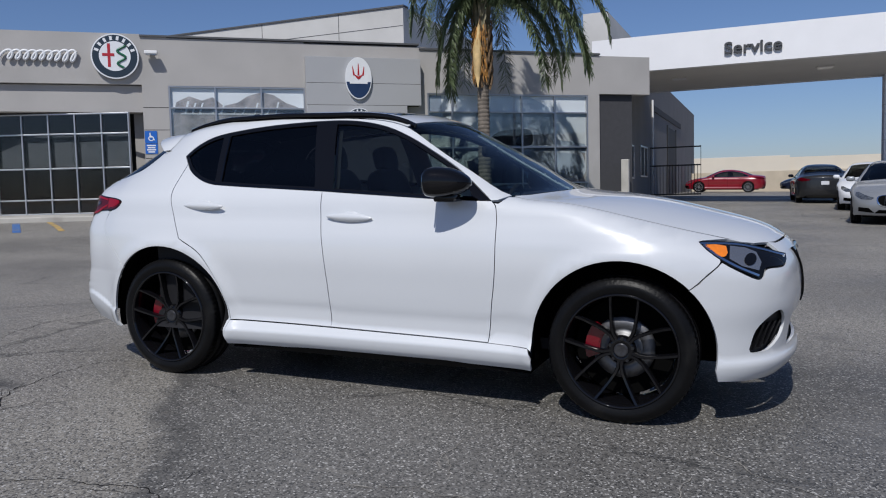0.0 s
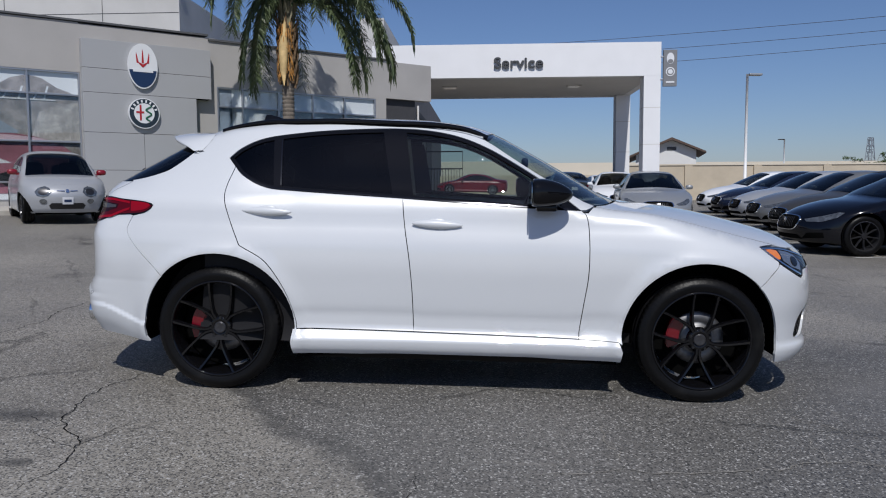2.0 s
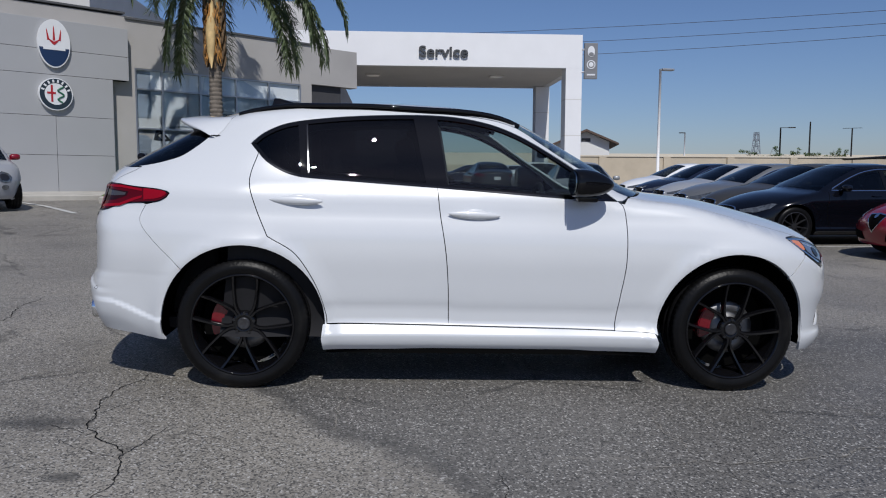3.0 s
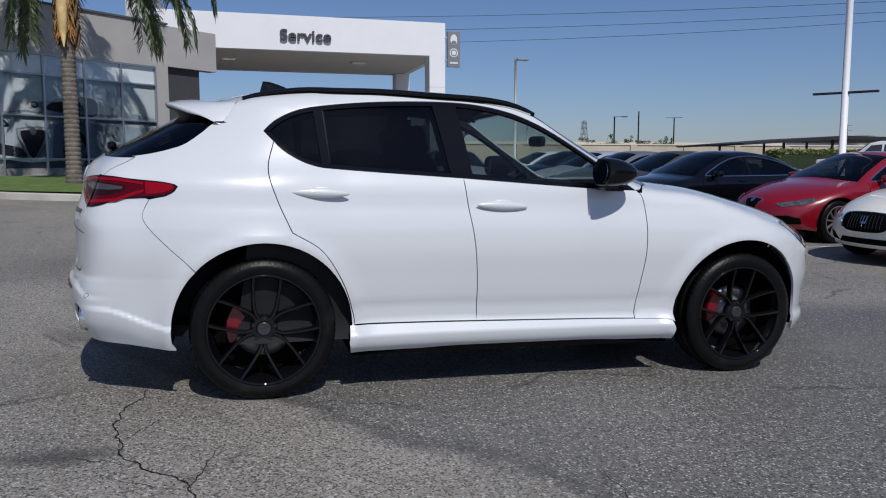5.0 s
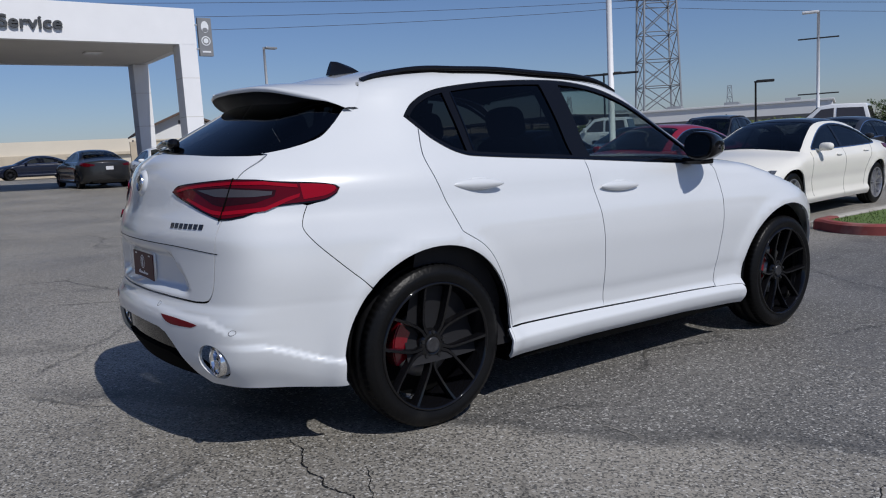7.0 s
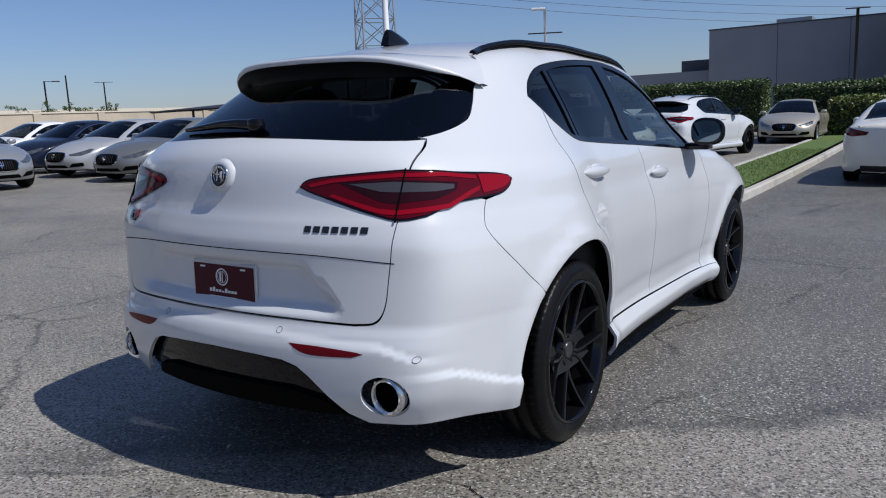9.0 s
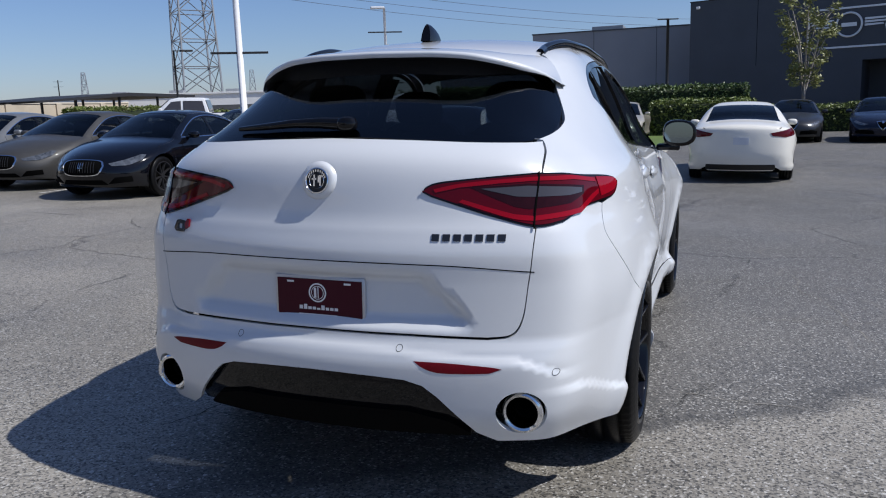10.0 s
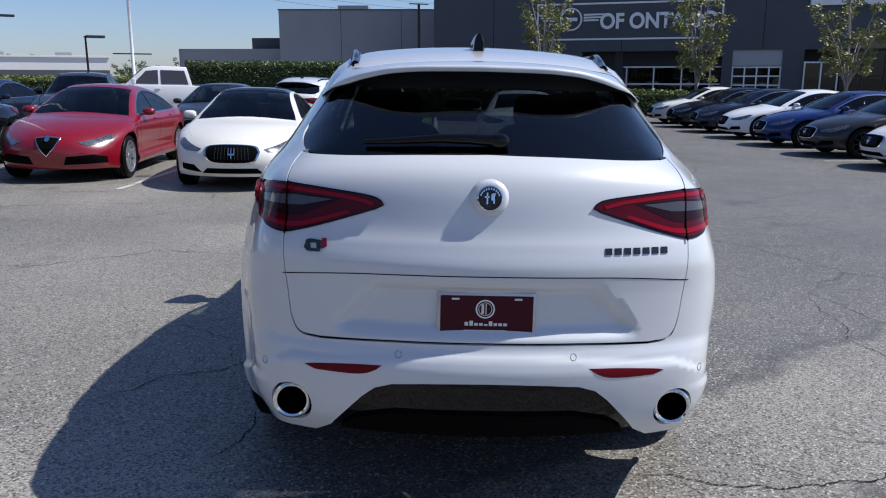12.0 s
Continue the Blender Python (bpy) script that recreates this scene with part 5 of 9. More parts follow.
        part("plate_bar", bm, PALE_INK, plate_rim)
    bm = bmesh.new()
    box(bm, (-2.3568, -0.062, 0.679), (-2.3556, 0.072, 0.686))
    part("plate_bar", bm, PALE_INK, plate_rim)
    for y, z in ((0.1, 0.788), (-0.1, 0.788), (0.1, 0.665), (-0.1, 0.665)):
        bm = bmesh.new()
        box(bm, (-2.3568, y - 0.012, z - 0.003), (-2.3556, y + 0.012, z + 0.003))
        part("plate_slot", bm, PALE_INK, plate_rim)
    # round badge in its dish
    p = HERO.cast(np.array([[-4.0, 0.0, 1.106]]), np.array([1.0, 0, 0]))[0]
    lean = pose(float(p[0]), 0, 1.106, 0, 8, 0)
    bm = bmesh.new()
    lathe(bm, [(0.004, 0.062), (-0.006, 0.056), (-0.012, 0.047), (-0.012, 0.041)], 40, "x")
    bmesh.ops.transform(bm, matrix=lean, verts=bm.verts)
    part("badge_dish", bm, WHITE_PAINT, car, smooth=60)
    bm = bmesh.new()
    lathe(bm, [(-0.010, 0.0415), (-0.017, 0.040), (-0.018, 0.037), (-0.016, 0.0355)], 40, "x")
    lathe(bm, [(-0.0165, 0.0255), (-0.018, 0.0245), (-0.0165, 0.0235)], 32, "x")
    bmesh.ops.transform(bm, matrix=lean, verts=bm.verts)
    badge = part("badge", bm, CHROME, car, "round chrome-ringed badge", smooth=50)
    bm = bmesh.new()
    lathe(bm, [(-0.0158, 0.036), (-0.0158, 0.0005)], 36, "x")
    bmesh.ops.transform(bm, matrix=lean, verts=bm.verts)
    part("badge_face", bm, DARK_PLASTIC, badge)
    bm = bmesh.new()
    for lo, hi in (((-0.0168, 0.006, -0.018), (-0.016, 0.011, 0.018)), ((-0.0168, 0.001, 0.002), (-0.016, 0.017, 0.007)), ((-0.0168, -0.015, -0.016), (-0.016, -0.010, 0.010)), ((-0.0168, -0.010, -0.006), (-0.016, -0.004, 0.014)),
                   ((-0.0168, -0.017, 0.010), (-0.016, -0.007, 0.016))):
        box(bm, lo, hi)
    for k in range(10):
        a = math.pi * (0.12 + 0.76 * k / 9)
        box(bm, (-0.0168, -0.002, -0.0035), (-0.016, 0.002, 0.0035), m=Matrix.Translation((0, 0.0305 * math.cos(a), 0.0305 * math.sin(a))))
    bmesh.ops.transform(bm, matrix=lean, verts=bm.verts)
    part("badge_marks", bm, CHROME, badge)
    # name bars and the small emblem on the tailgate
    letters = mat("black_lettering", (0.012, 0.012, 0.014), 0.25, coat=0.4, vary=0)
    for k in range(7):
        y = -0.372 - k * 0.0318
        sheet("name_bar", letters, HERO, chart_rear, [(y, 0.933), (y - 0.022, 0.933), (y - 0.022, 0.953), (y, 0.953)], cell=(0.02, 0.02), off=0.003, lip=0.004, parent=car)
    em = [(0.578, 0.920), (0.590, 0.930), (0.582, 0.955), (0.565, 0.958), (0.535, 0.955), (0.530, 0.938), (0.540, 0.920)]
    sheet("small_emblem", letters, HERO, chart_rear, em, [[(0.568, 0.929), (0.572, 0.945), (0.550, 0.947), (0.546, 0.930)]], cell=(0.02, 0.02), off=0.006, lip=0.006, parent=car)
    sheet("small_emblem_red", RED_CALIPER, HERO, chart_rear, [(0.536, 0.944), (0.528, 0.962), (0.516, 0.962), (0.514, 0.938), (0.528, 0.930)], cell=(0.02, 0.02), off=0.007, lip=0.006, parent=car)
    # groove across the tailgate
    line = sp((-0.668, 0.842), (-0.5, 0.857), (-0.339, 0.864), (0.0, 0.867), (0.339, 0.864), (0.5, 0.857), (0.668, 0.842))
    sheet("tailgate_groove", GAP_BLACK, HERO, chart_rear, line + [(y, z - 0.0032) for y, z in reversed(line)], cell=(0.03, 0.02), off=0.0008, lip=0.001, parent=car)
    # wiper
    bm = bmesh.new()
    arm = []
    for y, x, lift in ((-0.035, -2.215, 0.016), (0.06, -2.212, 0.020), (0.16, -2.20, 0.018), (0.30, -2.18, 0.012), (0.41, -2.15, 0.009)):
        arm.append((x, y, float(HERO.top(np.array([x]), np.array([abs(y)]))[0]) + lift))
    tube(bm, arm, 0.022, 10, taper=0.008)
    blob(bm, arm[0], (0.026, 0.034, 0.025), n=(16, 10))
    part("rear_wiper", bm, GLOSS_BLACK, car, "black rear wiper", smooth=60)
    # nose: grille, intakes
    shield = from_front([(-0.27, 0.825), (0.27, 0.825), (0.001, 0.535)])
    sheet("grille_mesh", DARK_PLASTIC, HERO, FRONT_TURN, shield, cell=(2, 0.05), off=-0.03, lip=0, parent=car, label="black shield-shaped grille")
    rim = from_front([(-0.285, 0.84), (0.285, 0.84), (0.001, 0.525)])
    sheet("grille_rim", GLOSS_BLACK, HERO, FRONT_TURN, rim, [shield], cell=(2, 0.05), off=0.012, lip=0.02, parent=car)
    low = from_front([(-0.43, 0.35), (-0.39, 0.53), (0.39, 0.53), (0.43, 0.35)])
    sheet("lower_grille", DARK_PLASTIC, HERO, FRONT_TURN, low, cell=(2, 0.05), off=-0.03, lip=0, parent=car)
    for flip in (False, True):
        intake = sp((1.985, 0.38), (2.015, 0.48), (2.075, 0.543), (2.135, 0.572), (2.16, 0.50), (2.135, 0.41), (2.075, 0.36), (2.003, 0.357), each=4)
        vent = sheet("side_intake", DARK_PLASTIC, HERO, chart_side, intake, cell=(0.04, 0.04), off=-0.03, lip=0, mirror=flip, parent=car, label="black side intake")
        for k in range(4):
            x = 2.018 + 0.026 * k
            sheet("intake_slat", GLOSS_BLACK, HERO, chart_side, [(x, 0.375 + 0.01 * k), (x + 0.008, 0.375 + 0.01 * k), (x + 0.05, 0.50), (x + 0.042, 0.50)], cell=(0.03, 0.03), off=-0.012, lip=0.012, mirror=flip, parent=vent)


def hero_cabin(car):
    for flip in (False, True):
        sheet("door_card", CABIN_DARK, HERO, chart_side, [(-1.55, 0.32), (0.95, 0.32), (0.80, 1.07), (-1.45, 1.15)], cell=(0.12, 0.1), off=-0.075, lip=0, mirror=flip, parent=car)
        sheet("pillar_trim", CABIN_DARK, HERO, chart_side, [(-0.49, 1.545), (-0.315, 1.545), (-0.26, 1.17), (-0.415, 1.17)], cell=(0.06, 0.06), off=-0.05, lip=0, mirror=flip, parent=car)
    bm = bmesh.new()
    box(bm, (-1.95, -0.70, 0.30), (1.2, 0.70, 0.36))
    box(bm, (-2.12, -0.6, 0.36), (-1.6, 0.6, 1.12), 0.03)
    part("cabin_floor", bm, CABIN_DARK, car)
    bm = bmesh.new()
    box(bm, (0.62, -0.72, 0.6), (1.05, 0.72, 1.06), 0.06)
    box(bm, (0.55, 0.15, 1.0), (0.8, 0.58, 1.12), 0.05)
    dash = part("dashboard", bm, CABIN_DARK, car, smooth=40)
    bm = bmesh.new()
    tube(bm, [(0.44 + 0.05 * math.sin(a), 0.38 + 0.185 * math.cos(a), 0.98 + 0.178 * math.sin(a)) for a in np.linspace(0, 2 * math.pi, 25)], 0.016, 8, caps=False)
    box(bm, (0.43, 0.22, 0.95), (0.47, 0.54, 1.0), 0.01)
    part("steering_wheel", bm, CABIN_DARK, car, smooth=60)
    for x, y, leather in ((-0.15, 0.37, RED_LEATHER), (-0.15, -0.37, RED_LEATHER), (-1.05, 0.40, CABIN_DARK), (-1.05, -0.40, CABIN_DARK)):
        bm = bmesh.new()
        blob(bm, (x + 0.02, y, 0.62), (0.27, 0.26, 0.10), power=4)
        part("seat", bm, leather, car, smooth=60)
        bm = bmesh.new()
        blob(bm, (x - 0.28, y, 0.93), (0.09, 0.25, 0.36), pose(0, 0, 0, 0, -14, 0), power=4)
        back = part("seat_back", bm, CABIN_DARK, car, smooth=60)
        bm = bmesh.new()
        blob(bm, (x - 0.36, y, 1.35), (0.055, 0.13, 0.09), pose(0, 0, 0, 0, -14, 0), power=3.4)
        part("headrest", bm, CABIN_DARK, back, smooth=60)
    bm = bmesh.new()
    blob(bm, (0.42, 0, 1.38), (0.02, 0.12, 0.035), power=4)
    part("rear_view_mirror", bm, CABIN_DARK, car, smooth=60)
    head = [(-1.5, -0.5), (0.1, -0.54), (0.1, 0.54), (-1.5, 0.5)]
    sheet("headliner", CABIN_DARK, HERO, chart_top, head, cell=(0.2, 0.15), off=-0.04, lip=0, parent=car)


hero_wheels(HERO_CAR)
hero_lamps(HERO_CAR)
hero_trim(HERO_CAR)
hero_cabin(HERO_CAR)

# ---- the other parked cars ----
def paint(name, color, rough=0.3, metal=0.0):
    return mat(name, color, rough, metal=metal, coat=0.7, vary=0.02, scale=2, spec=0.08)


PAINTS = {
    "white": paint("ivory_white_paint", (0.74, 0.72, 0.66)), "black": paint("black_car_paint", (0.003, 0.0035, 0.006), 0.12), "grey": paint("grey_metallic_paint", (0.10, 0.10, 0.105), 0.35, 0.4),
    "silver": paint("silver_metallic_paint", (0.34, 0.35, 0.36), 0.35, 0.45), "red": mat("red_car_paint", (0.21, 0.0015, 0.010), 0.3, coat=0.8, vary=0.02, scale=2), "blue": paint("deep_blue_paint", (0.010, 0.026, 0.12), 0.25, 0.2),
    "navy": paint("navy_paint", (0.010, 0.014, 0.030), 0.25), "graphite": paint("graphite_paint", (0.030, 0.031, 0.034), 0.35, 0.3), "dusty": mat("dusty_black_paint", (0.035, 0.034, 0.033), 0.55, coat=0.3, vary=0.08),
    "steel": paint("steel_grey_paint", (0.19, 0.195, 0.20), 0.35, 0.45),
    "champagne": paint("champagne_paint", (0.42, 0.39, 0.33), 0.35, 0.4), "pale_silver": paint("pale_silver_paint", (0.37, 0.38, 0.40), 0.35, 0.2), "offwhite": paint("cool_white_paint", (0.72, 0.73, 0.75)),
}
ALLOY = mat("silver_alloy_wheel", (0.50, 0.50, 0.52), 0.3, metal=0.8, vary=0.05)
DARK_ALLOY = mat("dark_alloy_wheel", (0.05, 0.05, 0.055), 0.3, metal=0.6, vary=0.05)
LAMP_GLASS = mat("headlamp_unit", (0.14, 0.15, 0.16), 0.12, metal=0.5, coat=1.0, vary=0.6, scale=16)
SCREEN_GLASS = glass_mat("windscreen_glass", (0.22, 0.25, 0.26))
PLATE_PALE = mat("pale_number_plate", (0.62, 0.63, 0.66), 0.4, vary=0.05)

SEDAN = Shape(
    plan=[(-2.6, 0.86), (-1.9, 0.93), (-1.5, 0.955), (-0.8, 0.93), (0.0, 0.92), (0.9, 0.93), (1.5, 0.955), (2.0, 0.91), (2.5, 0.82)],
    inset=[(0.12, 0.10), (0.2, 0.04), (0.28, 0.0), (0.36, 0.03), (0.5, 0.03), (0.66, 0.008), (0.78, 0.0), (0.86, 0.015), (0.93, 0.05), (1.0, 0.10), (1.2, 0.215), (1.35, 0.32), (1.45, 0.42)],
    roofline=[(-2.75, 0.86), (-2.52, 1.03), (-2.2, 1.085), (-1.75, 1.14), (-1.3, 1.305), (-0.9, 1.41), (-0.4, 1.462), (0.0, 1.452), (0.3, 1.39), (0.7, 1.225), (1.08, 1.05), (1.2, 0.992), (1.7, 0.91), (2.1, 0.805), (2.35, 0.69), (2.6, 0.48)],
    tail=[(0.12, -2.3), (0.3, -2.47), (0.55, -2.53), (0.8, -2.52), (1.0, -2.5), (1.12, -2.4)],
    nose=[(0.12, 2.2), (0.24, 2.38), (0.45, 2.44), (0.62, 2.40), (0.74, 2.28), (0.86, 2.0)],
    hubs=(-1.5, 1.5), hub_z=0.35, arch=0.385, flare=0.012, taper=0.14, taper_x=-0.9, belt=(0.95, 1.3), crown=0.12, bend=(0.28, 0.35, 0.2), tail_bow=(0.32, 0.5, 0.0), nose_bow=(0.40, 0.5))
SALOON = dict(
    edge=((-2.4, 0.60), (-2.1, 0.72), (-1.8, 0.70), (-1.4, 0.61), (-0.9, 0.555), (-0.3, 0.55), (0.2, 0.58), (0.6, 0.66), (0.95, 0.755), (1.15, 0.795), (1.6, 0.76), (1.9, 0.66), (2.1, 0.52)),
    ends=(2.08, -2.36), cuts=(1.0, 0.16, -0.92, -1.66), bows=(0.13, 0.07, -0.05, -0.10), nose_bow=0.20, tail_bow=0.10,
    dlo_top=((0.80, 0.985), (0.62, 1.075), (0.35, 1.20), (0.05, 1.30), (-0.30, 1.348), (-0.65, 1.335), (-1.0, 1.262), (-1.3, 1.15), (-1.52, 1.035)), dlo_low=((-1.52, 1.035), (-1.4, 1.005), (-0.6, 0.985), (0.80, 0.975)), post=-0.30,
    seams=(((0.86, 0.95), (0.90, 0.62), (0.82, 0.30)), ((-0.28, 0.975), (-0.27, 0.6), (-0.25, 0.27)), ((-1.32, 1.0), (-1.22, 0.85), (-1.06, 0.66), (-0.99, 0.35))),
    head=((25, 0.610), (40, 0.665), (56, 0.735), (61, 0.730), (55, 0.650), (42, 0.575), (28, 0.570)), tail=((24, 0.90), (42, 0.965), (58, 0.985), (62, 0.93), (52, 0.86), (38, 0.825), (26, 0.85)),
    sill=0.2, wheel=0.345, track=0.925, mirror=(0.60, 1.02), handle=((-0.05, 0.88), (-1.05, 0.90)))


def wheel_kit(r, rim_r, spokes, alloy):
    """Meshes of a plain road wheel: tyre, rim with spokes."""
    tyre = tyre_mesh("tyre", r, 0.235, rim_r, lug=False, n=56)
    bm = bmesh.new()
    lathe(bm, [(0.004, rim_r + 0.004), (0.002, rim_r - 0.008), (0.03, rim_r - 0.018), (0.16, rim_r - 0.026), (0.165, 0.001)], 48)
    for k in range(spokes):
        m = pose(0, 0, 0, 0, 360 * k / spokes, 0)
        rows = []
        for q, hw, y in ((0.0, 0.0, 0.035), (0.04, 0.018, 0.035), (rim_r * 0.6, 0.011, 0.028), (rim_r - 0.008, 0.014, 0.010)):
            rows.append([bm.verts.new(m @ Vector(c)) for c in ((q, y + 0.035, -hw), (q, y, -hw * 0.6), (q, y, hw * 0.6), (q, y + 0.035, hw))])
        for a, b in zip(rows, rows[1:]):
            for i in range(3):
                bm.faces.new((a[i], a[i + 1], b[i + 1], b[i]))
    bmesh.ops.remove_doubles(bm, verts=bm.verts, dist=1e-4)
    lathe(bm, [(0.05, 0.05), (0.028, 0.045), (0.026, 0.001)], 20)
    bmesh.ops.recalc_face_normals(bm, faces=bm.faces)
    rim = part("wheel", bm, alloy, None, smooth=35)
    me = rim.data
    bpy.data.objects.remove(rim)
    bm = bmesh.new()
    lathe(bm, [(0.155, rim_r - 0.03), (0.150, 0.001)], 24)
    well = part("brake_disc", bm, GAP_BLACK, None)
    dark = well.data
    bpy.data.objects.remove(well)
    return tyre, me, dark


def build_car(name, shape, S, colour, kit, label, grille, cell=0.09, cabin=True):
    """A parked car in its own frame: panels cut from its shape, glass, lamps, wheels. Returns its empty."""
    car = empty(name, Matrix(), label, "car")
    body, c = PAINTS[colour], cell
    edge = spl(*sorted(S["edge"]))
    x1, x0 = S["ends"]
    xs = np.linspace(x1, x0, 46)
    rim = shape.cast(np.c_[xs, -edge(xs), np.full(len(xs), 3.0)], np.array([0, 0, -1.0]))
    zc = [(float(q[0]), float(q[2])) for q in rim]
    r, hz = shape.arch, shape.hub_z
    hf, hr, sl = shape.hubs[1], shape.hubs[0], S["sill"]
    dip = -math.degrees(math.asin((hz - sl) / r))
    side = zc + [(x0, 0.30), (x0 + 0.12, sl + 0.03)] + ring(hr, hz, r, n=20, start=180 - dip, end=dip) + ring(hf, hz, r, n=20, start=180 - dip, end=dip) + [(x1 - 0.06, sl + 0.02), (x1, 0.30)]
    dlo = sp(*S["dlo_top"], each=4) + sp(*S["dlo_low"], each=4)[1:-1]
    top = spl(*sorted(S["dlo_top"]))
    low = spl(*sorted(S["dlo_low"]))
    post = S["post"]
    lo_x, hi_x = S["dlo_top"][-1][0], S["dlo_top"][0][0]

    def pane(a, b):
        q = np.linspace(a, b, 12)
        return [(x, float(top(x)) - 0.022) for x in q] + [(x, float(low(x)) + 0.02) for x in q[::-1]]
    panes = [pane(hi_x - 0.13, post + 0.045), pane(post - 0.03, lo_x + 0.10)]
    ft, rt = chart_turn(hf - 0.15, 1), chart_turn(hr + 0.15, -1)
    for flip in (False, True):
        sheet("body_side", body, shape, chart_side, side, [dlo], cell=(c, c * 0.7), lip=0.02, mirror=flip, parent=car)
        sheet("window_frame", GLOSS_BLACK, shape, chart_side, dlo, panes, cell=(c, c), off=-0.002, lip=0.01, mirror=flip, parent=car)
        sheet("window_trim", CHROME, shape, chart_side, pull(dlo, -0.011), [pull(dlo, 0.001)], cell=(c, c), off=0.003, lip=0.006, mirror=flip, parent=car)
        for p in panes:
            sheet("side_window", SCREEN_GLASS, shape, chart_side, p, cell=(c, c), off=-0.008, lip=0, mirror=flip, parent=car)
        for s in S["seams"]:
            line = sp(*s, each=4)
            sheet("door_seam", GAP_BLACK, shape, chart_side, line + [(x + 0.007, z) for x, z in reversed(line)], cell=(c, c), off=0.001, lip=0.002, mirror=flip, parent=car)
        for hx, hzz in S["handle"]:
            sheet("door_handle", body, shape, chart_side, ring(hx, hzz, 0.10, 0.013, n=14), cell=(0.05, 0.05), off=0.02, lip=0.02, mirror=flip, parent=car)
        lamp = [(-u if flip else u, v) for u, v in S["head"]]
        sheet("headlight", LAMP_GLASS, shape, ft, lamp, cell=(4, 0.05), off=0.006, lip=0.02, parent=car)
        lamp = [(-u if flip else u, v) for u, v in S["tail"]]
        sheet("tail_light", RED_LENS, shape, rt, lamp, cell=(4, 0.05), off=0.006, lip=0.02, parent=car)
        bm = bmesh.new()
        mx, mz = S["mirror"]
        my = float(shape.side(np.array([mx]), np.array([mz - 0.08]))[0])
        sgn = 1 if flip else -1
        blob(bm, (mx, sgn * (my + 0.11), mz), (0.075, 0.10, 0.062), n=(14, 8), power=2.8)
        box(bm, (mx - 0.03, min(sgn * (my - 0.06), sgn * (my + 0.05)), mz - 0.06), (mx + 0.05, max(sgn * (my - 0.06), sgn * (my + 0.05)), mz - 0.03))
        part("door_mirror", bm, body, car, smooth=50)
    cuts, bows = S["cuts"], S["bows"]

    def across(x, bow, n=9):
        """A seam over the car at x, bowed by bow in the middle, from the right edge to the left."""
        e = float(edge(x))
        return [(x + bow * (1 - (a / e) ** 2), a) for a in np.linspace(-e, e, n)]

    def along(a, b, n=9):
        return [(x, float(edge(x))) for x in np.linspace(a, b, n)]

    def deck(name, material, xa, ba, xb, bb, off=0.0):
        front, back = across(xa, ba), across(xb, bb)
        outline = front + along(xa, xb)[1:-1] + back[::-1] + [(x, -y) for x, y in along(xb, xa)[1:-1]]
        return sheet(name, material, shape, chart_top, outline, cell=(c, c), off=off, lip=0.01, parent=car)
    deck("hood", body, x1, S["nose_bow"], cuts[0] + 0.01, bows[0])
    deck("windscreen", SCREEN_GLASS, cuts[0], bows[0], cuts[1], bows[1], -0.004)
    deck("roof", body if S.get("roof") is None else S["roof"], cuts[1] - 0.005, bows[1], cuts[2] + 0.005, bows[2])
    if len(cuts) > 3:
        deck("rear_window", SCREEN_GLASS, cuts[2], bows[2], cuts[3], bows[3], -0.004)
        deck("boot_lid", body, cuts[3] - 0.005, bows[3], x0, -S["tail_bow"])
    for nm, x, bow, chart, axis, sign, z_end in (("front_bumper", x1, S["nose_bow"], ft, hf - 0.15, 1, 0.30), ("rear_bumper", x0, -S["tail_bow"], rt, hr + 0.15, -1, 0.30)):
        lip3 = shape.cast(*chart_top(np.array(across(x, bow, 15))))
        arc = [tuple(q) for q in turn_of(lip3, axis, sign)]
        drop = np.linspace(float(lip3[0][2]) - 0.02, 0.30, 9)
        flank = shape.cast(*chart_side(np.array([(x, z) for z in drop] + [(x - sign * 0.06, sl + 0.02)])))
        down = [tuple(q) for q in turn_of(flank, axis, sign)]
        up = arc[0] if arc[0][0] > arc[-1][0] else arc[-1]
        if arc[0] == up:
            arc = arc[::-1]
        outline = arc + down + [(-u, v) for u, v in reversed(down)]
        sheet(nm, body, shape, chart, outline, cell=(4.5, c * 0.7), lip=0.02, parent=car)
    grille(car, shape, ft, rt)
    tyre, rim_me, dark = kit
    for x in shape.hubs:
        for sgn in (-1, 1):
            w = new("wheel", rim_me)
            w.parent = car
            w.matrix_local = Matrix.Translation((x, sgn * S["track"], S["wheel"] + 0.001)) @ (pose(0, 0, 0, 0, 17, 0) if sgn < 0 else pose(0, 0, 0, 0, 9, 180))
            new("tyre", tyre).parent = w
            new("brake_disc", dark).parent = w
    bm = bmesh.new()
    box(bm, (x0 + 0.3, 0.25 - S["track"], sl - 0.03), (x1 - 0.2, S["track"] - 0.25, sl + 0.10))
    for x in shape.hubs:
        for sgn in (-1, 1):
            prof = ring(x, hz, r + 0.012, n=14, start=-10, end=190)
            a = [bm.verts.new((u, sgn * (S["track"] - 0.05), v)) for u, v in prof]
            b = [bm.verts.new((u, sgn * (S["track"] - 0.36), v)) for u, v in prof]
            for i in range(len(a) - 1):
                bm.faces.new((a[i], a[i + 1], b[i + 1], b[i]))
            bm.faces.new(b)
    part("underbody", bm, GAP_BLACK, car)
    if cabin:
        bm = bmesh.new()
        bx = cuts[1]
        box(bm, (cuts[-1] + 0.1, -0.72, sl + 0.1), (cuts[0] - 0.1, 0.72, low(0) - 0.10))
        for y in (-0.36, 0.36):
            blob(bm, (post - 0.1, y, low(0) + 0.02), (0.10, 0.22, 0.26), n=(12, 8), power=4)
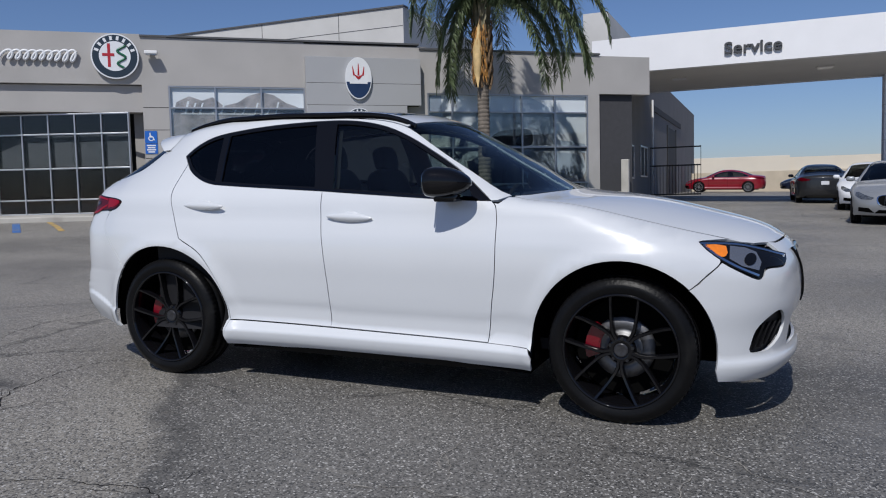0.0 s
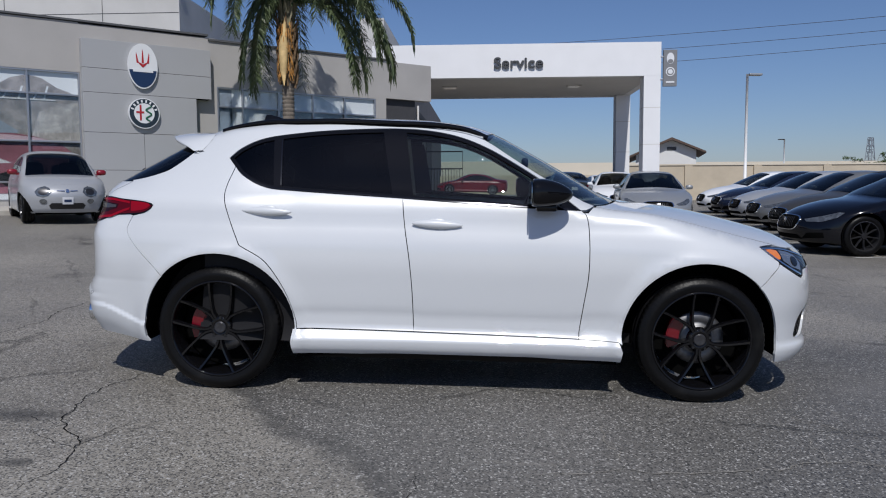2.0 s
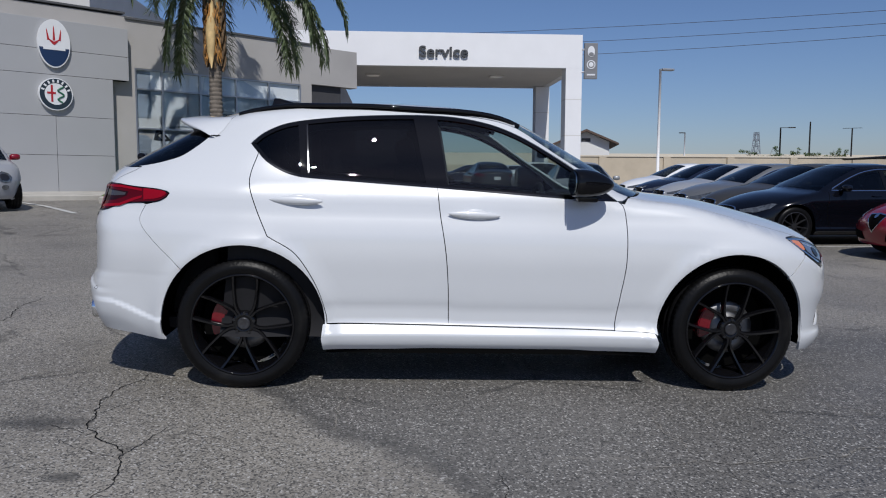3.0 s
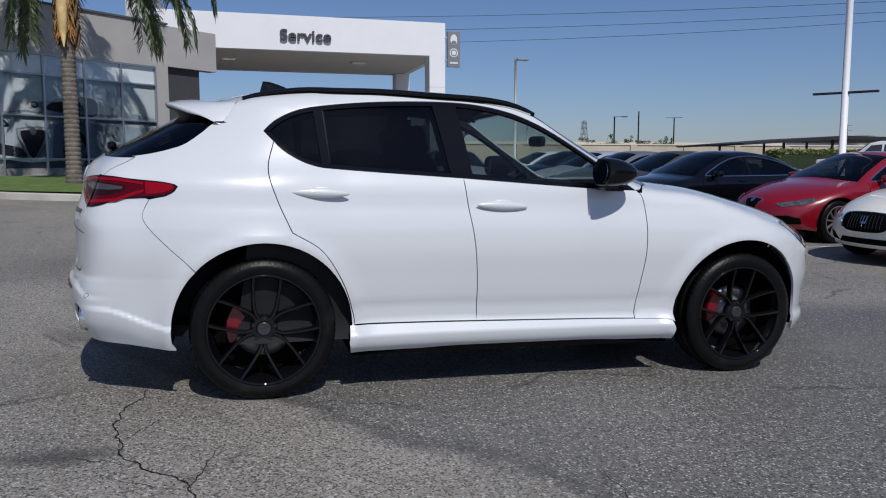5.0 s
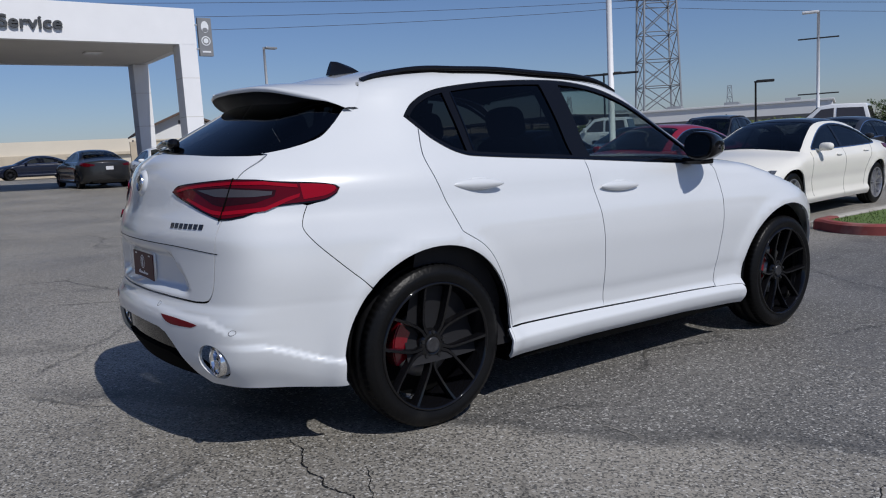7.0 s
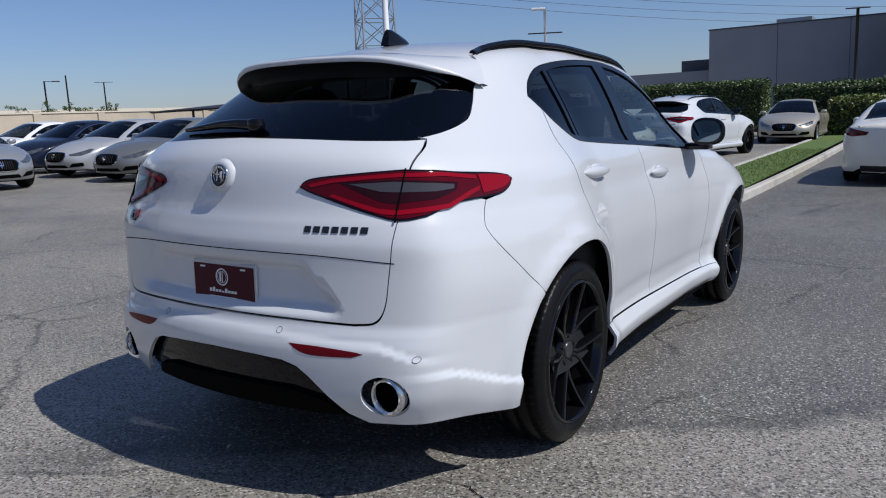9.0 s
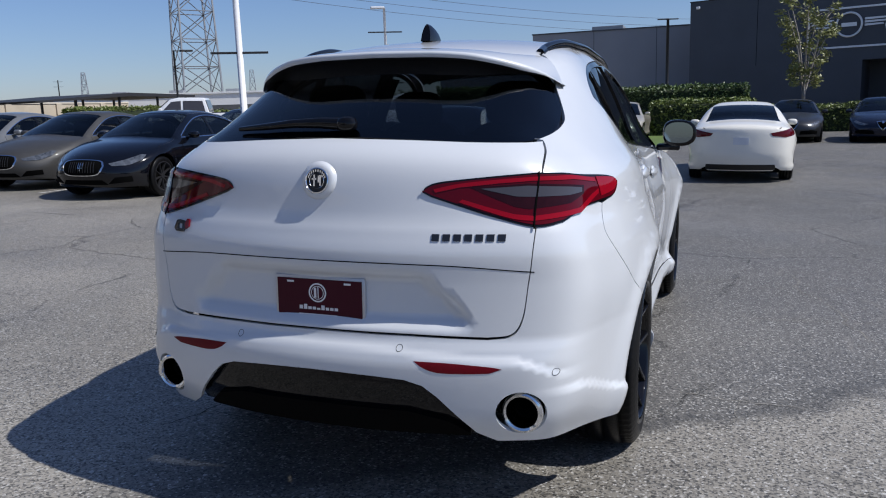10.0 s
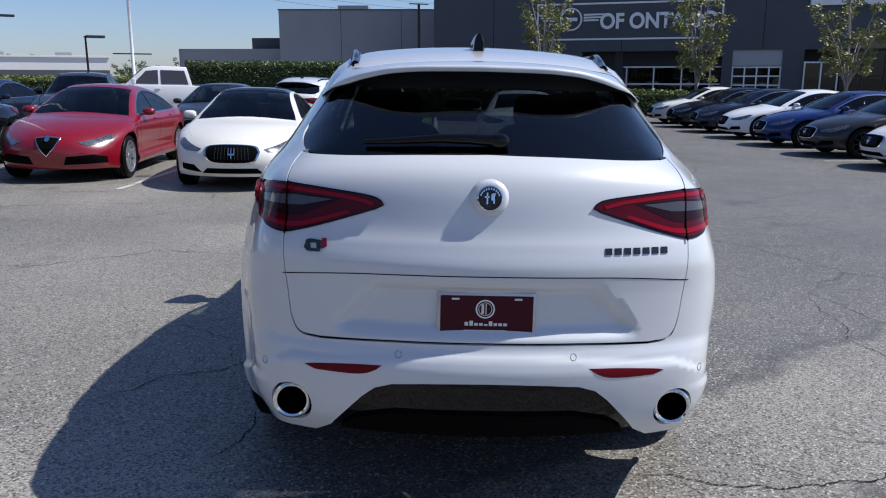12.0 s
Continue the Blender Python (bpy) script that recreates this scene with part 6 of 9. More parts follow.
            blob(bm, (post - 1.0 if len(cuts) > 3 else post - 0.75, y, low(0)), (0.10, 0.24, 0.22), n=(12, 8), power=4)
        part("cabin", bm, CABIN_DARK, car, smooth=50)
    return car


def oval_grille(car, shape, ft, rt):
    hole = sp((-20, 0.57), (-17, 0.645), (0, 0.665), (17, 0.645), (20, 0.57), (15, 0.445), (0, 0.425), (-15, 0.445), (-20, 0.57), each=4)[:-1]
    sheet("grille", GAP_BLACK, shape, ft, hole, cell=(4, 0.05), off=0.006, lip=0.01, parent=car, label="dark oval grille with upright bars")
    sheet("grille_rim", CHROME, shape, ft, pull_deg(hole, 1.08), [hole], cell=(4, 0.05), off=0.012, lip=0.01, parent=car)
    for k in range(-5, 6):
        u = k * 2.5
        sheet("grille_bar", DARK_ALLOY, shape, ft, [(u - 0.22, 0.47), (u + 0.22, 0.47), (u + 0.22, 0.635), (u - 0.22, 0.635)], cell=(4, 0.1), off=0.012, lip=0.006, parent=car)
    for u0, u1, z0, z1 in ((-0.35, 0.35, 0.49, 0.62), (-2.4, -1.8, 0.54, 0.62), (1.8, 2.4, 0.54, 0.62), (-2.4, 2.4, 0.53, 0.55)):
        sheet("emblem", CHROME, shape, ft, [(u0, z0), (u1, z0), (u1, z1), (u0, z1)], cell=(4, 0.1), off=0.02, lip=0.008, parent=car)
    for s in (-1, 1):
        sheet("side_intake", GAP_BLACK, shape, ft, [(s * 24, 0.28), (s * 45, 0.31), (s * 44, 0.40), (s * 30, 0.385)], cell=(4, 0.05), off=0.005, lip=0.005, parent=car)
    sheet("lower_intake", GAP_BLACK, shape, ft, [(-24, 0.27), (24, 0.27), (19, 0.345), (-19, 0.345)], cell=(4, 0.05), off=0.005, lip=0.005, parent=car)
    plate_rear(car, shape, rt)


def shield_grille(car, shape, ft, rt):
    hole = [(-9.5, 0.665), (0, 0.685), (9.5, 0.665), (5, 0.53), (0, 0.425), (-5, 0.53)]
    sheet("grille", GAP_BLACK, shape, ft, hole, cell=(3, 0.05), off=0.006, lip=0.01, parent=car, label="dark shield-shaped grille")
    sheet("grille_rim", CHROME, shape, ft, pull_deg(hole, 1.12), [hole], cell=(3, 0.05), off=0.014, lip=0.012, parent=car)
    sheet("emblem", CHROME, shape, ft, [(2.0 * math.cos(a), 0.655 + 0.034 * math.sin(a)) for a in np.linspace(0, 2 * math.pi, 16, endpoint=False)], cell=(3, 0.05), off=0.02, lip=0.01, parent=car)
    for s in (-1, 1):
        sheet("side_intake", GAP_BLACK, shape, ft, [(s * 12, 0.29), (s * 46, 0.31), (s * 45, 0.40), (s * 34, 0.44), (s * 14, 0.41)], cell=(4, 0.05), off=0.005, lip=0.005, parent=car)
    plate_rear(car, shape, rt)


def plain_grille(car, shape, ft, rt):
    sheet("grille", DARK_PLASTIC, shape, ft, [(-16, 0.50), (16, 0.50), (15, 0.60), (-15, 0.60)], cell=(4, 0.05), off=0.006, lip=0.01, parent=car)
    sheet("lower_intake", DARK_PLASTIC, shape, ft, [(-24, 0.27), (24, 0.27), (20, 0.38), (-20, 0.38)], cell=(4, 0.05), off=0.005, lip=0.005, parent=car)
    plate_rear(car, shape, rt)


def plate_rear(car, shape, rt):
    sheet("number_plate", PLATE_PALE, shape, rt, [(-6.5, 0.70), (6.5, 0.70), (6.5, 0.83), (-6.5, 0.83)], cell=(4, 0.05), off=0.008, lip=0.008, parent=car)
    sheet("rear_vent", DARK_PLASTIC, shape, rt, [(-32, 0.24), (32, 0.24), (30, 0.34), (-30, 0.34)], cell=(4, 0.05), off=0.004, lip=0.004, parent=car)


def pull_deg(outline, k):
    p = np.array(outline)
    c = (p.min(0) + p.max(0)) / 2
    return [tuple(q) for q in c + (p - c) * k]


def put(proto, x, y, heading, colour, label, group="", first=False):
    """Sets a car, or a copy of one, on the lot in its own colour."""
    m = on_ground(x, y, heading)
    if first:
        proto.matrix_world = m
        car = proto
    else:
        car = copy_thing(proto, m)
        old = proto["paint"]
        for o in car.children_recursive:
            if o.type == "MESH" and o.data.materials and o.data.materials[0] == PAINTS[old]:
                o.material_slots[0].link = "OBJECT"
                o.material_slots[0].material = PAINTS[colour]
    return tagged(car, label, "car", group)


ALLOY_KIT = wheel_kit(0.345, 0.248, 10, ALLOY)
DARK_KIT = wheel_kit(0.345, 0.248, 9, DARK_ALLOY)
saloon = build_car("saloon", SEDAN, SALOON, "white", ALLOY_KIT, "cream-white luxury saloon with dark oval grille, nose to the lane", oval_grille, cell=0.07)
saloon["paint"] = "white"
saloon_dark = build_car("saloon", SEDAN, dict(SALOON), "black", DARK_KIT, "glossy black luxury saloon with barred oval grille and dark wheels", oval_grille, cell=0.08)
saloon_dark["paint"] = "black"
sport = build_car("saloon", SEDAN, dict(SALOON, head=((23, 0.615), (40, 0.665), (55, 0.72), (58, 0.69), (47, 0.61), (30, 0.565))), "red", ALLOY_KIT, "bright red sports saloon with shield grille and silver wheels", shield_grille, cell=0.07)
sport["paint"] = "red"

ROW = "row of parked saloons facing the lane"
put(saloon, 8.65, 3.25, 184, "white", "cream-white luxury saloon with dark oval grille, nose to the lane", ROW, True)
put(sport, 9.15, 6.1, 184, "red", "bright red sports saloon with shield grille and silver wheels", ROW, True)
put(saloon_dark, 7.95, 8.8, 184, "black", "glossy black luxury saloon with barred oval grille and dark wheels", ROW, True)
put(saloon_dark, 8.8, 11.6, 184, "dusty", "dusty dark grey luxury saloon under grime", ROW)
put(saloon, 9.25, 14.4, 184, "steel", "steel-grey luxury saloon with oval grille", ROW)
put(saloon, 9.7, 17.2, 184, "pale_silver", "pale silver luxury saloon with oval grille", ROW)
put(saloon_dark, 10.0, 20.0, 184, "navy", "navy luxury saloon with oval grille", ROW)
put(saloon, 10.3, 22.8, 184, "offwhite", "white luxury saloon at the far end of the row", ROW)
put(saloon, 4.95, 17.0, -97, "silver", "silver-grey luxury saloon parked alone in the lane")
put(saloon, 5.1, 23.6, -95, "offwhite", "white saloon waiting before the service canopy")
ROW2 = "row of parked cars along the far lane"
for k, (colour, word, proto) in enumerate((("offwhite", "white saloon with barred grille", saloon), ("graphite", "graphite grey saloon with oval grille", saloon_dark), ("blue", "deep blue saloon with barred grille", saloon), ("offwhite", "white saloon with dark windows", saloon),
                                           ("navy", "dark navy saloon with oval grille", saloon_dark), ("black", "black saloon with dark wheels", saloon_dark), ("white", "cream-white saloon with oval grille", saloon))):
    put(proto, 10.75 + 2.75 * k, -10.9, 90, colour, word, ROW2)
put(saloon, 13.0, -1.7, -2, "white", "cream-white saloon seen from behind, with red tail lights")
put(sport, 25.9, -6.55, 172, "navy", "dark blue sports saloon with shield grille")
put(sport, 26.3, -3.85, 174, "graphite", "dark grey sports saloon with shield grille")
put(saloon, 26.1, 2.2, 180, "champagne", "champagne-coloured saloon parked by the hedge")
put(saloon_dark, 15.6, 12.0, 182, "navy", "dark blue saloon in the second row")
put(saloon_dark, 15.2, 5.6, 182, "graphite", "dark grey saloon in the second row")
put(sport, -0.6, 49, 178, "red", "red sports car parked beyond the canopy")
put(saloon_dark, 5.2, 50.5, 180, "navy", "dark blue car parked beyond the canopy")
put(saloon_dark, 3.9, 29.5, 92, "graphite", "dark grey saloon leaving under the canopy, seen from behind")
put(saloon, 8.2, 49, 95, "offwhite", "white car parked beyond the canopy")
for o in saloon.children:
    if o.name.startswith("roof"):
        o.material_slots[0].link = "OBJECT"
        o.material_slots[0].material = GLOSS_BLACK
        tagged(o, "black glass roof")
white_suv = copy_thing(HERO_CAR, on_ground(17.8, 3.55, -12))
tagged(white_suv, "white SUV with dark windows parked by the grass island", "car")
# ---- the showroom front: glazing, signs, lawn ----
FILM_SKY = mat("pale_window_film", (0.78, 0.79, 0.80), 0.35, coat=0.6, vary=0.06, scale=0.5)
FILM_ROCK = mat("grey_brown_printed_rock", (0.34, 0.31, 0.30), 0.4, coat=0.6, vary=0.55, scale=3.5, bump_scale=22)
FILM_ROCK_LIGHT = mat("pale_printed_rock", (0.52, 0.48, 0.46), 0.4, coat=0.6, vary=0.4, scale=4, bump_scale=18)
FILM_PINK = mat("faded_red_printed_car", (0.36, 0.15, 0.19), 0.35, coat=0.6, vary=0.3, scale=1.2)
FILM_ROSE = mat("pale_rose_printed_highlight", (0.72, 0.54, 0.60), 0.35, coat=0.6, vary=0.15, scale=2)
FILM_BLUE = mat("blue_grey_printed_film", (0.48, 0.55, 0.63), 0.35, coat=0.6, vary=0.2, scale=0.8, grime=((0.32, 0.37, 0.44), 0.5))
FILM_STEEL = mat("steel_blue_printed_car", (0.30, 0.34, 0.40), 0.35, coat=0.6, vary=0.25, scale=1.2)
FILM_CAR = mat("pale_steel_printed_car", (0.66, 0.70, 0.75), 0.35, coat=0.6, vary=0.2, scale=1.2)
FILM_DARK = mat("dark_printed_shape", (0.030, 0.032, 0.038), 0.35, coat=0.6, vary=0.2, scale=2)
SIGN_WHITE = mat("white_sign_enamel", (0.75, 0.76, 0.77), 0.3, coat=0.4, vary=0.02)
SIGN_NAVY = mat("navy_sign_enamel", (0.012, 0.03, 0.085), 0.3, coat=0.4, vary=0.03)
SIGN_INK = mat("dark_slate_sign_enamel", (0.018, 0.028, 0.038), 0.3, coat=0.4, vary=0.03)
SIGN_RED = mat("red_sign_enamel", (0.42, 0.018, 0.022), 0.3, coat=0.4, vary=0.03)
SIGN_GREEN = mat("green_sign_enamel", (0.012, 0.12, 0.06), 0.3, coat=0.4, vary=0.03)
SIGN_BLUE = mat("blue_sign_enamel", (0.02, 0.13, 0.50), 0.35, vary=0.05)
SIGN_GREY = mat("grey_sign_panel", (0.20, 0.205, 0.215), 0.5, vary=0.04)
LETTER_GREY = mat("dark_grey_letter", (0.055, 0.058, 0.062), 0.45, vary=0.08)
LAWN = mat("lawn_green", (0.085, 0.135, 0.028), 0.9, vary=0.3, scale=4, bump=0.8, bump_scale=60)
BLIND = mat("grey_roller_blind", (0.62, 0.63, 0.64), 0.8, vary=0.06)
# near-black colour that stands for the shade inside unlit rooms
INDOOR_SHADE = mat("dark_showroom_interior", (0.030, 0.030, 0.033), 0.7, vary=0.3, scale=0.8)
PANE_GLASS = glass_mat("clear_pane", (0.94, 0.96, 0.97))


def plate(name, outline, y0, y1, material, parent, label=""):
    """A flat outline in the wall's (x, z) given thickness from y0 to y1."""
    bm = bmesh.new()
    prism(bm, outline, y0, y1, lambda u, v, w: (u, w, v))
    return part(name, bm, material, parent, label)


def rect(x0, z0, x1, z1):
    return [(x0, z0), (x1, z0), (x1, z1), (x0, z1)]


def bar(name, lo, hi, material, parent, bevel=0.006, label=""):
    bm = bmesh.new()
    box(bm, lo, hi, bevel)
    return part(name, bm, material, parent, label)


def glazing(name, m, x0, x1, z0, z1, posts, rails, depth, glass, label, gap=0.05):
    """A window of aluminium bars and one pane in each field; depth: y of the frame's face."""
    win = empty(name, m, label, "window", kind="structure")
    h = gap / 2
    for x in (x0 + h, *posts, x1 - h):
        bar("mullion", (x - h, depth, z0), (x + h, depth + 0.10, z1), FRAME_ALU, win)
    edges = [x0 + gap, *[q for p in posts for q in (p - h, p + h)], x1 - gap]
    for z in (z0 + h, *rails, z1 - h):
        for a, b in zip(edges[::2], edges[1::2]):
            bar("transom", (a - 0.002, depth + 0.004, z - h), (b + 0.002, depth + 0.096, z + h), FRAME_ALU, win)
    levels = [z0 + gap, *[q for p in rails for q in (p - h, p + h)], z1 - gap]
    for a, b in zip(edges[::2], edges[1::2]):
        for c, d in zip(levels[::2], levels[1::2]):
            pane = plate("pane", rect(a, c, b, d), depth + 0.045, depth + 0.051, glass, win)
            pane.visible_shadow = False
    return win


def printed(name, m, label, pieces):
    """A printed film: flat shapes, one over the other, on the back of a window."""
    film = empty(name, m, label, "window film")
    for k, (nm, material, outline, y) in enumerate(pieces):
        plate(nm, clean(outline), y - 0.112, y - 0.110, material, film)
    return film


glazing("window_1", FRONT, -2.5, 1.36, 0.95, 4.40, (-1.22, 0.08), (3.78, 2.53, 1.45), 0.004, PANE_GLASS, "shop window with aluminium bars over a printed mountain scene")
glazing("window_2", FRONT, 5.14, 10.68, 0.9, 4.30, (5.95, 7.12, 8.32, 9.48), (3.72, 2.6, 1.42), 0.004, PANE_GLASS, "shop window with aluminium bars over a blue-grey printed car scene")
# the entrance glazing stands back under the bands, turned towards the lot: local x runs along it away from the wall
ENTRY = Matrix(((-0.917, -0.402, 0, -14.30), (-0.400, 0.916, 0, 11.85), (0, 0, 1, 0), (0, 0, 0, 1)))
ENTRY = ENTRY @ Matrix.Diagonal((-1, 1, 1, 1))
bays = [-0.04 - 0.735 * k for k in range(1, 9)]
glazing("window_3", ENTRY, -6.7, 0.0, 0.82, 3.62, bays[::-1], (3.05, 2.1, 1.23), 0.0, ENTRY_GLASS, "dark entrance glazing with narrow aluminium bars", gap=0.04)
# the room's shade is put into the colour of these walls
wall("interior_wall", [((-16, 3.2, 0.3), (-3.2, 3.35, 5.2)), ((-3.19, 0.6, 0.3), (-3.0, 3.3, 5.2)), ((-16, 0.95, 0.70), (-3.2, 3.2, 0.78))], INDOOR_SHADE, "showroom interior walls behind the glazing, coloured near black for indoor shade", FRONT)
for k in range(9):
    if k not in (5,):
        blind = bar("roller_blind", (-0.70 - 0.735 * k, 0.16, 2.14), (-0.10 - 0.735 * k, 0.175, 3.02), BLIND, None, 0.003)
        blind.matrix_world = ENTRY
        tagged(blind, "grey roller blind let down behind the entrance glazing", "blind", "blinds in the entrance glazing")

# the two printed films
ridge = [(-2.45, 3.35), (-2.3, 3.95), (-1.95, 4.12), (-1.6, 4.0), (-1.3, 4.1), (-1.0, 3.85), (-0.6, 3.95), (-0.3, 4.15), (0.1, 4.26), (0.45, 4.18), (0.8, 3.95), (1.1, 3.85), (1.32, 3.72)]
spur = [(0.05, 2.3), (0.35, 3.3), (0.75, 3.5), (1.32, 3.6), (1.32, 2.45), (0.8, 2.35)]
car_body = sp((-2.45, 1.35), (-2.45, 2.55), (-1.6, 2.75), (-0.9, 2.72), (-0.3, 2.72), (0.35, 2.62), (0.9, 2.42), (1.15, 2.1), (1.1, 1.55), (0.5, 1.25), (-0.8, 1.15), (-1.6, 1.25), each=4)
printed("window_film", FRONT, "printed film with brown mountains and a faded red open sports car", [
    ("print_sky", FILM_SKY, rect(-2.46, 0.98, 1.33, 4.37), 0.20), ("print_mountain", FILM_ROCK, ridge + [(1.32, 1.3), (-2.45, 1.3)], 0.196), ("print_slope", FILM_ROCK_LIGHT, spur, 0.193),
    ("print_car", FILM_PINK, car_body, 0.190), ("print_hood", FILM_ROSE, sp((-1.35, 2.7), (-0.4, 2.68), (0.4, 2.6), (0.8, 2.45), (0.1, 2.42), (-0.8, 2.45), each=4), 0.187),
    ("print_windscreen", FILM_STEEL, [(-2.0, 2.75), (-1.9, 3.22), (-0.9, 3.25), (-0.15, 2.78), (-0.2, 2.72)], 0.187), ("print_seat", FILM_SKY, ring(-1.5, 2.88, 0.14, 0.17, 12), 0.184), ("print_seat", FILM_SKY, ring(-1.0, 2.86, 0.16, 0.17, 12), 0.184),
    ("print_headlight", FILM_SKY, [(-1.25, 2.18), (-0.7, 2.1), (-0.35, 1.95), (-0.8, 1.93), (-1.15, 2.02)], 0.187), ("print_grille", FILM_DARK, sp((-0.85, 1.6), (-0.3, 1.75), (0.3, 1.72), (0.6, 1.5), (0.2, 1.32), (-0.5, 1.35), each=4), 0.187),
    ("print_wheel", FILM_DARK, ring(-1.72, 1.58, 0.34, 0.52, 24), 0.184), ("print_rim", FILM_SKY, ring(-1.72, 1.58, 0.25, 0.40, 24), 0.181), *[("print_spoke_gap", FILM_DARK, [(-1.72 + 0.05 * math.cos(a), 1.58 + 0.08 * math.sin(a)), (-1.72 + 0.23 * math.cos(a - 0.22), 1.58 + 0.37 * math.sin(a - 0.22)), (-1.72 + 0.23 * math.cos(a + 0.22), 1.58 + 0.37 * math.sin(a + 0.22))], 0.178) for a in np.linspace(0, 2 * math.pi, 10, endpoint=False)],
    *[("print_stroke", SIGN_WHITE, [(x, 3.62), (x + w, 3.62), (x + w + 0.10, z), (x + 0.10, z)], 0.184) for x, w, z in ((-2.1, 0.06, 3.98), (-1.9, 0.05, 3.93), (-1.7, 0.05, 3.93), (-1.35, 0.05, 3.8), (-1.1, 0.05, 3.92), (-0.75, 0.05, 3.8), (-0.5, 0.05, 3.82), (-0.15, 0.05, 3.95), (0.2, 0.05, 3.8), (0.45, 0.05, 3.98))],
    ("print_stroke", SIGN_WHITE, rect(-2.2, 3.60, 0.75, 3.635), 0.181)])
saloon = sp((5.56, 1.62), (5.60, 2.2), (5.78, 2.58), (6.05, 2.70), (6.6, 2.80), (6.92, 2.82), (7.43, 3.15), (7.95, 3.24), (8.85, 3.21), (9.22, 3.03), (9.55, 2.62), (10.3, 2.5), (10.55, 2.2), (10.5, 1.6), (9.4, 1.42), (8.2, 1.40), (7.2, 1.36), (6.6, 1.33), (6.0, 1.42), (5.72, 1.52), each=3)
shield = sp((6.36, 2.20), (6.78, 2.27), (7.19, 2.24), (7.15, 1.98), (6.90, 1.52), (6.75, 1.34), (6.60, 1.52), (6.40, 1.96), each=3)
shield_core = sp((6.43, 2.17), (6.78, 2.22), (7.12, 2.19), (7.08, 1.98), (6.87, 1.57), (6.75, 1.44), (6.63, 1.57), (6.47, 1.96), each=3)
printed("window_film", FRONT, "blue-grey printed film with a pale car behind its shield-shaped grille", [
    # the steel-blue strip at the left edge is a painted reflection in the pane
    ("print_sky", FILM_SKY, rect(5.17, 0.93, 10.65, 4.27), 0.20), ("print_haze", FILM_BLUE, [(7.0, 2.4), (10.6, 2.4), (10.6, 2.7), (9.6, 2.85), (9.3, 3.9), (8.6, 4.24), (7.3, 4.24)], 0.197), ("print_edge", FILM_STEEL, rect(5.17, 2.9, 5.62, 4.24), 0.197),
    ("print_slope", FILM_ROCK_LIGHT, [(5.17, 1.25), (5.17, 2.55), (5.5, 2.6), (6.0, 2.45), (10.6, 2.4), (10.6, 1.25)], 0.195), ("print_far_car", FILM_STEEL, sp((5.17, 1.30), (5.18, 2.30), (5.36, 2.42), (5.60, 2.30), (5.9, 1.7), (5.9, 1.30), each=4), 0.193), ("print_road", FILM_ROCK, rect(5.17, 0.95, 10.6, 1.27), 0.193),
    ("print_shadow", FILM_DARK, [(5.9, 1.16), (10.4, 1.2), (10.4, 1.45), (6.0, 1.42)], 0.191), ("print_car", FILM_CAR, saloon, 0.190), ("print_flank", FILM_BLUE, sp((7.3, 1.42), (7.35, 2.1), (7.6, 2.45), (9.5, 2.42), (10.4, 2.3), (10.4, 1.75), (9.0, 1.42), each=3), 0.187),
    ("print_window", FILM_DARK, sp((7.08, 2.80), (7.5, 3.09), (7.95, 3.17), (8.62, 3.15), (8.66, 2.68), (7.9, 2.66), each=3), 0.187), ("print_window", FILM_STEEL, sp((8.74, 3.13), (9.15, 2.97), (9.38, 2.68), (8.76, 2.68), each=3), 0.187), ("print_seat", FILM_STEEL, ring(8.25, 2.82, 0.14, 0.12, 14), 0.184),
    ("print_bonnet_line", FILM_STEEL, sp((6.0, 2.66), (6.6, 2.74), (7.2, 2.66), (7.25, 2.62), (6.6, 2.69), (6.1, 2.62), each=3), 0.187), ("print_mirror", FILM_DARK, ring(6.86, 2.90, 0.10, 0.09, 16), 0.184), ("print_mirror", FILM_SKY, ring(6.85, 2.90, 0.07, 0.05, 16), 0.181),
    ("print_headlight", FILM_DARK, sp((5.66, 2.28), (5.76, 2.58), (5.90, 2.56), (6.16, 2.32), (6.05, 2.26), (5.85, 2.27), each=3), 0.187), ("print_lamp", FILM_SKY, sp((5.80, 2.42), (5.90, 2.46), (6.05, 2.33), (5.90, 2.33), each=3), 0.184),
    ("print_lower_grille", FILM_DARK, sp((5.62, 1.62), (5.64, 1.86), (6.0, 1.80), (6.45, 1.70), (6.58, 1.45), (6.1, 1.50), (5.8, 1.55), each=3), 0.187), ("print_grille_rim", FILM_STEEL, [(6.775 + (x - 6.775) * 1.12, 1.84 + (z - 1.84) * 1.08) for x, z in shield], 0.187), ("print_grille_rim", SIGN_WHITE, shield, 0.184), ("print_grille", FILM_DARK, shield_core, 0.181), ("print_badge", FILM_STEEL, ring(6.78, 2.18, 0.09, 0.11, 16), 0.178),
    ("print_wheel", FILM_DARK, ring(8.0, 1.62, 0.40, 0.60, 28), 0.184), ("print_rim", FILM_STEEL, ring(8.0, 1.62, 0.28, 0.44, 28), 0.181)])

# the panelled slab with its signs
slab = empty("sign_wall", FRONT, "projecting sign wall of cool grey metal panels with dark joints", "wall", kind="structure")
bar("backing", (1.40, -0.255, 3.87), (4.84, -0.003, 5.27), GAP_BLACK, slab, 0)
bar("backing", (1.40, -0.255, 0.62), (4.39, -0.003, 3.87), GAP_BLACK, slab, 0)
for z0, z1 in ((4.525, 5.29), (3.875, 4.515)):
    bar("panel", (1.37, -0.27, z0), (4.87, -0.002, z1), PANEL_GREY, slab, 0.004)
bar("panel", (1.37, -0.27, 2.805), (4.42, -0.002, 3.865), PANEL_GREY, slab, 0.004)
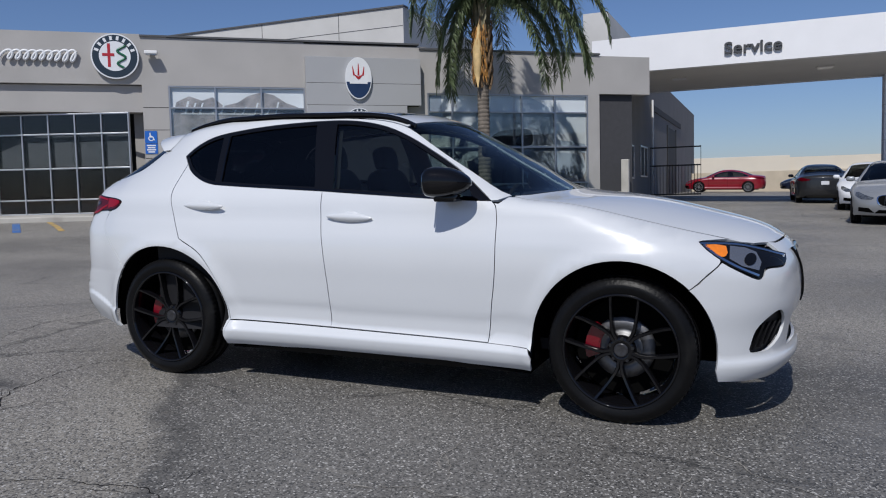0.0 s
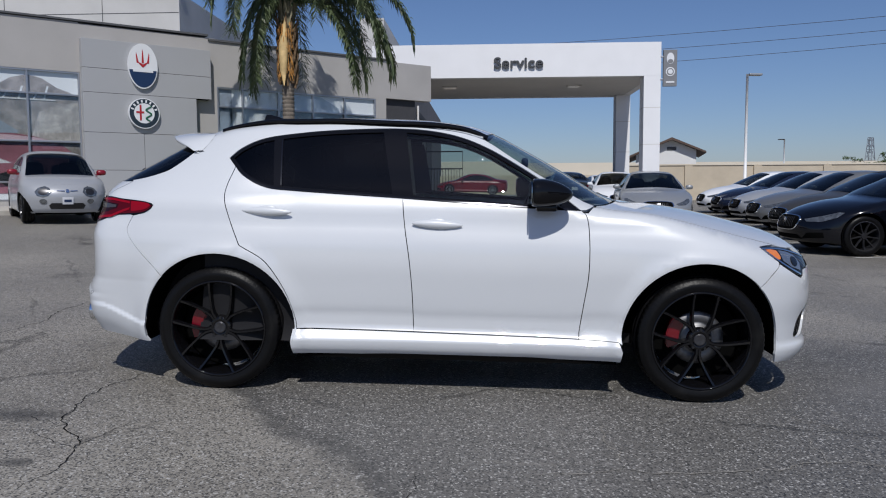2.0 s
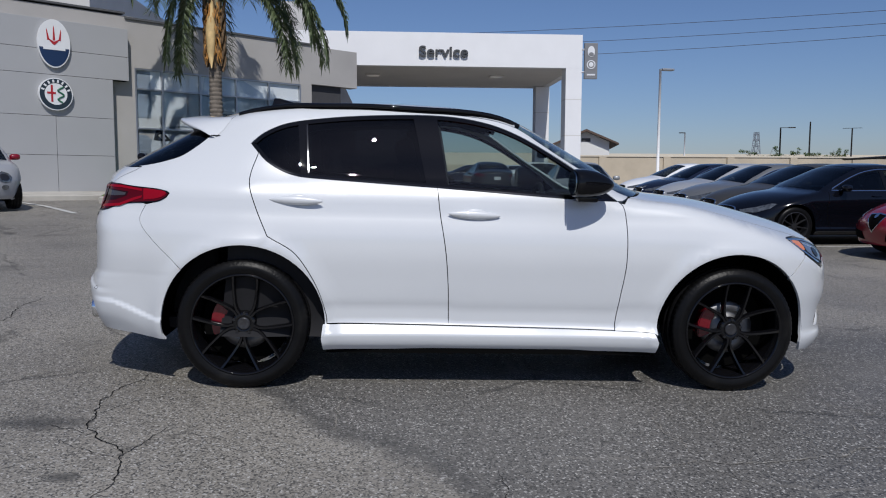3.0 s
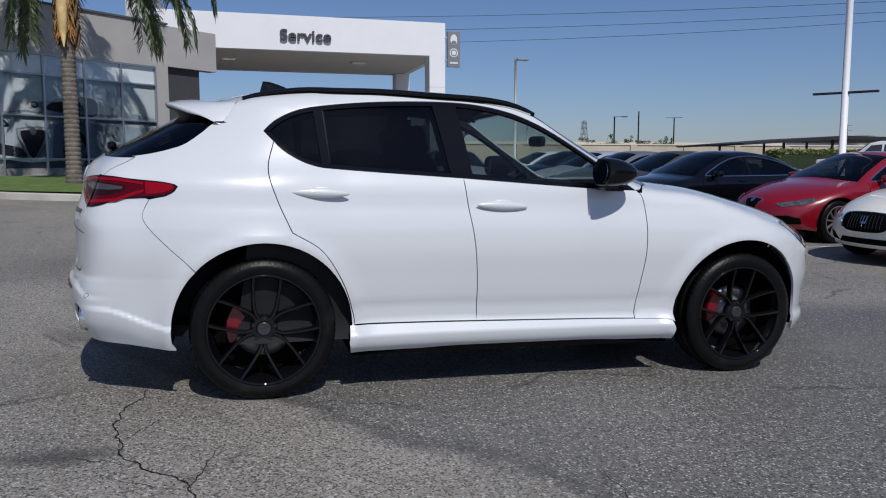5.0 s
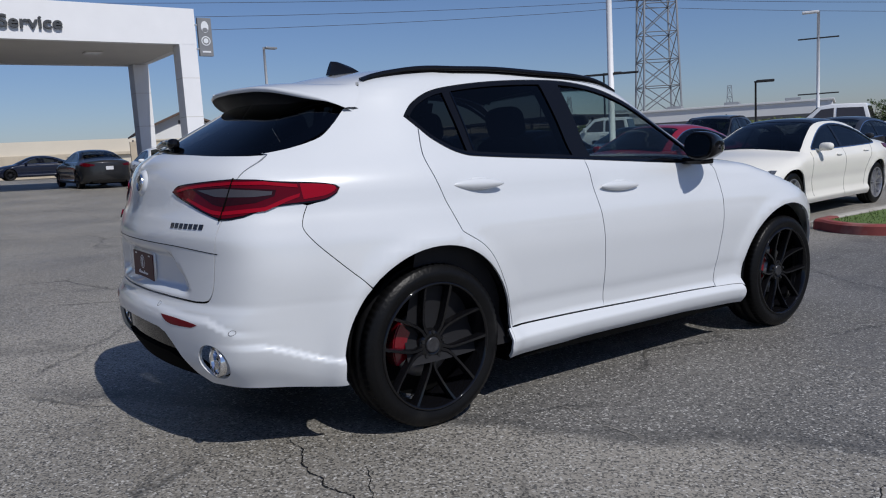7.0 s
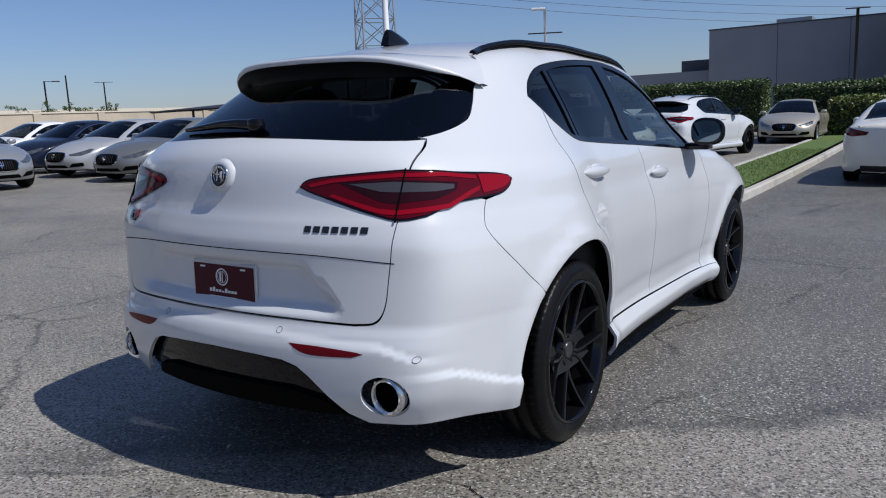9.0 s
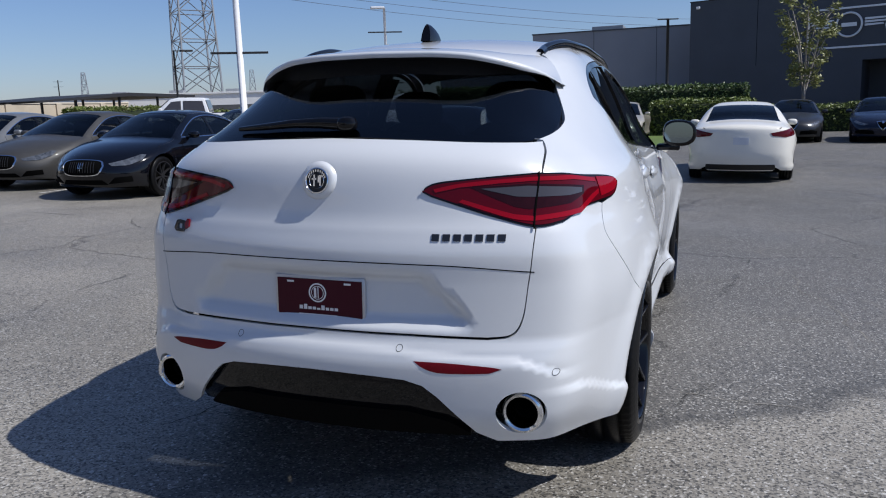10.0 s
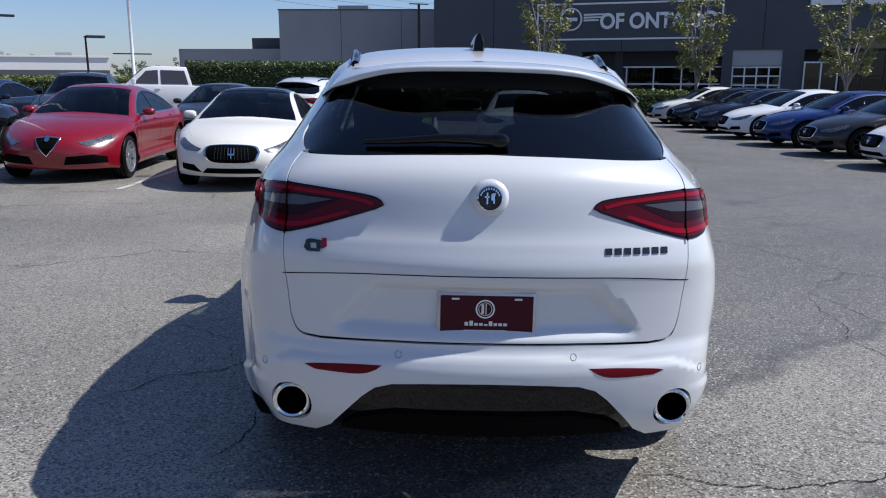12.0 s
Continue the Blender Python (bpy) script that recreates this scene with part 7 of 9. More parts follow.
for x0, x1 in ((1.37, 2.915), (2.925, 4.42)):
    for z0, z1 in ((1.785, 2.795), (0.6, 1.775)):
        bar("panel", (x0, -0.27, z0), (x1, -0.002, z1), PANEL_GREY, slab, 0.004)


def at_front(s, y, z):
    return FRONT @ Matrix.Translation((s, y, z))


sign = empty("oval_sign", at_front(2.92, -0.275, 4.66), "oval wall sign, white above and navy below, with a red emblem", "sign")
plate("rim", ring(0, 0, 0.40, 0.62, 40), -0.08, 0, SIGN_WHITE, sign)
plate("navy_field", [(0.375 * math.cos(a), 0.585 * math.sin(a)) for a in np.linspace(math.pi * 1.06, math.pi * 1.94, 24)], -0.086, -0.079, SIGN_NAVY, sign)
plate("lettering_bar", rect(-0.27, -0.165, 0.27, -0.10), -0.092, -0.085, SIGN_WHITE, sign)
for u in (-0.17, 0, 0.17):
    plate("emblem_prong", [(u * 0.8 - 0.03, 0.08), (u * 0.8 + 0.03, 0.08), (u + 0.012, 0.40 - abs(u) * 0.5), (u, 0.46 - abs(u) * 0.5), (u - 0.012, 0.40 - abs(u) * 0.5)], -0.086, -0.079, SIGN_RED, sign)
plate("emblem_foot", [(-0.16, 0.13), (0, 0.05), (0.16, 0.13), (0.05, 0.0), (0, -0.04), (-0.05, 0.0)], -0.088, -0.081, SIGN_RED, sign)


def round_sign(m, r, label):
    sign = empty("round_sign", m, label, "sign")
    plate("rim", ring(0, 0, r, n=48), -0.10, 0, SIGN_WHITE, sign)
    plate("dark_ring", ring(0, 0, r * 0.94, n=48), -0.106, -0.099, SIGN_INK, sign)
    plate("pale_field", ring(0, 0, r * 0.66, n=40), -0.112, -0.105, SIGN_WHITE, sign)
    plate("red_bar", rect(-0.30 * r, -0.48 * r, -0.18 * r, 0.55 * r), -0.118, -0.111, SIGN_RED, sign)
    plate("red_bar", rect(-0.52 * r, 0.0, -0.02 * r, 0.12 * r), -0.121, -0.114, SIGN_RED, sign)
    bm = bmesh.new()
    tube(bm, [(0.28 * r + 0.17 * r * math.cos(q * 3.2), -0.113, (0.5 - q * 0.28) * r) for q in np.linspace(0, 3.6, 40)], 0.055 * r, 6)
    part("green_coil", bm, SIGN_GREEN, sign, smooth=60)
    for a in range(20, 180, 20):
        c, s_ = math.cos(radians(a)), math.sin(radians(a))
        plate("letter_bar", [(0.80 * r * c + q * s_ * 0.055 * r + w * c * 0.09 * r, 0.80 * r * s_ - q * c * 0.055 * r + w * s_ * 0.09 * r) for q, w in ((-1, -1), (1, -1), (1, 1), (-1, 1))], -0.112, -0.105, SIGN_WHITE, sign)


round_sign(at_front(-3.85, -0.02, 5.17), 0.62, "large round sign with dark ring, red bars and green coil")
round_sign(at_front(2.91, -0.275, 3.36), 0.42, "smaller round sign with dark ring and green coil")
script = empty("script_sign", at_front(-6.7, -0.02, 5.02), "pale raised script lettering shown as plain slanted strokes", "sign")
pen = [(q * 0.031 - 0.085 * math.sin(q), -0.06, 0.135 - 0.12 * math.cos(q) * (1.25 if q > 44 else 1.0)) for q in np.linspace(0, 59, 260)]
bm = bmesh.new()
tube(bm, [(x + z * 0.45, y, z) for x, y, z in pen], 0.036, 6)
part("stroke", bm, SIGN_WHITE, script, smooth=60)
notice = empty("parking_sign", at_front(-3.02, -0.006, 2.8), "blue disabled-parking notice with white symbol on the wall", "sign")
plate("board", rect(-0.165, -0.02, 0.165, 0.32), -0.012, 0, SIGN_BLUE, notice)
plate("board", rect(-0.165, -0.32, 0.165, -0.035), -0.012, 0, SIGN_BLUE, notice)
plate("wheel_mark", ring(0.0, 0.11, 0.075, n=20), -0.016, -0.011, SIGN_WHITE, notice)
plate("wheel_mark", ring(0.0, 0.11, 0.05, n=20), -0.018, -0.013, SIGN_BLUE, notice)
plate("figure_mark", [(-0.04, 0.26), (-0.015, 0.28), (0.0, 0.17), (0.06, 0.16), (0.10, 0.06), (0.075, 0.055), (0.045, 0.135), (-0.035, 0.135)], -0.022, -0.017, SIGN_WHITE, notice)
for z, w in ((-0.09, 0.12), (-0.15, 0.10), (-0.21, 0.12), (-0.27, 0.09)):
    plate("lettering_bar", rect(-w, z - 0.018, w, z + 0.018), -0.016, -0.011, SIGN_WHITE, notice)
flood = empty("wall_lamp", at_front(-2.9, -0.004, 5.25), "white twin wall floodlight on the stucco", "lamp")
bar("bracket", (-0.06, -0.12, -0.03), (0.06, 0, 0.03), POLE_WHITE, flood)
bar("housing", (-0.17, -0.32, -0.02), (0.17, -0.10, 0.07), POLE_WHITE, flood, 0.02)
bar("lens", (-0.14, -0.30, -0.045), (0.14, -0.13, -0.021), CLEAR_LENS, flood, 0.004)
# thin joints in the stucco beside the notice
for z in (2.35, 3.15, 3.78):
    ob = bar("wall_joint", (-3.19, -0.002, z - 0.008), (-2.51, 0.02, z + 0.008), GAP_BLACK, None, 0)
    ob.matrix_world = FRONT
    tagged(ob, "dark joint line in the stucco", "trim", kind="structure")


def lay(name, rows, material, label, category, kind="structure", smooth=True):
    """A band of ground between two lines: rows of (x, y, z) points side by side."""
    bm = bmesh.new()
    grid = [[bm.verts.new(q) for q in row] for row in rows]
    for a, b in zip(grid, grid[1:]):
        for i in range(len(a) - 1):
            bm.faces.new((a[i], a[i + 1], b[i + 1], b[i]))
    bmesh.ops.recalc_face_normals(bm, faces=bm.faces)
    ob = part(name, bm, material, None, label, smooth=30 if smooth else None)
    return tagged(ob, label, category, kind=kind)


def kerb(name, line, width, top, material, label, low=0.12):
    """A kerb stone run along a line of (x, y), its top at the given height over the lot, or at top(x, y)."""
    line = [Vector((*q, 0)) for q in line]
    rows = []
    for i, q in enumerate(line):
        way = (line[min(i + 1, len(line) - 1)] - line[max(i - 1, 0)]).normalized()
        side = Vector((-way.y, way.x, 0))
        z = gz(q.x, q.y)
        t = z + top
        o = q + side * width
        rows.append([(q.x, q.y, z - low), (q.x + side.x * 0.01, q.y + side.y * 0.01, t - 0.025), (q.x + side.x * 0.035, q.y + side.y * 0.035, t), (o.x - side.x * 0.02, o.y - side.y * 0.02, t), (o.x, o.y, t - 0.02), (o.x, o.y, z - low)])
    return lay(name, rows, material, label, "kerb")


def fr(s, d):
    q = FRONT @ Vector((s, d, 0))
    return (q.x, q.y)


# the walk before the entrance and the lawn under the palm
walk_edge = [fr(s, -2.3) for s in np.arange(-18, 4.3, 1.0)]
kerb("kerb", walk_edge, 0.16, 0.13, CONCRETE, "pale concrete kerb before the showroom walk")
lay("pavement", [[(*fr(s, -2.14), gz(*fr(s, -2.3)) + 0.125) for s in np.arange(-18, 4.8, 1.5)], [(*fr(s, -0.28), 0.82) for s in np.arange(-18, 4.8, 1.5)], [(*fr(s, 0.95), 0.825) for s in np.arange(-18, 4.8, 1.5)]], CONCRETE, "pale concrete walk along the showroom front", "pavement")
bulge = sp(fr(4.2, -2.3), (-7.4, 13.5), (-6.2, 13.0), (-4.9, 13.0), (-3.6, 13.2), (-2.9, 13.9), (-2.6, 15.2), (-2.55, 18.0), (-2.6, 21.2), each=4)
kerb("kerb", bulge, 0.16, 0.14, CONCRETE, "pale concrete kerb round the palm lawn")
n_ = len(bulge)
inner = [fr(4.2 + 7.6 * (i / (n_ - 1)), -0.01) for i in range(n_)]
lay("lawn", [[(x + (a - x) * k, y + (b - y) * k, gz(x, y) + 0.125 + (0.97 - gz(x, y) - 0.125) * min(1, k * 2.2)) for (x, y), (a, b) in zip(bulge, inner)] for k in (0.06, 0.2, 0.4, 0.7, 1.0)], LAWN, "short green lawn round the palm", "lawn")


def text(words, size, depth, m, material, name, label, category="sign", parent=None, heavy=0.018):
    cu = bpy.data.curves.new(name, "FONT")
    cu.body, cu.size, cu.extrude, cu.align_x, cu.offset = words, size, depth, "LEFT", size * heavy
    tmp = new(name, cu)
    me = bpy.data.meshes.new_from_object(tmp)
    bpy.data.objects.remove(tmp)
    me.materials.clear()
    me.materials.append(material)
    ob = new(name, me)
    if parent:
        ob.parent = parent
        ob.matrix_local = m
    else:
        ob.matrix_world = m
        tagged(ob, label, category)
    return ob


word = text("Service", 0.56, 0.05, Matrix.Translation((0.6, 24.80, 5.86)) @ pose(0, 0, 0, 90, 0, 0), LETTER_GREY, "service_letters", "dark grey raised letters spelling Service on the white fascia")
wide = max(v.co.x for v in word.data.vertices)
for v in word.data.vertices:
    v.co.x *= 1.90 / wide
hang = empty("hanging_sign", Matrix.Translation((7.315, 24.80, 5.775)), "grey hanging sign box with two pale round emblems", "sign")
bar("box", (-0.255, 0, -0.685), (0.255, 0.14, 0.685), SIGN_GREY, hang, 0.01)
bar("bracket", (-0.36, 0.04, 0.40), (-0.25, 0.10, 0.46), FRAME_ALU, hang)
bar("bracket", (-0.36, 0.04, -0.46), (-0.25, 0.10, -0.40), FRAME_ALU, hang)
plate("emblem", ring(0, 0.36, 0.14, 0.21, 28), -0.012, 0.001, SIGN_WHITE, hang)
plate("emblem_field", ring(0, 0.25, 0.10, 0.08, 20), -0.016, -0.011, SIGN_GREY, hang)
plate("emblem", ring(0, -0.14, 0.17, n=28), -0.012, 0.001, SIGN_WHITE, hang)
plate("emblem_field", ring(0, -0.14, 0.135, n=28), -0.016, -0.011, SIGN_GREY, hang)
plate("emblem_core", ring(0, -0.14, 0.09, n=28), -0.020, -0.015, SIGN_WHITE, hang)
plate("lettering_bar", rect(-0.16, -0.56, 0.16, -0.50), -0.012, 0.001, SIGN_WHITE, hang)
for x, y in ((-1.2, 27.6), (4.0, 27.6)):
    lamp = empty("soffit_lamp", Matrix.Translation((x, y, 5.52)), "flat square soffit light under the canopy", "lamp", "soffit lights")
    bar("housing", (-0.3, -0.3, -0.05), (0.3, 0.3, 0), SOFFIT_GREY, lamp, 0.01)
    bar("lens", (-0.25, -0.25, -0.062), (0.25, 0.25, -0.049), SIGN_WHITE, lamp, 0.003)
for z in (4.3, 2.9):
    for cy in (24.854, 30.95):
        ob = bar("column_joint", (6.338, cy - 0.003, z - 0.012), (6.98, cy + 0.76, z + 0.012), SOFFIT_GREY, None, 0)
        ob.parent = portico
        ob.matrix_local = portico.matrix_world.inverted()

# the service side: window, door, gate
IRON = mat("black_wrought_iron", (0.010, 0.010, 0.011), 0.5, vary=0.15)
DARK_STUCCO = mat("dark_recess_panel", (0.05, 0.05, 0.055), 0.8, vary=0.1)
side = Matrix.Translation((-3.15, 0, 0)) @ pose(0, 0, 0, 0, 0, 90)   # local x = along the wall (+y), local y = into the wall
for k, (a, b, z0, z1) in enumerate(((26.6, 28.4, 1.6, 3.0), (30.2, 32.4, 1.7, 3.1))):
    glazing("window_%d" % (4 + k), side, a, b, z0, z1, ((a + b) / 2,), (), -0.04, SHOP_GLASS, "small service window with pale frame in the side wall", gap=0.07)
    # flat dark sheet in place of the shaded room
    ob = bar("window_back", (a, 0.06 - 0.062, z0), (b, 0.02, z1), INDOOR_SHADE, None, 0)
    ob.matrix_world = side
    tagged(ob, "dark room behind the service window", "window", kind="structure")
door = empty("door_1", side, "service doorway in the side wall, its inner shade a flat dark sheet", "door", kind="structure")
# dark slab on the wall stands for the shade inside the doorway
bar("leaf", (40.2, -0.03, 0.6), (44.2, 0.02, 4.6), INDOOR_SHADE, door, 0)
bar("door_frame", (40.05, -0.06, 0.6), (40.2, 0.02, 4.7), IRON, door, 0.005)
bar("door_frame", (44.2, -0.06, 0.6), (44.35, 0.02, 4.7), IRON, door, 0.005)
ob = bar("wall_band", (33.5, -0.05, 4.95), (47, 0.0, 5.25), DARK_STUCCO, None, 0.004)
ob.matrix_world = side
tagged(ob, "dark band along the side wall", "trim", kind="structure")
pipe = bmesh.new()
tube(pipe, [(-3.05, 33.6, 0.6), (-3.05, 33.6, 5.4)], 0.05, 10)
tagged(part("drain_pipe", pipe, POLE_WHITE, None, "pale drain pipe on the side wall"), "pale drain pipe on the side wall", "pipe")
gate = empty("gate", Matrix.Translation((-3.1, 33.0, gz(-3, 33))), "black iron gate of upright bars standing open", "gate")
for z in (0.15, 1.5, 2.35):
    bar("rail", (-0.0, -0.03, z - 0.03), (2.3, 0.03, z + 0.03), IRON, gate, 0.004)
for k in range(17):
    bar("gate_bar", (0.02 + k * 0.141, -0.012, 0.1), (0.044 + k * 0.141, 0.012, 2.4 if k in (0, 16) else 1.55), IRON, gate, 0)
recess = empty("recess_panel", FRONT, "dark recessed panel at the end of the showroom front", "wall", kind="structure")
bar("panel", (11.1, 0.15, 0.4), (12.4, 0.35, 4.35), DARK_STUCCO, recess, 0)
bar("lintel", (11.1, -0.001, 4.35), (13.0, 0.4, 5.6), STUCCO, recess, 0)
post = bar("bollard", (-2.45, 21.4, 0.5), (-2.2, 21.65, 2.15), CONCRETE, None, 0.02)
tagged(post, "pale concrete post beside the service entrance", "post")


# ---- the palm ----
def palm(x, y, z):
    rng = random.Random(11)
    tree = empty("palm_tree", Matrix.Translation((x, y, z)), "tall queen palm with drooping green fronds and a hanging tan pod", "tree")
    BARK = mat("ringed_palm_bark", (0.17, 0.145, 0.12), 0.95, vary=0.4, scale=9, bump=1.0, bump_scale=30, grime=((0.10, 0.085, 0.07), 0.5))
    BOOT = mat("fibrous_palm_boot", (0.17, 0.11, 0.06), 0.9, vary=0.5, scale=14, bump=0.8)
    SHEATH = mat("pale_green_palm_sheath", (0.21, 0.19, 0.12), 0.7, vary=0.35, scale=6)
    POD = mat("tan_palm_pod", (0.60, 0.43, 0.20), 0.7, vary=0.2, scale=8, bump=0.3)
    LEAF = mat("palm_leaflet_green", (0.078, 0.105, 0.045), 0.45, vary=0.35, scale=5)
    bm = bmesh.new()
    prof = []
    for k in range(44):
        h = -0.4 + k * 0.105
        r = 0.170 - 0.008 * h + (0.05 if h < 0.2 else 0) * (0.2 - h)
        prof += [(h, r + 0.012), (h + 0.07, r), (h + 0.085, r - 0.012)]
    lathe(bm, prof, 20, "z")
    part("trunk", bm, BARK, tree, smooth=40)
    bm = bmesh.new()
    for k in range(60):  # the old leaf bases, fraying upward
        a, h = k * 2.4, 3.05 + 1.5 * k / 60
        c, s = math.cos(a), math.sin(a)
        bm2 = [(0.16 * c, 0.16 * s, h - 0.12), (0.23 * c, 0.23 * s, h + 0.05), (0.27 * c, 0.27 * s, h + 0.2), (0.25 * c, 0.25 * s, h + 0.34)]
        tube(bm, bm2, 0.055, 5, 0.012)
        for q in range(5):
            b = a + rng.uniform(-0.3, 0.3)
            l = rng.uniform(0.15, 0.32)
            p0 = Vector((0.20 * math.cos(b), 0.20 * math.sin(b), h))
            p1 = p0 + Vector((0.09 * math.cos(b), 0.09 * math.sin(b), rng.uniform(-0.25, 0.1)))
            t = Vector((-math.sin(b), math.cos(b), 0)) * 0.008
            bm.faces.new([bm.verts.new(p0 + t), bm.verts.new(p0 - t), bm.verts.new(p1)])
    part("fibre_sheath", bm, BOOT, tree, smooth=50)
    bm = bmesh.new()
    lathe(bm, [(4.3, 0.17), (4.8, 0.16), (5.3, 0.14), (5.8, 0.09), (6.2, 0.03)], 16, "z")
    for k in range(9):
        a = k * 2.39
        tube(bm, [(0.11 * math.cos(a), 0.11 * math.sin(a), 4.3), (0.20 * math.cos(a), 0.20 * math.sin(a), 5.0), (0.28 * math.cos(a), 0.28 * math.sin(a), 5.7)], 0.07, 6, 0.03)
    part("crown_shaft", bm, SHEATH, tree, smooth=50)
    bm = bmesh.new()
    tube(bm, [(0.02, -0.20, 4.75), (0.0, -0.30, 4.35), (-0.02, -0.34, 3.9), (-0.02, -0.36, 3.35), (-0.01, -0.36, 2.95)], 0.02, 10)
    rows = {}
    for v in bm.verts:
        rows.setdefault(v.index // 10, [])
    for i, v in enumerate(bm.verts):
        k = i // 10
        mid = Vector(((0.02, -0.20, 4.75), (0.0, -0.30, 4.35), (-0.02, -0.34, 3.9), (-0.02, -0.36, 3.35), (-0.01, -0.36, 2.95))[k])
        v.co = mid + (v.co - mid) * (0.8, 3.2, 6.2, 4.6, 0.4)[k]
    part("pod", bm, POD, tree, "hanging tan seed pod", smooth=60)
    FRUIT = mat("orange_palm_fruit", (0.42, 0.20, 0.045), 0.7, vary=0.4, scale=20)
    bm = bmesh.new()
    for k in range(150):  # thin fruiting strands hanging round the pod
        a, h, l = rng.uniform(0, 2 * math.pi), rng.uniform(3.15, 4.5), rng.uniform(0.06, 0.18)
        c, sn, r = math.cos(a), math.sin(a), rng.uniform(0.12, 0.19)
        p0 = Vector((0.13 * c, 0.13 * sn - 0.16, h + 0.10))
        p1 = Vector((r * c, r * sn - 0.22, h))
        p2 = p1 + Vector((0.03 * c, 0.03 * sn, -l))
        tube(bm, [p0, p1, p2], 0.012, 4, 0.008)
    part("fruit_cluster", bm, FRUIT, tree, "orange fruiting strands round the pod")
    fronds = [(-4, 3.0, 0.62, 0.9), (8, 3.5, 1.0, 1.5), (-22, 2.2, 0.3, 0.3), (28, 3.1, 0.75, 1.2), (165, 1.1, 0.35, 0.1), (190, 1.0, 0.5, 0.2), (215, 1.3, 0.6, 0.3), (240, 1.2, 0.5, 0.2), (-60, 2.6, 1.2, 1.5), (-110, 2.3, 1.1, 1.5), (60, 3.0, 0.9, 1.3), (95, 2.9, 0.8, 1.1), (130, 1.6, 0.8, 0.8), (-12, 2.7, 1.1, 1.3), (18, 2.2, 0.5, 0.6), (40, 2.6, 1.0, 1.2), (-40, 3.2, 1.3, 1.8), (150, 2.2, 1.5, 2.2), (-160, 2.0, 1.5, 2.2), (45, 3.2, 1.5, 2.0),
              (138, 2.8, 3.0, 1.4), (112, 3.0, 2.6, 1.4), (162, 2.6, 2.8, 1.4), (86, 3.0, 3.2, 1.4), (55, 2.6, 3.4, 1.4), (124, 2.0, 4.0, 1.4), (190, 2.2, 3.6, 1.4), (-30, 2.2, 3.6, 1.4), (250, 2.2, 3.4, 1.4)]
    for head, reach, up, lift in fronds:
        a = radians(head)
        out = Vector((math.cos(a), math.sin(a), 0))
        side_ = Vector((-out.y, out.x, 0))
        path = []
        for q in np.linspace(0, 1, 26):
            d = reach * (q * 1.15 if q < 0.6 else 0.69 + 0.31 * math.sin((q - 0.6) / 0.4 * 1.45) / math.sin(1.45) * 0.9)
            h = 5.0 + (up + 0.25) * math.sin(min(q * 2.4, math.pi / 2 + q)) * 0.95 + lift * 0.2 * q - (3.3 if lift < 1.4 else 2.6) * max(0, q - 0.15) ** 1.6
            path.append(out * d * 0.97 + Vector((0, 0, h)))
        bm = bmesh.new()
        tube(bm, path, 0.028, 5, 0.005)
        for i in range(2, 25):
            for sub in range(10):
                base = path[i] + (path[min(i + 1, 25)] - path[i]) * sub / 10
                way = (path[min(i + 1, 25)] - path[i - 1]).normalized()
                for sgn in (-1, 1):
                    l = (0.62 if i > 4 else 0.35) * rng.uniform(0.7, 1.1) * (1 - 0.35 * i / 25)
                    dirn = (way * rng.uniform(0.3, 0.7) + side_ * sgn * rng.uniform(0.4, 1.0) + Vector((0, 0, rng.uniform(-0.7, 0.5)))).normalized()
                    mid = base + dirn * l * 0.5
                    tip = mid + (dirn + Vector((0, 0, -0.75))).normalized() * l * 0.5
                    w = dirn.cross(Vector((rng.uniform(-0.4, 0.4), rng.uniform(-0.4, 0.4), 1))).normalized() * 0.016
                    v = [bm.verts.new(q) for q in (base - w * 0.5, base + w * 0.5, mid + w, mid - w, tip)]
                    bm.faces.new(v[:4])
                    bm.faces.new((v[3], v[2], v[4]))
        part("frond", bm, LEAF, tree)


palm(-4.9, 14.8, 0.93)

for z, x0, x1 in ((6.55, -30, -10.30), (7.35, -30, -10.30)):
    ob = bar("wall_joint", (x0, 21.295, z - 0.012), (x1, 21.31, z + 0.012), SLATE_GREY, None, 0)
    tagged(ob, "thin joint between rooftop panels", "trim", kind="structure")
for x in (-27, -23.5, -20, -16.5, -13):
    ob = bar("wall_joint", (x - 0.012, 21.293, 5.2), (x + 0.012, 21.31, 8.03), SLATE_GREY, None, 0)
    tagged(ob, "thin joint between rooftop panels", "trim", kind="structure")
ob = bar("parapet_cap", (-30, 21.25, 8.03), (-10.24, 21.7, 8.09), SLATE_GREY, None, 0)
tagged(ob, "thin dark capping of the rooftop storey", "trim", kind="structure")
# ---- the surroundings: neighbours, planting, poles, far things ----
LEAF_OLIVE = mat("olive_leaf", (0.19, 0.20, 0.055), 0.5, vary=0.4, scale=3)
LEAF_HEDGE = mat("hedge_leaf", (0.075, 0.115, 0.030), 0.5, vary=0.4, scale=3)
LEAF_LIME = mat("young_hedge_leaf", (0.115, 0.150, 0.028), 0.5, vary=0.35, scale=3)
# near-black green that stands for the shade between a hedge's inner leaves
HEDGE_SHADE = mat("dark_hedge_core", (0.020, 0.032, 0.010), 0.9, vary=0.3)
TREE_BARK = mat("pale_grey_bark", (0.30, 0.27, 0.235), 0.9, vary=0.3, scale=10, bump=0.5)
LINE_WHITE = mat("worn_white_line", (0.52, 0.52, 0.50), 0.8, vary=0.2, scale=8, grime=((0.20, 0.195, 0.19), 0.5))
LINE_BLUE = mat("worn_blue_line", (0.05, 0.14, 0.36), 0.8, vary=0.2, scale=8, grime=((0.18, 0.19, 0.21), 0.5))
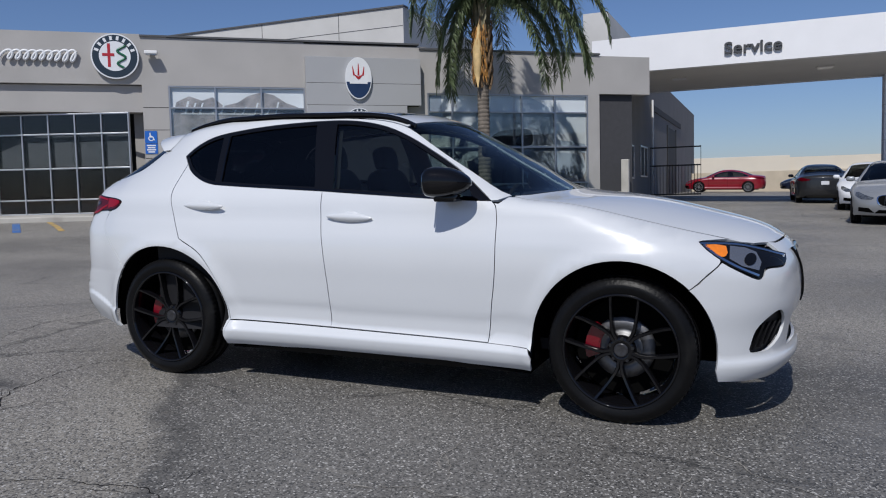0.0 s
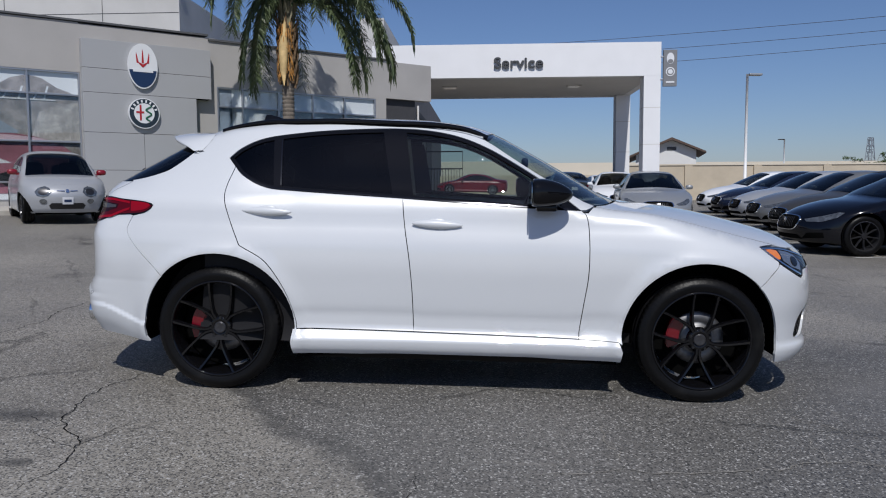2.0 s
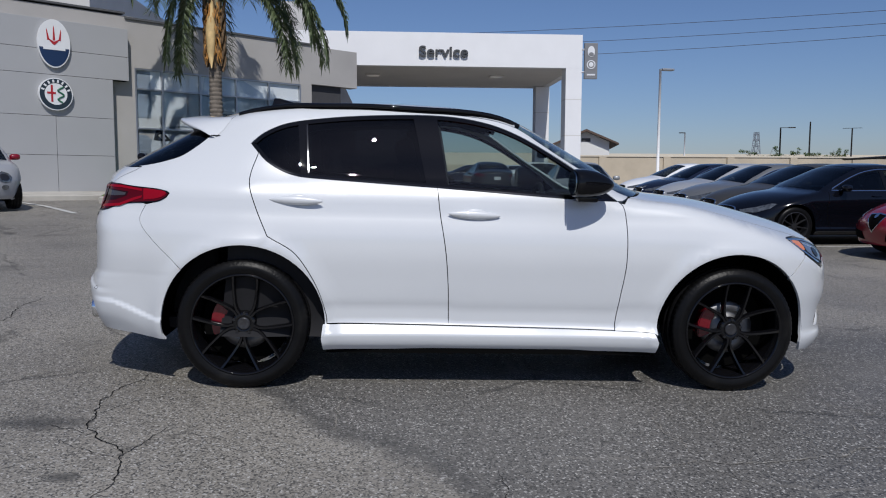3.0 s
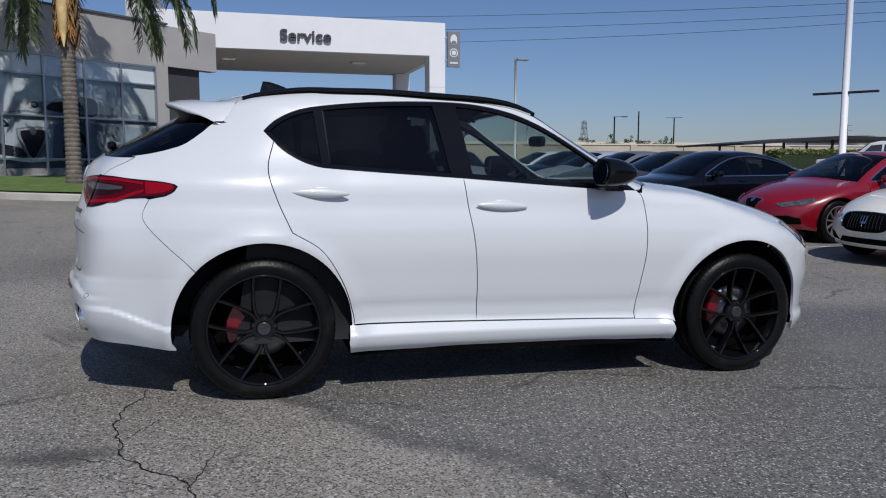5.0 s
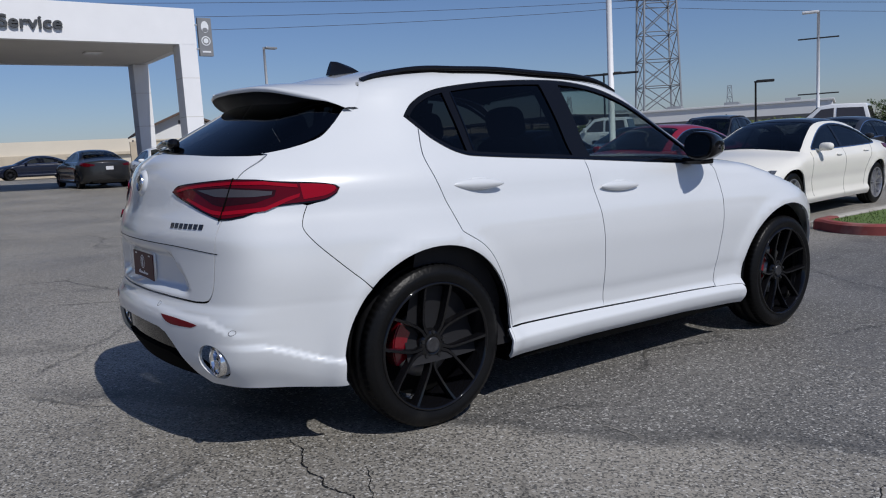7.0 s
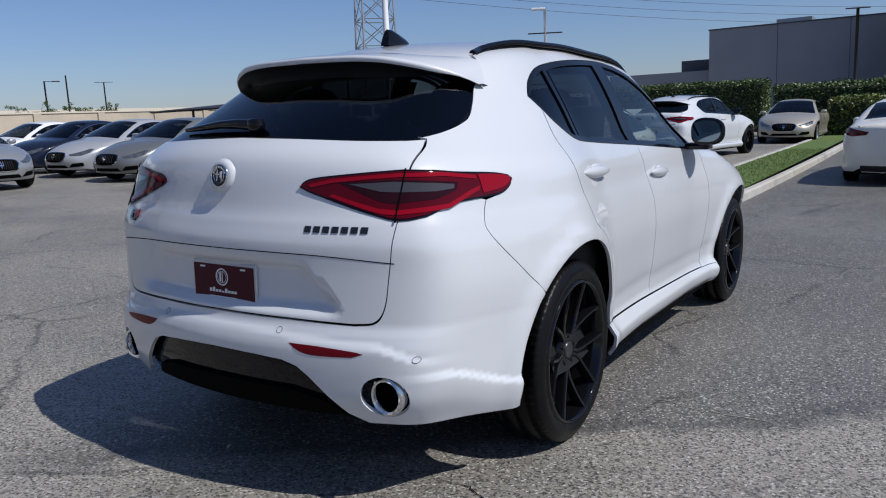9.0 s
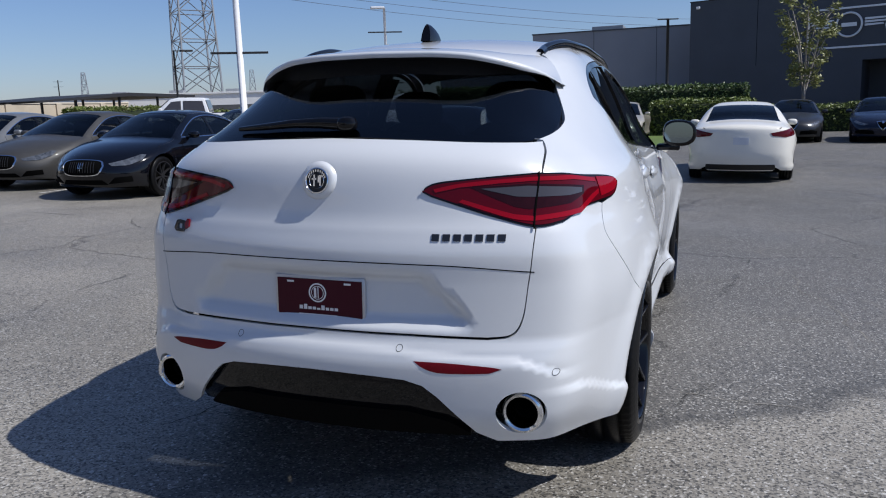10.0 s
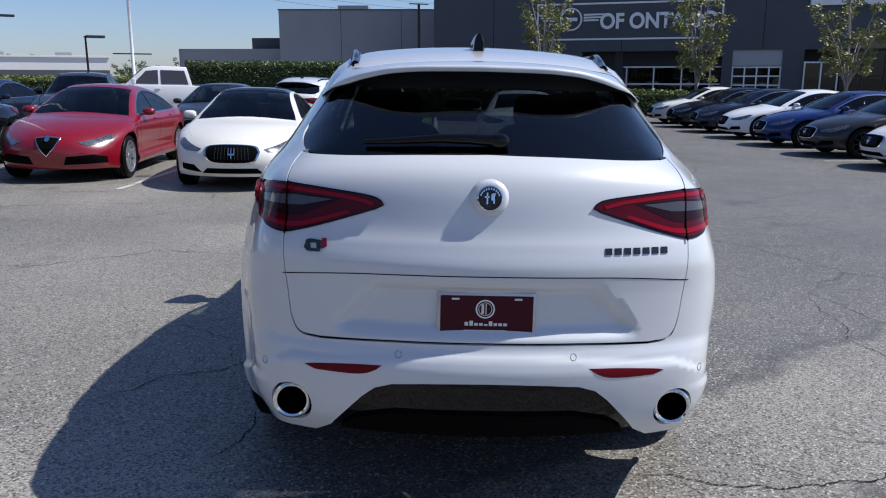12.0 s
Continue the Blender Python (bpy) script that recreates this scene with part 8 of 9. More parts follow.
LINE_YELLOW = mat("worn_yellow_line", (0.50, 0.33, 0.10), 0.8, vary=0.2, scale=8, grime=((0.22, 0.20, 0.17), 0.5))
DRY_FIELD = mat("dry_grass_field", (0.25, 0.20, 0.11), 0.95, vary=0.3, scale=0.6)
ROOF_TILE = mat("brown_roof_tile", (0.10, 0.065, 0.05), 0.8, vary=0.2)
HILL = mat("hazy_hill", (0.30, 0.33, 0.38), 1.0, vary=0.05, scale=0.01, spec=0.0)
WIRE = mat("dull_aluminium_wire", (0.10, 0.10, 0.11), 0.6, metal=0.5, vary=0)
# pale blue-grey: the haze of distance is put into the pylons' colour
FAR_STEEL = mat("weathered_lattice_steel", (0.26, 0.28, 0.31), 0.6, metal=0.4, vary=0.1)
BAND_NAVY = mat("blue_black_cladding", (0.054, 0.060, 0.074), 0.5, vary=0.12, scale=0.6)
GREY_CLAD = mat("mid_grey_tilt_up_wall", (0.29, 0.29, 0.30), 0.85, vary=0.07, scale=0.4)
WHITE_CLAD = mat("white_shed_cladding", (0.74, 0.74, 0.73), 0.7, vary=0.04, scale=0.4)
RUST_STEEL = mat("dark_carport_steel", (0.022, 0.022, 0.025), 0.6, vary=0.2)

# the dark neighbour with a lettered band: local x along its front, y into it
NEIGHBOUR = Matrix(((-0.305, 0.952, 0, 46.0), (-0.952, -0.305, 0, 0.4), (0, 0, 1, 0), (0, 0, 0, 1)))
hall = empty("dark_building", NEIGHBOUR, "blue-black dealership building with a lettered band and glazed entrance", "building")
for lo, hi in (((0, 0, 3.15), (46, 0.5, 7.05)), ((0, 0.01, -0.3), (9.4, 0.5, 3.15)), ((17.4, 0.01, -0.3), (17.95, 0.5, 3.15)), ((20.6, 0.01, -0.3), (21.7, 0.5, 3.15)), ((27, 0.01, -0.3), (46, 0.5, 3.15)), ((0.004, 0.5, -0.3), (0.5, 24, 7.05)), ((9.4, 2.5, -0.3), (27, 2.8, 3.15)), ((9.2, 0.5, -0.3), (9.4, 2.8, 3.15)), ((27, 0.5, -0.3), (27.2, 2.8, 3.15)), ((9.2, 0.5, 3.152), (27.2, 2.8, 3.3))):
    bar("wall", lo, hi, BAND_NAVY, hall, 0)
bar("roof", (0.5, 0.5, 6.7), (46, 24, 6.85), SLATE_GREY, hall, 0)
bar("parapet_cap", (-0.03, -0.03, 7.05), (46, 0.53, 7.11), POLE_BLACK, hall, 0)
for k in range(1, 12):
    bar("cladding_joint", (k * 3.9 - 0.015, -0.002, 3.15), (k * 3.9 + 0.015, 0.02, 3.80 if 1 < k < 5 else 7.05), GAP_BLACK, hall, 0)
for lo, hi in (((6.6, -0.06, 3.82), (17.3, 0, 3.92)), ((6.6, -0.06, 5.86), (17.3, 0, 5.96)), ((6.6, -0.058, 3.92), (6.70, 0, 5.86)), ((17.2, -0.058, 3.92), (17.3, 0, 5.86))):
    bar("sign_border", lo, hi, SIGN_WHITE, hall, 0.01)
bm = bmesh.new()
circle = ring(0, 0, 0.62, n=40)
tube(bm, [(8.67 + a, -0.09, 5.03 + b) for a, b in circle + circle[:1]], 0.055, 8, caps=False)
part("ring_emblem", bm, SIGN_WHITE, hall, "white ring emblem with side bars", smooth=60)
for sgn in (-1, 1):
    for k, (z, l) in enumerate(((0.22, 1.35), (0.06, 1.15), (-0.10, 0.95))):
        plate("emblem_wing", [(8.67 + sgn * 0.75, 5.0 + z), (8.67 + sgn * (0.72 + l), 5.03 + z), (8.67 + sgn * (0.66 + l), 5.11 + z), (8.67 + sgn * 0.75, 5.11 + z)], -0.10, -0.02, SIGN_WHITE, hall)
plate("emblem_bar", rect(8.30, 4.93, 9.04, 5.13), -0.10, -0.02, SIGN_WHITE, hall)
words = text("OF ONTARIO", 1.22, 0.05, Matrix.Translation((10.38, -0.06, 4.48)) @ pose(0, 0, 0, 90, 0, 0), SIGN_WHITE, "band_letters", "white raised letters spelling OF ONTARIO on the dark band", parent=hall, heavy=0.03)
wide = max(v.co.x for v in words.data.vertices)
tall = max(v.co.y for v in words.data.vertices)
for v in words.data.vertices:
    v.co.x, v.co.y = v.co.x * 6.62 / wide, v.co.y * 0.87 / tall


def glazed(x0, x1, z0, z1, posts, rails, metal, y=0.10):
    for x in posts:
        bar("window_bar", (x - 0.04, y, z0), (x + 0.04, y + 0.08, z1), metal, hall, 0)
    for z in rails:
        bar("window_bar", (x0, y + 0.005, z - 0.04), (x1, y + 0.075, z + 0.04), metal, hall, 0)
    q = plate("pane", rect(x0, z0, x1, z1), y + 0.03, y + 0.04, SHOP_GLASS, hall)
    q.visible_shadow = False


bar("bay_post", (11.3, 0.6, -0.3), (11.8, 1.0, 3.15), SLATE, hall, 0)
glazed(11.8, 17.4, -0.1, 2.3, (12.0, 13.6, 15.2, 16.8), (2.25, 1.25), POLE_WHITE, 0.9)
bar("bay_panel", (17.95, 0.10, 2.28), (20.6, 0.4, 3.15), PANEL_GREY, hall, 0)
glazed(17.95, 20.6, 0.2, 2.25, (18.0, 18.65, 19.3, 19.95, 20.55), (2.2, 1.7, 1.2), SIGN_WHITE, 0.14)
glazed(21.7, 23.5, -0.1, 2.5, (21.75, 22.6, 23.45), (2.45, 0.0), SIGN_WHITE, -0.1)
glazed(23.6, 27, 0.2, 3.1, (23.65, 24.7, 25.8, 26.95), (3.05, 1.7), POLE_BLACK, 0.14)
for a, b in ((23.6, 24.6), (24.7, 25.7), (25.8, 26.8)):
    for c, d in ((3.2, 3.62), (3.68, 4.1)):
        bar("upper_pane", (a, -0.012, c), (b, 0.01, d), SMOKE_LENS, hall, 0)
bar("light_strip", (21.75, -0.3, 5.47), (30, 0, 5.95), PORTICO_WHITE, hall, 0.01)
lamp = empty("security_lamp", NEIGHBOUR @ Matrix.Translation((0.5, 0, 6.7)), "small pale lamp near the corner of the dark building", "lamp")
bar("housing", (-0.1, -0.2, -0.08), (0.1, 0, 0.08), POLE_WHITE, lamp, 0.03)

annex = empty("grey_building", Matrix.Translation((51, 0, 0)), "plain mid-grey tilt-up warehouse beside the dark building", "building")
bar("wall", (0, -1.5, -0.3), (14, 11.2, 6.2), GREY_CLAD, annex, 0.01)
bar("parapet_cap", (-0.05, -1.5, 6.2), (14.05, 11.25, 6.28), SLATE_GREY, annex, 0)
for y in (2.7, 6.9):
    bar("wall_joint", (-0.006, y - 0.02, 0), (0.02, y + 0.02, 6.2), SLATE_GREY, annex, 0)
bar("roof_unit", (2.5, 5.2, 6.28), (4.5, 7.4, 6.75), GALV, annex, 0.02)
bar("low_wing", (1, 11.2, -0.3), (13, 18.6, 3.65), GREY_CLAD, annex, 0.01)
bar("roof_unit", (2, 11.6, 3.65), (4, 13.6, 4.45), SLATE_GREY, annex, 0.02)

shed = empty("white_building", Matrix.Translation((46.1, 21.2, 0)) @ pose(0, 0, 0, 0, 0, 64 + 52), "long low white building with a flat roof", "building")
bar("wall", (0, -9, -0.3), (22, 0, 2.86), WHITE_CLAD, shed, 0.01)
bar("base_band", (-0.02, -9.02, -0.3), (22.02, 0.02, 2.1), SLATE_GREY, shed, 0.01)
bar("roof_edge", (-0.1, -9.1, 2.86), (22.1, 0.1, 2.98), WHITE_CLAD, shed, 0.01)
for k in range(5):
    bar("roof_vent", (2 + 4 * k, -5, 2.98), (3 + 4 * k, -4, 3.3), GALV, shed, 0.02)

cover = empty("carport", Matrix.Translation((21.5, 28.2, 0)), "dark sloping steel carport roof on thin posts", "carport")
bm = bmesh.new()
prism(bm, [(1.8, 2.32), (8.0, 2.74), (13.5, 2.66), (13.5, 2.52), (8.0, 2.56), (2.0, 2.23)], 0, 6.0, lambda a, b, c: (a, c, b))
part("roof", bm, RUST_STEEL, cover)
for x in (4.5, 7.5, 10.5, 13.0):
    for y in (0.3, 5.6):
        bar("post", (x - 0.05, y - 0.05, gz(21.5 + x, 28.2 + y) - 0.1), (x + 0.05, y + 0.05, 2.1 + min(x, 8) * 0.07), RUST_STEEL, cover, 0)

# the walls and the shed at the back
tan = empty("block_wall", Matrix(), "tan concrete block boundary wall behind the parked row", "wall", kind="structure")
for k in range(18):
    x = 7.5 + k * 3.6
    bar("panel", (x, 36.4, 0.2), (x + 3.592, 36.6, 2.42), BLOCKWALL, tan, 0.004)
    bar("coping", (x, 36.35, 2.42), (x + 3.594, 36.65, 2.50), CREAM_WALL, tan, 0.004)
    bar("pilaster", (x - 0.2, 36.3, 0.2), (x + 0.2, 36.398, 2.41), BLOCKWALL, tan, 0.004)
back = empty("block_wall", Matrix(), "tan block wall closing the service yard", "wall", kind="structure")
for k in range(5):
    bar("panel", (-4 + k * 2.4, 55.0, 0.3), (-1.61 + k * 2.4, 55.2, 2.25), BLOCKWALL, back, 0.004)
depot = empty("warehouse", Matrix.Translation((0, 88, 0)), "long cream warehouse with a flat roof far behind", "building")
bar("wall", (-60, 0, 0), (4.2, 30, 4.55), CREAM_WALL, depot, 0)
bar("wall", (4.2, 0.3, 0), (200, 30, 4.35), CREAM_WALL, depot, 0)
bar("band", (-60, -0.05, 2.6), (200, 0.29, 2.9), BLOCKWALL, depot, 0)
bar("roof", (-60, 0.5, 4.55), (4.2, 30, 4.6), PALE_STUCCO, depot, 0)
home = empty("house", Matrix.Translation((10.9, 38.0, 0)) @ pose(0, 0, 0, 0, 0, -12), "small cream house gable with a brown tiled roof", "house")
bm = bmesh.new()
prism(bm, [(-2.2, 0.3), (1.0, 0.3), (1.0, 3.3), (-0.3, 3.86), (-2.2, 3.1)], 0, 6, lambda a, b, c: (a, c, b))
part("wall", bm, WHITE_CLAD, home)
bm = bmesh.new()
prism(bm, [(-0.3, 4.0), (1.5, 3.22), (1.5, 3.12), (-0.3, 3.87)], -0.4, 6.4, lambda a, b, c: (a, c, b))
part("roof", bm, ROOF_TILE, home)
bm = bmesh.new()
prism(bm, [(-0.302, 4.0), (-2.8, 2.92), (-2.8, 2.82), (-0.302, 3.87)], -0.4, 6.4, lambda a, b, c: (a, c, b))
part("roof", bm, ROOF_TILE, home)
bar("vent", (-0.55, -0.02, 3.3), (-0.05, 0.02, 3.5), SLATE_GREY, home, 0)
for k in range(3):
    ht = 30 + 14 * k
    rng = random.Random(40 + k)
    n = 60
    xs = np.linspace(-1700, 2300, n)
    prof = [(x, ht * (0.35 + 0.65 * noise.noise((x * 0.0016, k * 7.3, 0.5)) + 0.25 * noise.noise((x * 0.006, k * 3.1, 2.5)))) for x in xs]
    lay("hills", [[(x, 1500 + 350 * k, -5) for x, h in prof], [(x, 1600 + 350 * k, max(2, h)) for x, h in prof], [(x, 1800 + 350 * k, -5) for x, h in prof]], HILL, "low hazy hills on the horizon", "hill")
lay("field", [[(x, y, gz(x, y) + 0.03 + (0.35 if y > 34 else 0.0)) for x in (36, 44, 52, 60, 90)] for y in (31, 36, 44, 84)], DRY_FIELD, "dry yellow-green field beyond the fence", "ground")


# ---- planting ----
def leaves(bm, rng, centre, size, n, leaf):
    """Small bent leaves scattered through a soft lump."""
    for _ in range(n):
        d = Vector((rng.gauss(0, 1), rng.gauss(0, 1), rng.gauss(0, 1))).normalized() * rng.random() ** 0.4
        p = Vector(centre) + Vector((d.x * size[0], d.y * size[1], d.z * size[2]))
        a = Vector((rng.uniform(-1, 1), rng.uniform(-1, 1), rng.uniform(-0.6, 0.6))).normalized()
        b = a.cross(Vector((rng.uniform(-1, 1), rng.uniform(-1, 1), rng.uniform(-1, 1)))).normalized()
        l = leaf * rng.uniform(0.6, 1.2)
        q = [bm.verts.new(p - a * l), bm.verts.new(p + b * l * 0.45), bm.verts.new(p + a * l), bm.verts.new(p - b * l * 0.45)]
        bm.faces.new(q)


def hedge(x0, y0, x1, y1, h, leaf_mat, label, seed):
    rng = random.Random(seed)
    z = gz((x0 + x1) / 2, (y0 + y1) / 2)
    bush = empty("hedge", Matrix.Translation(((x0 + x1) / 2, (y0 + y1) / 2, z)), label, "hedge")
    lx, ly = (x1 - x0) / 2, (y1 - y0) / 2
    bm = bmesh.new()
    bmesh.ops.create_grid(bm, x_segments=2, y_segments=2, size=0.01)
    bm.clear()
    # solid dark box added behind the leaves as the hedge's inner shade
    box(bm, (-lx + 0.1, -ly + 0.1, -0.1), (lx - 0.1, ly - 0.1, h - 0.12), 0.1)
    part("core", bm, HEDGE_SHADE, bush)
    bm = bmesh.new()
    faces = int(170 * (2 * (lx + ly) * 2 * h + 4 * lx * ly)) + 200
    for _ in range(min(faces, 9000)):
        f = rng.random()
        p = Vector((rng.uniform(-lx, lx), rng.uniform(-ly, ly), rng.uniform(0, h)))
        bump_ = 0.10 * noise.noise(Vector((p.x * 1.3 + seed, p.y * 1.3, p.z * 1.3)))
        if f < 0.45:
            p.z = h + bump_ * 1.6 + rng.uniform(-0.10, 0.06)
        elif f < 0.8 or ly < lx * 0.3:
            p.x = -lx - bump_ + rng.uniform(-0.05, 0.08)
        else:
            p.y = (ly if rng.random() < 0.5 else -ly) + bump_
        leaves(bm, rng, p, (0.03, 0.03, 0.03), 1, 0.075)
    tagged(part("foliage", bm, leaf_mat, bush), kind="stuff")


hedge(29.0, -2.4, 30.4, 3.4, 2.0, LEAF_HEDGE, "clipped dark green hedge in front of the grey building", 3)
hedge(27.5, -2.6, 28.7, 1.25, 1.45, LEAF_LIME, "clipped yellow-green hedge beside the parked cars", 4)
hedge(34, 4.6, 35.4, 12.5, 2.25, LEAF_HEDGE, "tall dark green hedge along the boundary", 5)
hedge(33.2, -12.0, 34.3, -2.8, 1.15, LEAF_LIME, "low green hedge before the dark building", 6)
hedge(33.2, -22, 34.3, -12.6, 1.05, LEAF_LIME, "low green hedge before the dark building", 7)
hedge(24.2, 26.6, 31, 27.6, 1.5, LEAF_LIME, "low yellow-green hedge before the carport", 9)
hedge(31, 13.2, 32.2, 25, 1.35, LEAF_LIME, "low yellow-green hedge before the white building", 8)


def tree(x, y, height, spread, seed, leaf_mat, label, base=None):
    rng = random.Random(seed)
    z = gz(x, y)
    plant = empty("tree", Matrix.Translation((x, y, z)), label, "tree")
    trunk, crown = bmesh.new(), bmesh.new()
    fork = height * 0.30
    tube(trunk, [(0, 0, -0.1), (0.02, 0.01, fork * 0.5), (0.0, 0.03, fork)], 0.085, 9, 0.065)
    for k in range(8):
        a = k * 2.399 + rng.uniform(-0.3, 0.3)
        reach = spread * rng.uniform(0.35, 0.95) * (0.25 if k == 0 else 1)
        top = height * rng.uniform(0.62, 0.98) if k else height * 1.02
        tip = Vector((reach * math.cos(a), reach * math.sin(a), top))
        start = Vector((0, 0.02, fork * rng.uniform(0.8, 1.0)))
        mid = start.lerp(tip, 0.5) + Vector((-0.10 * math.cos(a), -0.10 * math.sin(a), 0.12))
        path = [start, start.lerp(mid, 0.5), mid, mid.lerp(tip, 0.55), tip]
        tube(trunk, path, 0.045, 6, 0.010)
        for j in range(14):
            q = rng.uniform(0.12, 1.0)
            seg = min(int(q * 4), 3)
            p = path[seg].lerp(path[seg + 1], q * 4 - seg)
            b = a + rng.uniform(-1.5, 1.5)
            end = p + Vector((math.cos(b), math.sin(b), rng.uniform(0.0, 0.8))) * rng.uniform(0.25, 0.55)
            tube(trunk, [p, p.lerp(end, 0.5) + Vector((0, 0, 0.03)), end], 0.010, 4, 0.004)
            leaves(crown, rng, end, (0.22, 0.22, 0.16), rng.randint(26, 46), 0.078)
    part("trunk", trunk, TREE_BARK, plant, smooth=60)
    tagged(part("crown", crown, leaf_mat, plant, "open olive-green leaves in loose clumps"), kind="stuff")


tree(30.9, -4.6, 6.0, 1.9, 21, LEAF_OLIVE, "young multi-stemmed street tree with sparse olive leaves")
tree(27.6, -10.5, 5.6, 1.7, 22, LEAF_OLIVE, "slim street tree with pale trunk and patchy leaves")
tree(25.5, -15.6, 5.4, 2.1, 23, LEAF_OLIVE, "young street tree with thin grey limbs")
tree(58, 24, 2.3, 2.0, 24, LEAF_HEDGE, "small dark green tree behind the hedge")
tree(56, 19, 2.5, 1.9, 25, LEAF_HEDGE, "small dark green tree behind the hedge")
tree(72, 39, 3.2, 2.6, 26, LEAF_HEDGE, "dark green tree far beyond the white building")
tree(32.3, 60, 3.1, 2.4, 27, LEAF_HEDGE, "dark green tree beyond the back wall")
tree(38.0, 60, 3.0, 2.6, 28, LEAF_HEDGE, "dark green tree beyond the back wall")

# the grass island with its kerb
rim_ = sp((34, 0.2), (19, 0.15), (11, 0.2), (7.0, 0.30), (6.45, 0.48), (6.25, 0.95), (6.45, 1.42), (7.0, 1.62), (11, 1.6), (19, 1.55), (34, 1.5), each=5)[::-1]
cut = [i for i, q in enumerate(rim_) if q[0] < 7.4]
a_, b_ = cut[0], cut[-1]
kerb("kerb", rim_[:a_ + 1], 0.15, 0.13, CONCRETE, "pale concrete kerb of the grass island")
kerb("kerb", rim_[b_:], 0.15, 0.13, CONCRETE, "pale concrete kerb of the grass island")
kerb("kerb", rim_[a_:b_ + 1], 0.15, 0.132, RED_KERB, "red-painted rounded kerb end of the grass island")
lay("lawn", [[(x, y, gz(x, 0.9) + 0.12) for x in (6.5, 7, 9, 12, 16, 20, 26, 34)] for y in (0.40, 0.9, 1.45)], LAWN, "short grass on the island", "lawn")
rng = random.Random(77)
bm = bmesh.new()
for _ in range(5200):
    x, y = rng.uniform(6.5, 19), rng.uniform(0.40, 1.45)
    p = Vector((x, y, gz(x, 0.9) + 0.12))
    t = Vector((rng.uniform(-0.03, 0.03), rng.uniform(-0.03, 0.03), rng.uniform(0.015, 0.04)))
    w = Vector((rng.uniform(-1, 1), rng.uniform(-1, 1), 0)).normalized() * 0.006
    bm.faces.new([bm.verts.new(p - w), bm.verts.new(p + w), bm.verts.new(p + t)])
grass = part("grass_blades", bm, LAWN, None, "blades of short green grass on the island")
tagged(grass, "blades of short green grass on the island", "grass", kind="stuff")


CRACK_DARK = mat("open_crack", (0.012, 0.012, 0.012), 0.95, vary=0.3, scale=9, spec=0.1)
CRACK_PALE = mat("dust_filled_crack", (0.25, 0.235, 0.21), 0.95, vary=0.4, scale=9, spec=0.1)


def crack(points, material, width, label, seed, forks=2):
    """A wandering crack in the asphalt, its width uneven and its ends run out, with short forks."""
    rng = random.Random(seed)
    path = [Vector((*q, 0)) for q in points]
    for spread in (0.12, 0.13, 0.14, 0.15, 0.14):
        fine = [path[0]]
        for a, b in zip(path, path[1:]):
            d = b - a
            fine += [(a + b) / 2 + Vector((-d.y, d.x, 0)) * rng.uniform(-spread, spread), b]
        path = fine
    lines = [(path, width)]
    for _ in range(forks):
        k = rng.randrange(len(path) // 5, len(path) * 4 // 5)
        way = (path[k + 2] - path[k]).normalized()
        way.rotate(Matrix.Rotation(rng.choice((-1, 1)) * rng.uniform(0.6, 1.2), 3, "Z"))
        twig = [path[k]]
        for _ in range(12):
            twig.append(twig[-1] + way * 0.03 + Vector((rng.uniform(-0.014, 0.014), rng.uniform(-0.014, 0.014), 0)))
        lines.append((twig, width * 0.5))
    verts, faces = [], []
    for run, w in lines:
        for i, q in enumerate(run):
            d = (run[min(i + 1, len(run) - 1)] - run[max(i - 1, 0)]).normalized()
            e = i / (len(run) - 1)
            h = w * (0.35 + 0.65 * rng.random()) * min(1, 6 * e + 0.15, 6 * (1 - e) + 0.15) / 2
            for sgn in (-1, 1):
                x, y = q.x - d.y * h * sgn, q.y + d.x * h * sgn
                verts.append((x, y, gz(x, y) + 0.004))
            if i:
                k = len(verts)
                faces.append((k - 4, k - 3, k - 1, k - 2))
    ob = new("crack", mesh_of("crack", verts, faces, material))
    tagged(ob, label, "crack", kind="structure")


OPEN, FILLED = "dark open crack in the worn asphalt", "pale dust-filled crack in the dark asphalt"
crack([(-1.72, -2.45), (-1.75, -1.87), (-2.07, -1.32), (-2.09, -1.0), (-2.0, -0.58)], CRACK_DARK, 0.0085, OPEN, 1, 4)
crack([(-3.34, -0.63), (-3.58, -0.14), (-3.6, 0.45), (-3.68, 1.41), (-3.69, 1.84)], CRACK_DARK, 0.0090, OPEN, 2, 3)
crack([(-1.40, 1.77), (-1.02, 1.51), (-0.92, 1.25), (-0.75, 1.15)], CRACK_DARK, 0.0087, OPEN, 3)
crack([(-1.94, 1.04), (-1.70, 0.96), (-1.45, 0.98)], CRACK_DARK, 0.0087, OPEN, 4, 1)
crack([(-0.14, 1.77), (-0.35, 1.47), (-0.45, 1.29)], CRACK_DARK, 0.0074, OPEN, 5, 1)
crack([(1.2, -2.6), (0.5, -2.55), (-0.2, -2.38), (-0.53, -2.44), (-1.1, -2.7)], CRACK_DARK, 0.0062, OPEN, 6, 3)
crack([(0.30, -2.1), (0.78, -1.97), (1.33, -1.95), (1.88, -1.78), (2.6, -1.7)], CRACK_PALE, 0.0099, FILLED, 7, 3)
crack([(0.82, -1.33), (0.76, -1.6), (0.79, -1.95)], CRACK_PALE, 0.0087, FILLED, 8, 1)
crack([(1.83, -1.08), (2.0, -1.3), (2.35, -1.55)], CRACK_PALE, 0.0087, FILLED, 9, 1)
crack([(-0.87, -1.60), (-0.80, -1.02)], CRACK_PALE, 0.0087, FILLED, 10, 1)


